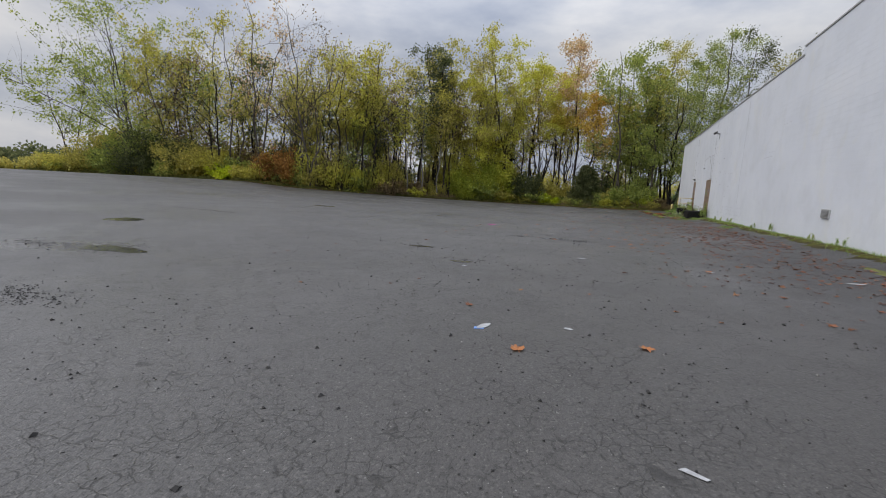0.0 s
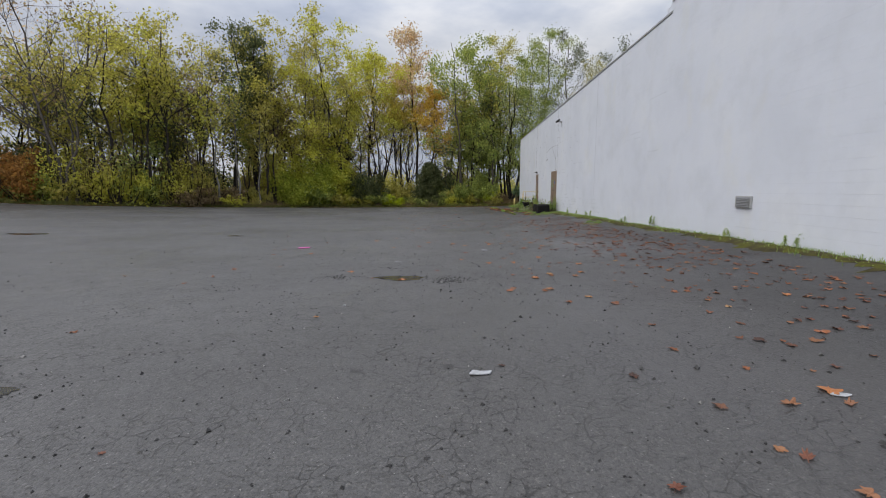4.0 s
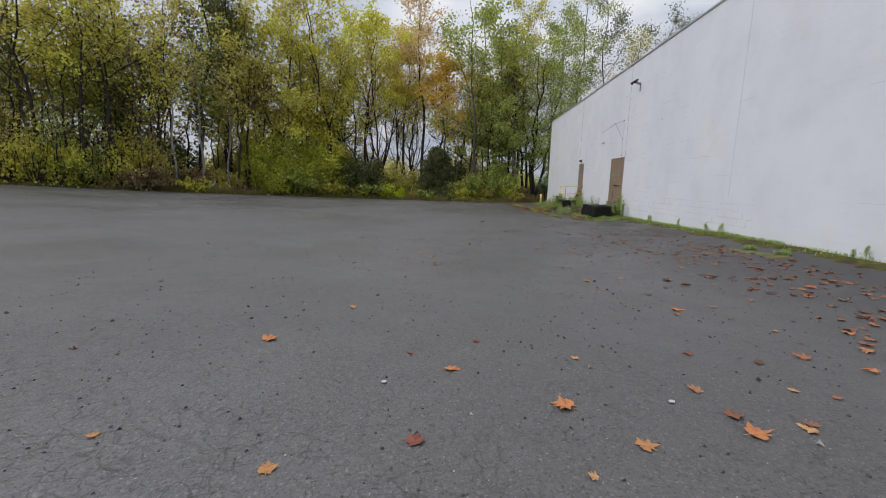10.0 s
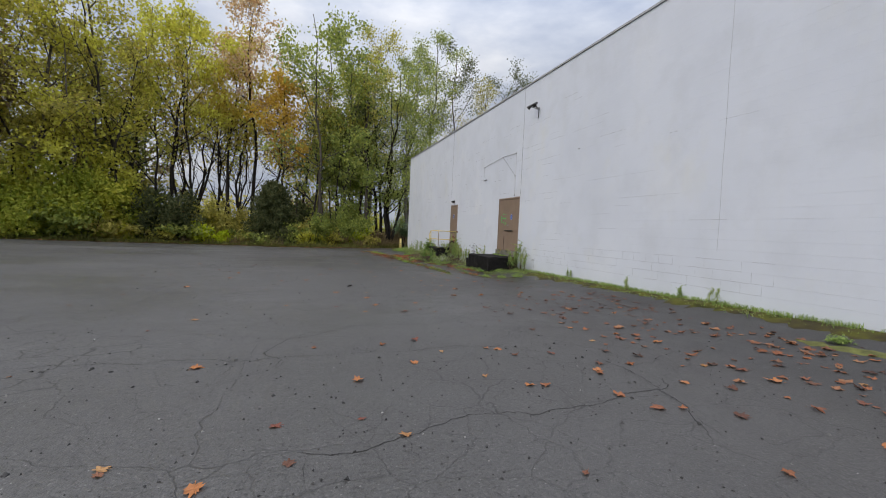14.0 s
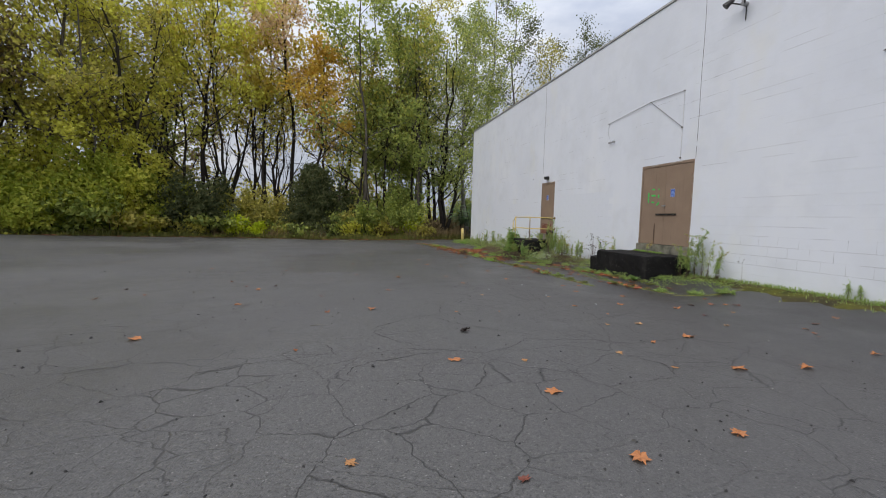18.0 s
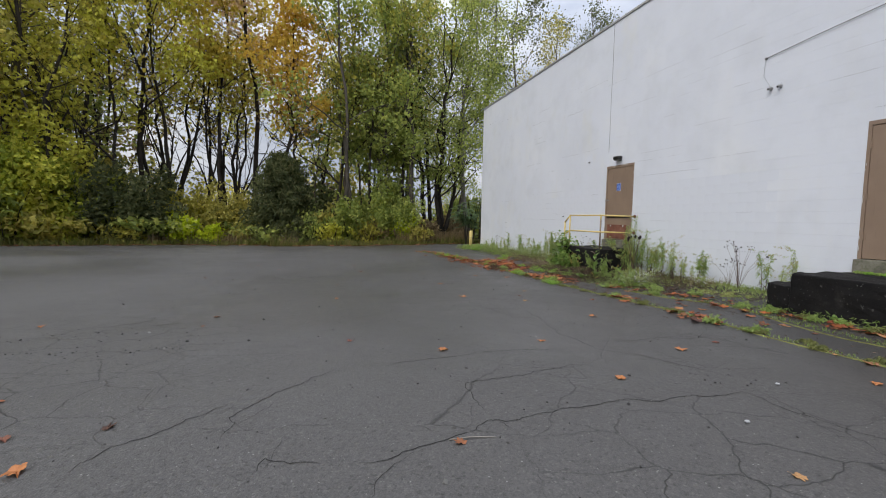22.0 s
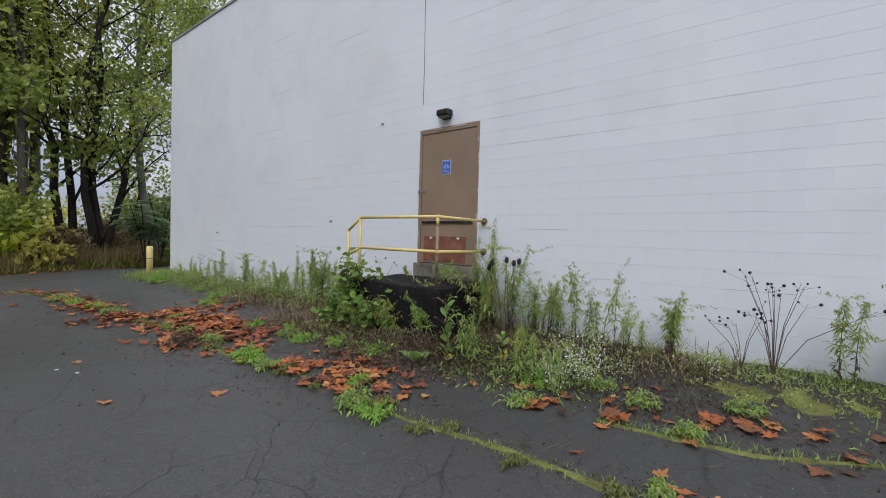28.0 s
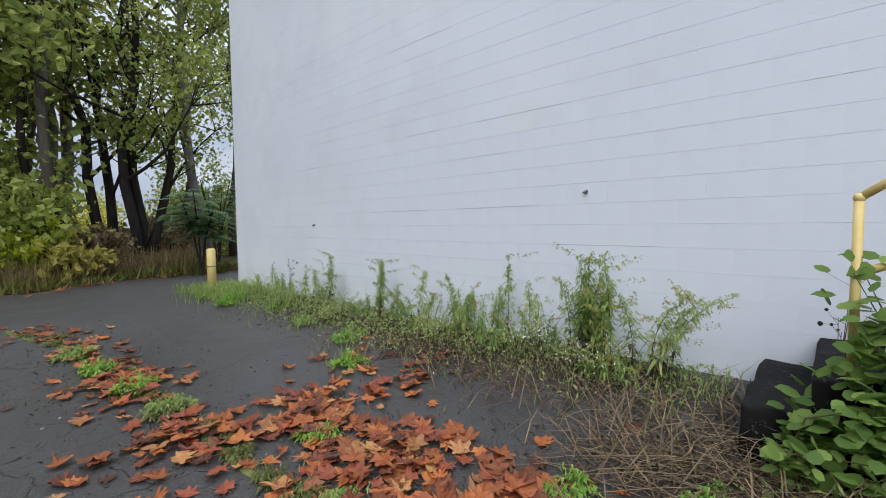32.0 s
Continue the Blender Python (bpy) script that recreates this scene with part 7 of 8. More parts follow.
for _ in range(90):
    x, y, a, ln = 4.35 + rv.normal() * 0.22, 46.75 + rv.normal() * 0.3, 1.9 + rv.normal() * 0.5, rv.uniform(0.25, 0.8)
    z = ground_at(x, y) + rv.uniform(0.01, 0.09)
    dx, dy = math.cos(a) * ln / 2, math.sin(a) * ln / 2
    g.tube([(x - dx, y - dy, z), (x, y, z + 0.02), (x + dx, y + dy, z - 0.005)], [0.003, 0.0028, 0.0015], 4, False)
solid("straw_heap", g, STRAW, "heap of flattened pale dry stalks beside the stoop", "dead plants", kind="stuff")


def leafy(geo, base, tip, n, length, rr, narrow=0.10, droop=0.3, start=0.1):
    """Narrow leaves set round a stem from base to tip."""
    f = rr.uniform(start, 1.0, n)
    c = base[None] + (tip - base)[None] * f[:, None]
    a = rr.uniform(0, 6.28, n)
    d = np.stack([np.cos(a), np.sin(a), rr.uniform(-droop, 0.5, n)], 1)
    d /= np.linalg.norm(d, axis=1)[:, None]
    s = (length * rr.uniform(0.6, 1.25, n) * (1.15 - 0.6 * f))[:, None]
    u = np.cross(d, [0, 0, 1.0])
    u /= np.linalg.norm(u, axis=1)[:, None] + 1e-9
    w = u * s * narrow
    end = c + d * s
    end[:, 2] -= (s * 0.18)[:, 0]
    mid = c + d * s * 0.5 + np.array([0, 0, 0.02])
    geo.polys(np.stack([c, mid + w, end, mid - w], 1))


def goldenrod(x, y, h, seed, stems=3, lean=(0.0, 0.0), flower=True, mat=None, leaf=0.11, dense=70):
    """Arching stems, bare at the foot, with narrow hanging leaves and side sprays near the top."""
    rr = np.random.default_rng(seed)
    z = ground_at(x, y)
    ob = thing("tall_weed", "tall green weed with narrow leaves against the wall", "weed", "tall weeds along the wall", at=(x, y, z))
    fo, fl, dead = Geo(), Geo(), Geo()
    room = WX - x - 0.05
    for i in range(stems):
        hs = h * rr.uniform(0.55, 1.05)
        b = np.array([rr.normal() * 0.08, rr.normal() * 0.10, 0])
        way = np.array([lean[0] + rr.normal() * 0.07, lean[1] + rr.normal() * 0.09])
        q = np.linspace(0, 1, 6)
        bow = rr.uniform(1.6, 2.8)
        p = b[None] + np.stack([way[0] * hs * q ** bow, way[1] * hs * q ** bow, hs * (q - 0.16 * min(1.0, 3 * float(np.hypot(*way))) * q ** 3)], 1)
        p[:, 0] = np.minimum(p[:, 0], room)
        s = Geo()
        s.tube(p, np.linspace(0.0055, 0.0018, 6), 5, False)
        part("stem", s, STEM if i % 2 else DRY_STEM, ob)
        for k in range(1, 5):
            leafy(fo, p[k], p[k + 1], int(dense * (0.10, 0.45, 0.65, 0.62)[k - 1]), leaf * (1.0, 1.05, 0.9, 0.62)[k - 1], rr, narrow=0.085, droop=0.75, start=0.0)
        if h > 0.65:
            leafy(dead, p[0], p[2], int(dense * 0.28), leaf * 0.75, rr, narrow=0.13, droop=2.2, start=0.25)
        for _ in range(5 if flower else 2):
            k = rr.integers(3, 6)
            e = p[k] + np.array([rr.normal() * 0.10, rr.normal() * 0.12, rr.uniform(0.02, 0.13)]) * (0.5 + 0.6 * h)
            e[0] = min(e[0], room)
            leafy(fo, p[k], e, int(dense * 0.14), leaf * 0.55, rr, narrow=0.1, droop=0.5, start=0.1)
            if flower:
                c = p[k][None] + (e - p[k])[None] * rr.uniform(0.4, 1.1, (16, 1)) + rr.normal(size=(16, 3)) * 0.012
                diamonds(fl, c, 0.02, rr)
    part("foliage", fo, mat or WEED, ob, kind="stuff")
    if h > 0.65:
        part("withered_leaves", dead, WITHERED, ob, "shrivelled dark brown leaves", kind="stuff")
    if flower:
        part("flower_plume", fl, GOLD, ob, kind="stuff")
    return ob


TALL = [(5.55, 52.55, 0.95, 2, (0, 0)), (5.55, 51.95, 0.95, 2, (0, 0.02)), (5.5, 50.6, 1.15, 2, (0, 0.0)), (5.5, 49.9, 0.8, 2, (0, -0.1)), (5.45, 49.2, 0.75, 3, (0, 0)), (5.5, 48.6, 0.9, 2, (0, 0)), (5.45, 48.2, 0.7, 2, (0, 0)), (5.45, 47.85, 0.85, 2, (0, 0.08)),
        (5.45, 47.65, 1.15, 6, (-0.03, -0.05)), (5.3, 47.2, 0.95, 4, (-0.1, -0.35)), (5.35, 47.4, 0.9, 4, (-0.08, 0.05)), (5.5, 53.4, 0.6, 2, (0, 0)), (5.5, 54.2, 0.55, 2, (0, 0)), (5.45, 50.2, 0.55, 3, (0, 0)),
        (5.6, 43.95, 1.45, 3, (-0.02, -0.02)), (5.5, 43.75, 1.35, 3, (-0.04, 0)), (5.5, 43.5, 1.3, 3, (0, -0.04)), (5.5, 43.2, 1.0, 2, (0, 0)), (5.45, 42.95, 0.95, 3, (0, -0.1)), (5.4, 42.65, 1.0, 3, (0, -0.06)), (5.35, 42.35, 0.85, 2, (-0.05, -0.1)), (5.4, 42.0, 0.6, 3, (0, 0)),
        (5.45, 41.55, 0.75, 4, (0, 0)), (5.5, 40.15, 0.8, 2, (0, 0)), (5.5, 39.8, 0.85, 3, (0, 0)), (5.55, 36.86, 1.3, 3, (-0.03, -0.12)), (5.5, 36.7, 0.9, 3, (-0.05, -0.03)), (5.6, 36.28, 0.85, 2, (0, -0.05)), (5.6, 36.1, 0.8, 2, (0, -0.08)),
        (5.72, 33.4, 0.45, 2, (0, 0)), (5.72, 28.3, 0.5, 2, (0, 0)), (5.72, 29.3, 0.4, 2, (0, 0)), (5.7, 21.4, 0.42, 3, (0, 0)), (5.7, 17.3, 0.4, 2, (0, 0)), (5.7, 15.0, 0.35, 2, (0, 0)), (5.7, 24.0, 0.3, 2, (0, 0)), (5.7, 30.6, 0.35, 2, (0, 0))]
for i, (x, y, h, st, ln) in enumerate(TALL):
    goldenrod(x, y, h, 900 + i, st, ln, h > 0.7, WEED if i % 3 else WEED_PALE, 0.125 if h > 0.6 else 0.08, 120 if h > 1.1 else 75)

rq = np.random.default_rng(61)
for i in range(6):
    x, y = rq.uniform(5.0, 5.65), rq.uniform(42.0, 44.05)
    goldenrod(x, y, rq.uniform(0.55, 1.05), 1140 + i, 3, (rq.uniform(-0.2, 0.0), rq.uniform(-0.2, 0.2)), i % 3 == 0, [WEED, WEED_PALE][i % 2], 0.12, 46)
for i in range(20):
    y = rq.uniform(47.2, 54.5)
    goldenrod(rq.uniform(5.0, 5.6), y, rq.uniform(0.3, 0.65), 1160 + i, 3, (rq.uniform(-0.2, 0.0), rq.uniform(-0.2, 0.2)), i % 4 == 0, [WEED, WEED_PALE][i % 2], 0.1, 40)

# weeds that cover the front of the tall stoop, and some that arch over its top
for i, (x, y) in enumerate([(5.35, 43.95), (5.15, 44.02), (5.0, 44.0)]):
    goldenrod(x, y, 1.0, 1060 + i, 2, (-0.25, 0.55), True, WEED_PALE, 0.12, 60)
for i, (x, y, h, st, ln) in enumerate([(4.45, 45.2, 0.6, 4, (-0.15, 0)), (4.4, 44.75, 0.65, 4, (-0.25, -0.1)), (4.5, 44.35, 0.75, 4, (-0.2, 0.0)), (4.55, 45.6, 0.75, 3, (-0.1, 0.1)), (4.25, 43.45, 0.8, 3, (0.0, 0)), (4.35, 42.5, 0.5, 4, (0, 0)), (4.75, 43.0, 0.55, 3, (0, 0))]):
    goldenrod(x, y, h, 980 + i, st, ln, i in (0, 1, 5), WEED, 0.11, 60)
for i, (x, y) in enumerate([(5.4, 44.6), (5.5, 44.9), (5.45, 45.25), (5.2, 44.25)]):
    ob = goldenrod(x, y, 0.32, 1010 + i, 2, (-0.2, 0), False, WEED, 0.1, 30)
    ob.location.z = 0.13
ob = goldenrod(5.62, 38.4, 0.28, 1020, 2, (0, 0), True, WEED_PALE, 0.04, 26)
ob.location.z = 0.13


def aster(x, y, r, h, seed):
    rr = np.random.default_rng(seed)
    ob = thing("aster_bush", "straggly bush of small white asters", "weed", "white asters by the wall", at=(x, y, ground_at(x, y)))
    fo, fl = Geo(), Geo()
    for i in range(13):
        a, q = rr.uniform(0, 6.28), rr.uniform(0.3, 1) * r
        t = np.array([q * math.cos(a), q * math.sin(a), h * rr.uniform(0.5, 1)])
        b = np.array([rr.normal() * 0.04, rr.normal() * 0.04, 0])
        s = Geo()
        m = (b + t) / 2 + np.array([0, 0, 0.08])
        s.tube([b, m, t], [0.004, 0.003, 0.0015], 4, False)
        part("stem", s, STEM, ob)
        leafy(fo, b, m, 16, 0.05, rr)
        leafy(fo, m, t, 22, 0.045, rr)
        c = m[None] + (t - m)[None] * rr.uniform(0.1, 1.1, (13, 1)) + rr.normal(size=(13, 3)) * 0.06
        diamonds(fl, c, 0.015, rr, 0, 0.9)
        diamonds(fl, c, 0.013, rr, 0, 0.9)
    part("foliage", fo, WEED_PALE, ob, kind="stuff")
    part("blossom", fl, PETAL, ob, kind="stuff")


for i, (x, y, r, h) in enumerate([(4.4, 42.15, 0.42, 0.42), (4.15, 42.3, 0.36, 0.34), (4.75, 42.3, 0.4, 0.5), (5.15, 41.3, 0.25, 0.28), (5.15, 47.5, 0.35, 0.4), (5.2, 48.3, 0.35, 0.42), (5.25, 49.4, 0.4, 0.45), (5.35, 51.2, 0.4, 0.4)]):
    aster(x, y, r, h, 40 + i)


def seed_plant(x, y, h, spread, n, seed, label="dry brown weed with dark round seed heads"):
    rr = np.random.default_rng(seed)
    ob = thing("seed_head_weed", label, "weed", "dry seed head weeds", at=(x, y, ground_at(x, y)))
    for i in range(n):
        t = np.array([rr.normal() * spread * 0.4, rr.normal() * spread, h * rr.uniform(0.55, 1)])
        t[0] = min(t[0], WX - x - 0.05)
        s = Geo()
        s.tube([np.zeros(3), t * np.array([0.35, 0.35, 0.55]), t], [0.004, 0.003, 0.0016], 4, False)
        part("stem", s, DRY_STEM, ob)
        for _ in range(2):
            e = t + np.array([rr.normal() * 0.05, rr.normal() * 0.08, rr.uniform(-0.05, 0.06)])
            s = Geo()
            s.tube([t * 0.93, e], 0.0012, 3, False)
            q = rr.uniform(0.007, 0.016)
            s.tube([e - [0, 0, q], e - [0, 0, q * 0.5], e, e + [0, 0, q * 0.7], e + [0, 0, q]], [q * 0.3, q * 0.85, q, q * 0.75, q * 0.2], 6)
            part("seed_head", s, SEED, ob)


seed_plant(5.5, 40.75, 0.95, 0.26, 15, 1)
seed_plant(5.55, 41.0, 0.6, 0.3, 5, 2)
seed_plant(5.4, 46.05, 0.95, 0.12, 5, 3, "dry teasel with dark oblong heads")
seed_plant(5.5, 53.2, 0.75, 0.15, 4, 5, "dry teasel with dark oblong heads")
seed_plant(5.6, 35.38, 0.7, 0.02, 1, 6, "single dry stalk against the wall")


def teasel(x, y, heads, seed):
    """Stiff dry stems that each carry one bristly oblong head."""
    rr = np.random.default_rng(seed)
    z0 = ground_at(x, y)
    ob = thing("teasel", "dry teasel with dark brown bristly heads", "weed", at=(x, y, z0))
    for dy, dx, hz in heads:
        t = np.array([dx, dy, hz - z0])
        g = Geo()
        g.tube([(0, 0, 0), t * [0.3, 0.3, 0.5], t], [0.006, 0.005, 0.003], 5, False)
        part("stem", g, DRY_STEM, ob)
        g = Geo()
        q = np.linspace(-1, 1, 7)
        g.tube(np.stack([np.full(7, t[0]), np.full(7, t[1]), t[2] + 0.042 * (q + 0.9)], 1), 0.026 * np.sqrt(np.clip(1.06 - q ** 2, 0.05, 1)), 8)
        c = t + np.array([0, 0, 0.038]) + rr.normal(size=(60, 3)) * [0.017, 0.017, 0.024]
        diamonds(g, c, 0.03, rr, 0, 0.2)
        part("seed_head", g, SEED, ob)


teasel(5.25, 43.5, [(0.27, 0.05, 0.37), (0.20, 0.0, 0.43), (0.01, 0.05, 0.48), (-0.07, 0.1, 0.44), (-0.17, 0.05, 0.47), (0.24, 0.1, 0.46)], 9)


def rosette(x, y, r, h, n, seed, mat, label, lw=0.22, name="low_weed"):
    """A low mat of many small tufts of leaves; broad leaved plants have one crown."""
    rr = np.random.default_rng(seed)
    g = Geo()
    broad = name == "dock_plant"
    k = 2 if broad else int(8 + r * 75)
    for c in range(k):
        a, q = rr.uniform(0, 6.28), r * 0.95 * math.sqrt(rr.uniform(0, 1))
        b = np.array([q * math.cos(a), q * math.sin(a) * 0.8, 0.0]) * (0.2 if broad else 1.0)
        up = b + np.array([rr.normal() * 0.03, rr.normal() * 0.03, h * rr.uniform(0.35, 1) * (1.1 - q / (r * 1.4))])
        leafy(g, b, up, 11 if broad else 14, r * 0.85 if broad else 0.04 + 0.24 * r, rr, lw * 0.8, 0.05, 0.0)
    ob = thing(name, label, "weed", "low weeds in the seams", at=(x, y, ground_at(x, y)))
    part("leaf_tuft", g, mat, ob, kind="stuff")
    return ob


LOW = [(3.02, 46.68, 0.17), (3.82, 45.72, 0.17), (3.95, 45.19, 0.18), (3.86, 46.19, 0.17), (3.83, 47.05, 0.13), (2.96, 47.88, 0.12), (2.95, 47.31, 0.14), (2.99, 45.64, 0.17), (2.9, 45.4, 0.14), (2.86, 45.05, 0.16), (4.14, 46.49, 0.15), (4.1, 45.33, 0.15), (4.16, 44.91, 0.16), (3.93, 44.51, 0.18)]
LOW += [(3.14, 43.85, 0.13), (2.8, 43.5, 0.2), (2.75, 43.2, 0.14), (3.3, 48.6, 0.14), (2.75, 49.9, 0.18), (2.65, 50.6, 0.2), (2.55, 51.5, 0.2), (2.5, 52.4, 0.22), (4.3, 49.7, 0.2), (3.84, 41.21, 0.15), (4.3, 41.6, 0.16), (4.3, 42.5, 0.2), (4.5, 42.0, 0.16), (3.7, 42.4, 0.14)]
LOW += [(2.98, 41.2, 0.12), (2.95, 39.0, 0.14), (3.0, 38.4, 0.12), (4.35, 38.6, 0.12), (4.35, 37.9, 0.1), (4.4, 37.4, 0.14), (4.4, 39.3, 0.14), (5.0, 36.95, 0.14), (4.6, 40.9, 0.16), (3.65, 36.9, 0.1), (3.9, 35.7, 0.14), (4.3, 35.2, 0.16), (4.8, 35.0, 0.18), (5.1, 52.8, 0.2), (4.9, 51.6, 0.2), (4.8, 50.4, 0.22), (4.9, 54.2, 0.3), (4.9, 55.2, 0.3), (5.0, 24.9, 0.18), (4.9, 25.8, 0.16)]
for s_y in np.arange(37.0, 55.0, 0.42):
    s_x = float(np.interp(s_y, [36, 40, 41.3, 44.5, 47.5, 50, 53, 55], [2.9, 3.03, 2.86, 2.95, 2.95, 2.75, 2.5, 2.0]))
    LOW.append((round(s_x + rq.normal() * 0.06, 2), round(float(s_y + rq.normal() * 0.15), 2), round(float(rq.uniform(0.05, 0.11)), 2)))
for y_s in (36.6, 37.0, 37.5, 37.9, 38.3, 38.8, 39.3, 39.7):
    LOW.append((round(float(4.42 + rq.normal() * 0.05), 2), y_s, round(float(rq.uniform(0.07, 0.15)), 2)))
for i, (x, y, r) in enumerate(LOW):
    rosette(x, y, r, r * (1.0 if r > 0.11 else 0.7), 60, 700 + i, GRASS_BRIGHT if r > 0.12 and y > 42.4 and i % 3 else WEED_SEAM if r < 0.12 else WEED, "low bright green weed in the asphalt seam" if y > 42.4 else "low green weed in the asphalt seam", 0.15)
DOCK_GREEN = foliage("dock_leaves", (0.080, 0.150, 0.040), (0.140, 0.240, 0.065), (0.230, 0.340, 0.105), 0.4)
DOCK_GOLD = foliage("yellowed_dock_leaves", (0.40, 0.34, 0.05), (0.50, 0.44, 0.08), (0.36, 0.34, 0.06), 0.3)


def broad_leaf(geo, base, head, rise, length, width, rr, droop=0.9):
    """One long arching leaf with a wavy rim: two rows of faces beside a sunken midrib."""
    k = 8
    q = np.linspace(0, 1, k)
    out = np.array([math.cos(head), math.sin(head), 0.0])
    side = np.array([-math.sin(head), math.cos(head), 0.0])
    mid = base + np.outer(q * length * math.cos(rise), out)
    mid[:, 2] += length * (math.sin(rise) * q - droop * 0.5 * q ** 2.2)
    w = width * np.sin(np.pi * np.clip(q * 0.86 + 0.10, 0, 1)) ** 0.8 * np.where(q < 0.15, 0.3, 1.0)
    lift = 0.22 * w + width * 0.14 * np.sin(q * 15 + rr.uniform(0, 6))
    mid[:, 2] = np.maximum(mid[:, 2], 0.02)
    l_, r_ = mid + np.outer(w, side), mid - np.outer(w, side)
    l_[:, 2] += lift
    r_[:, 2] += lift[::-1]
    geo.add(np.concatenate([l_, mid, r_]), [(i, i + 1, k + i + 1, k + i) for i in range(k - 1)] + [(k + i, k + i + 1, 2 * k + i + 1, 2 * k + i) for i in range(k - 1)])


def dock(x, y, n, length, width, seed, label, stalk=0.0, gold=0):
    """A plant of broad leaves from the root, some set up a stalk, each leaf a part."""
    rr = np.random.default_rng(seed)
    ob = thing("dock_plant", label, "weed", "broad leaved docks", at=(x, y, ground_at(x, y)))
    if stalk:
        g = Geo()
        g.tube([(0, 0, 0), (0.02, -0.01, stalk * 0.5), (0.0, 0.02, stalk)], [0.008, 0.006, 0.003], 6)
        part("stem", g, STEM, ob)
    for i in range(n):
        up = stalk * (i / n) if stalk else 0.0
        ln = length * rr.uniform(0.65, 1.1) * (1 - 0.45 * i / n if stalk else 1)
        g = Geo()
        broad_leaf(g, np.array([0.0, 0.0, up + 0.01]), i * 2.4 + rr.uniform(-0.4, 0.4), rr.uniform(0.75, 1.3), ln, ln * width * rr.uniform(0.8, 1.15), rr, rr.uniform(0.3, 1.0))
        part("leaf", g, DOCK_GOLD if i < gold else WITHERED if stalk and i % 5 == 4 else DOCK_GREEN, ob, "yellowed leaf" if i < gold else "", smooth=True)


for i, (x, y, n, ln, w, st, gd) in enumerate([(4.42, 44.62, 9, 0.36, 0.20, 0, 0), (4.2, 43.62, 16, 0.34, 0.22, 0.75, 2), (3.98, 43.85, 8, 0.30, 0.24, 0, 0), (4.05, 44.4, 7, 0.28, 0.18, 0, 1), (4.55, 43.1, 9, 0.26, 0.2, 0.35, 1), (4.45, 38.4, 7, 0.16, 0.2, 0, 0), (4.4, 37.2, 8, 0.22, 0.25, 0, 0), (4.75, 42.85, 7, 0.22, 0.25, 0.2, 0)]):
    dock(x, y, n, ln, w, 800 + i, "tall dock with broad and withered leaves" if st > 0.5 else "dock plant with broad green wavy leaves", st, gd)

# dark mats of dead plants where the weeds have rotted down
def mat_of(name, label, spots, size, mat, seed):
    r3 = np.random.default_rng(seed)
    go = Geo()
    for cx, cy, sx, sy, hh, cnt in spots:
        fx, fy = cx + r3.normal(size=cnt) * sx, cy + r3.normal(size=cnt) * sy
        fx = np.minimum(fx, WX - 0.04)
        fall = np.exp(-((fx - cx) / (1.6 * sx)) ** 2 - ((fy - cy) / (1.6 * sy)) ** 2)
        fz = land(fx, fy) + r3.uniform(0, 1, cnt) ** 1.5 * hh * fall + 0.008
        diamonds(go, np.stack([fx, fy, fz], 1), size, r3, -0.2, 0.22)
    solid(name, go, mat, label, "weeds" if mat is WEED else "dead plants", kind="stuff")


mat_of("dead_weed_mat", "dark rotting mat of dead weeds before the stoop", [(4.25, 44.2, 0.26, 0.6, 0.30, 5200), (4.3, 45.4, 0.24, 0.6, 0.22, 4200), (4.35, 46.5, 0.26, 0.45, 0.12, 1800), (4.75, 43.2, 0.34, 0.45, 0.25, 3600), (3.65, 44.2, 0.25, 0.45, 0.05, 1500), (2.70, 46.70, 0.13, 0.12, 0.20, 900), (5.2, 42.4, 0.3, 0.7, 0.16, 2400), (4.4, 41.6, 0.3, 0.5, 0.05, 900), (5.2, 48.5, 0.3, 1.2, 0.16, 2600), (5.3, 51.5, 0.3, 1.6, 0.2, 2600)], 0.055, WITHERED, 51)
mat_of("fresh_undergrowth", "fresh green shoots coming up through dead weeds", [(4.45, 43.4, 0.3, 0.35, 0.30, 700), (4.35, 42.6, 0.3, 0.35, 0.26, 800), (5.0, 42.9, 0.3, 0.5, 0.25, 600), (4.2, 44.9, 0.25, 0.4, 0.20, 420), (4.25, 45.8, 0.25, 0.35, 0.25, 500), (4.5, 38.2, 0.08, 0.9, 0.14, 420), (4.9, 36.7, 0.25, 0.3, 0.12, 300)], 0.075, WEED, 53)
mat_of("leaf_crumbs", "brown crumbs of old leaves along the seams", [(3.3, 47.3, 0.5, 1.0, 0.01, 1400), (3.0, 44.3, 0.3, 0.9, 0.01, 900), (4.3, 39.2, 0.35, 1.3, 0.012, 1300), (3.0, 40.0, 0.12, 1.3, 0.012, 700), (3.9, 36.6, 0.3, 0.9, 0.01, 500), (2.6, 51.0, 0.4, 1.6, 0.01, 1000)], 0.04, WITHERED, 52)

for i in range(9):
    ob = rosette(5.66, 37.9 + i * 0.12, 0.07, 0.05, 20, 870 + i, GRASS_BRIGHT if i % 2 else WEED, "small weed on the stoop by the threshold", 0.15)
    ob.location.z = 0.135


BRAMBLE = foliage("bramble_leaves", (0.065, 0.125, 0.030), (0.120, 0.210, 0.048), (0.230, 0.330, 0.085), 0.45)


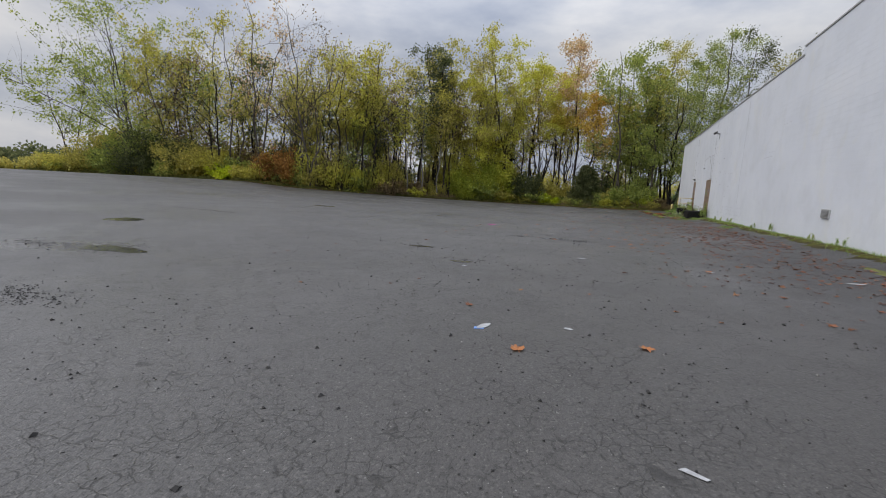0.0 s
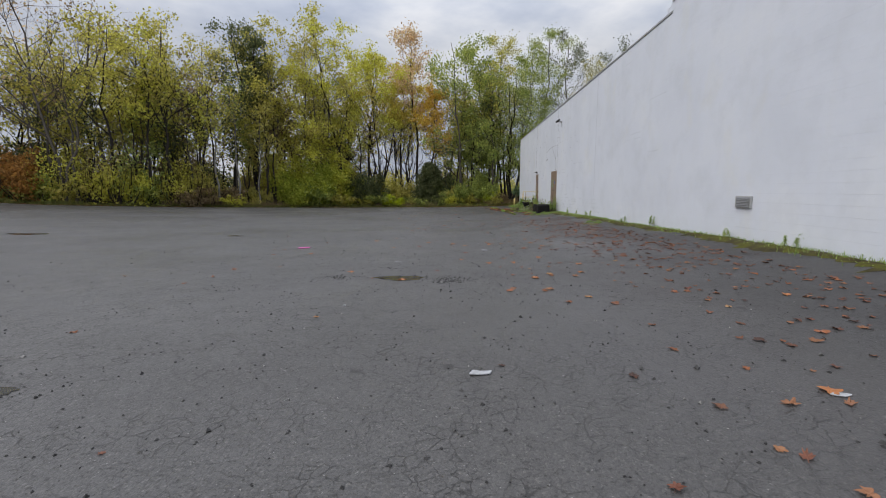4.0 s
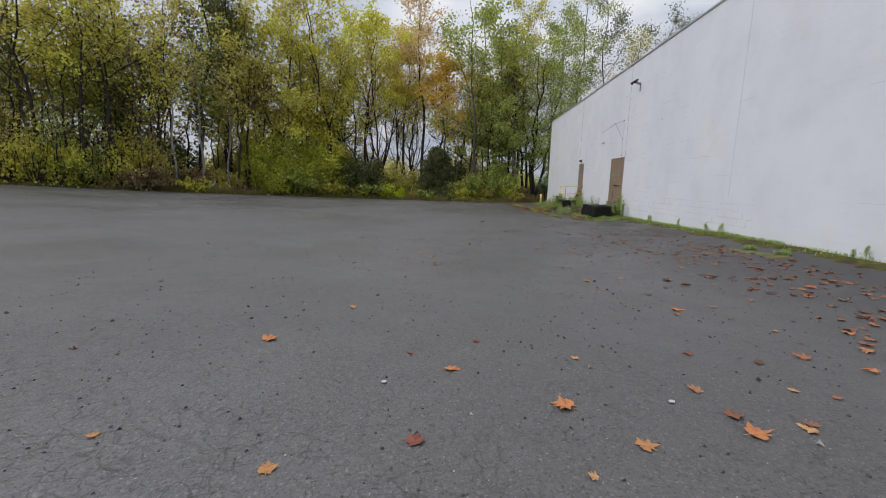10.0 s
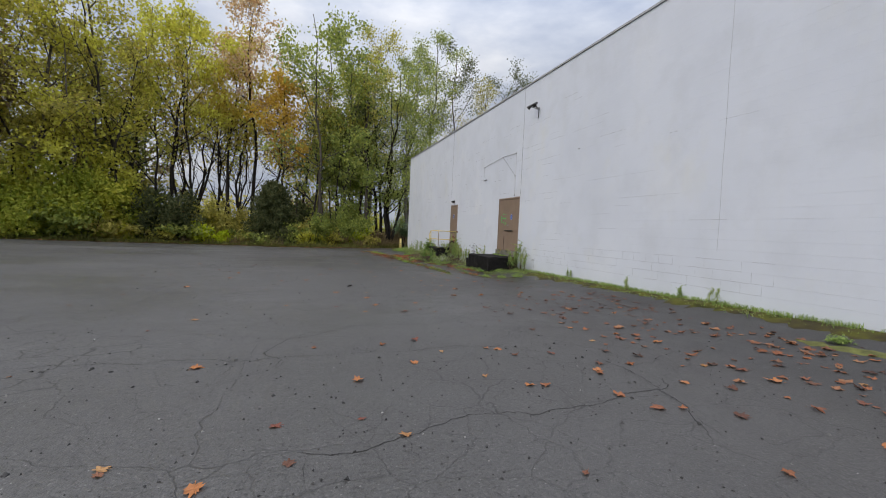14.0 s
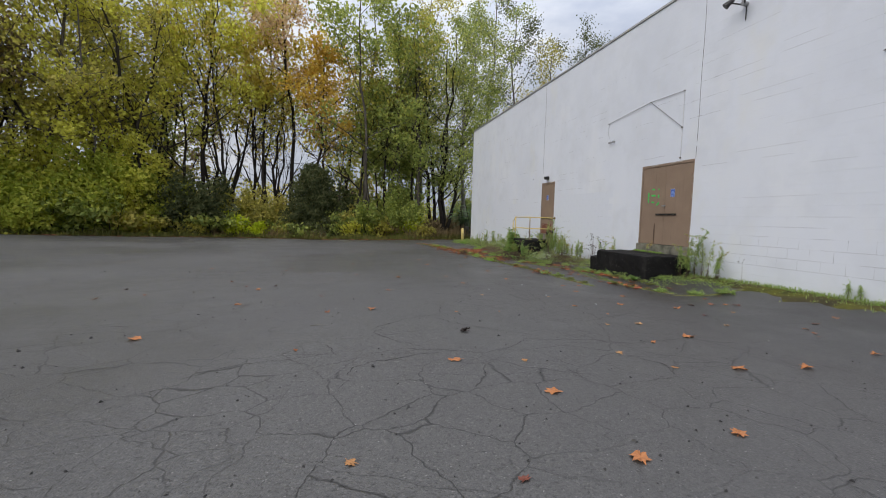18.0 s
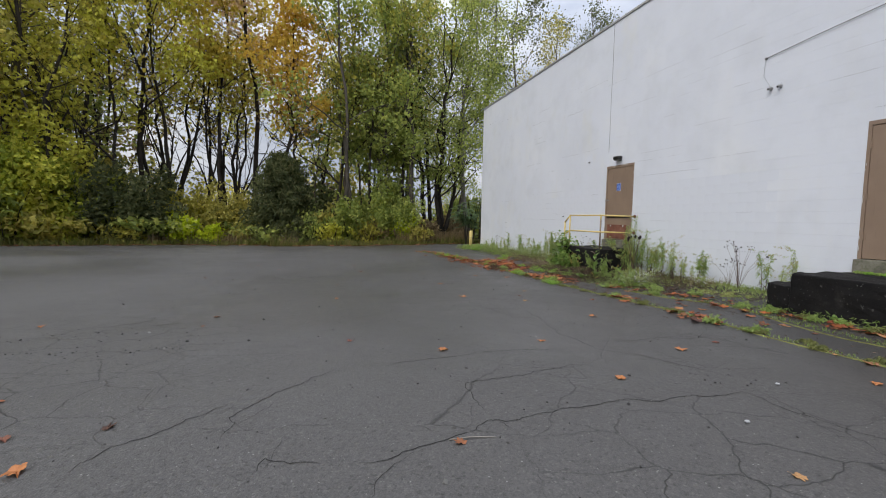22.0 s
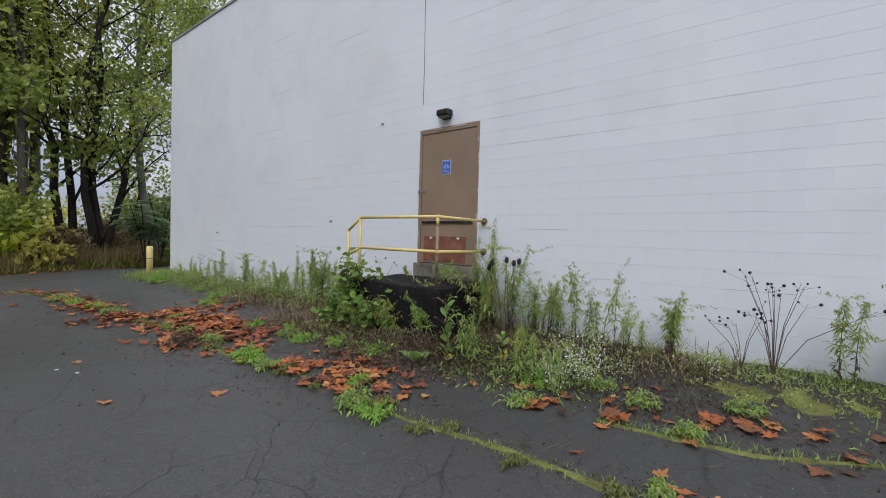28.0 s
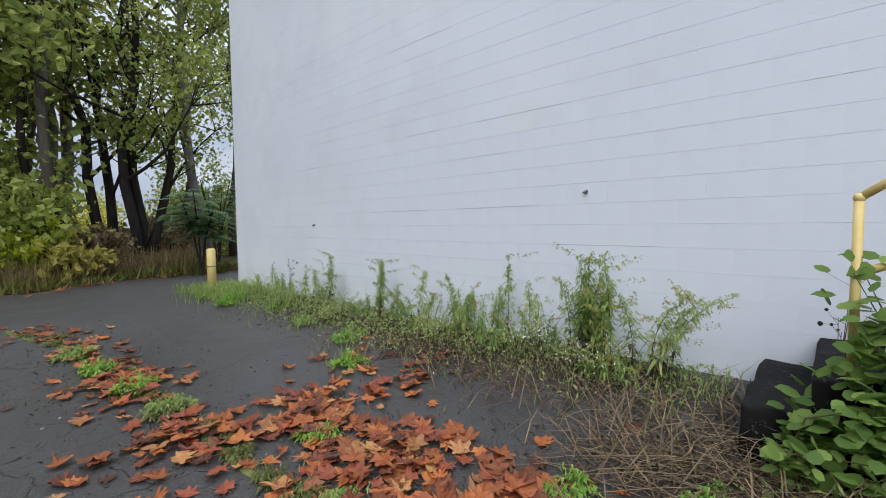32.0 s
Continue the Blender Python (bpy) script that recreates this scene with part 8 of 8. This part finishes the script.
def bramble(x, y, z, h, n, seed):
    """A young shrub with broad rounded leaves."""
    rr = np.random.default_rng(seed)
    ob = thing("broadleaf_shrub", "young shrub with broad green leaves over the stoop edge", "shrub", at=(x, y, z))
    fo = Geo()
    for i in range(n):
        t = np.array([rr.uniform(-0.22, 0.25), rr.uniform(-0.5, 0.25), h * rr.uniform(0.4, 1)])
        s = Geo()
        s.tube([np.zeros(3), t * [0.4, 0.4, 0.75], t], [0.006, 0.005, 0.002], 5, False)
        part("stem", s, STEM, ob)
        c = t[None] * rr.uniform(0.3, 1.05, (30, 1)) + rr.normal(size=(30, 3)) * 0.07
        d = rr.normal(size=(30, 3)) * [1, 1, 0.5]
        d /= np.linalg.norm(d, axis=1)[:, None]
        u = np.cross(d, rr.normal(size=(30, 3)) * 0.5 + [0, 0, 1])
        u /= np.linalg.norm(u, axis=1)[:, None]
        sz = rr.uniform(0.06, 0.12, (30, 1))
        d, u, dip = d * sz, u * sz * 0.44, np.array([0, 0, -1]) * sz * 0.12
        fo.polys(np.stack([c, c + d * 0.2 + u * 0.8, c + d * 0.5 + u, c + d * 0.8 + u * 0.6, c + d + dip, c + d * 0.8 - u * 0.6, c + d * 0.5 - u, c + d * 0.2 - u * 0.8], 1))
    part("foliage", fo, BRAMBLE, ob, kind="stuff")


bramble(4.62, 45.8, ground_at(4.62, 45.8), 1.15, 20, 1)
bramble(4.4, 45.35, ground_at(4.4, 45.35), 0.6, 7, 2)
bramble(4.6, 46.3, ground_at(4.6, 46.3), 0.6, 8, 3)

# ---- the concrete blocks of the wall, nearest ones one by one ----


def block_geo(g, y0, y1, z0, z1):
    a, b, c = 0.0003, 0.0010, 0.0001
    v = [(WX + 0.0035, y0, z0 + a), (WX + 0.0035, y1, z0 + a), (WX + 0.0035, y1, z1 - a), (WX + 0.0035, y0, z1 - a),
         (WX, y0 + c, z0 + b), (WX, y1 - c, z0 + b), (WX, y1 - c, z1 - b), (WX, y0 + c, z1 - b)]
    g.add(v, [(4, 7, 6, 5), (0, 4, 5, 1), (1, 5, 6, 2), (2, 6, 7, 3), (3, 7, 4, 0)])


rest, singles, shared = Geo(), 0, {}
for row in range(-16, 24):
    z0 = 2.56 + row * COURSE
    k0 = int((-20 - 37.125) / BLOCK)
    for k in range(k0, int((CORNER_Y - 37.125) / BLOCK) + 2):
        y0 = 37.125 + (k + (0.5 if row % 2 else 0)) * BLOCK
        y1 = min(y0 + BLOCK, CORNER_Y)
        ztop = min(z0 + COURSE, (ROOF_Z if y0 > STEP_Y else ROOF_Z2) - 0.012)
        if y1 - y0 < 0.05 or ztop - z0 < 0.03 or z0 < -1.1:
            continue
        for r in minus_openings(y0, y1, z0, ztop):
            if r[1] - r[0] < 0.04 or r[3] - r[2] < 0.03:
                continue
            full = r[1] - r[0] > BLOCK - 1e-3 and r[3] - r[2] > COURSE - 1e-3
            if full and singles < 300 and 40.2 < y0 < 51.0 and -0.7 < z0 < 2.2:
                if "b" not in shared:
                    gb = Geo()
                    block_geo(gb, 0, BLOCK, 0, COURSE)
                    gb.v = [v - np.array([WX, 0, 0]) for v in gb.v]
                    shared["b"] = gb.mesh("block", WALL_PAINT)
                ob = new("block", shared["b"])
                ob.location = (WX, r[0], r[2])
                ob.parent = wall_west
                singles += 1
            else:
                block_geo(rest, *r)
part("blockwork", rest, WALL_PAINT, wall_west, kind="stuff")
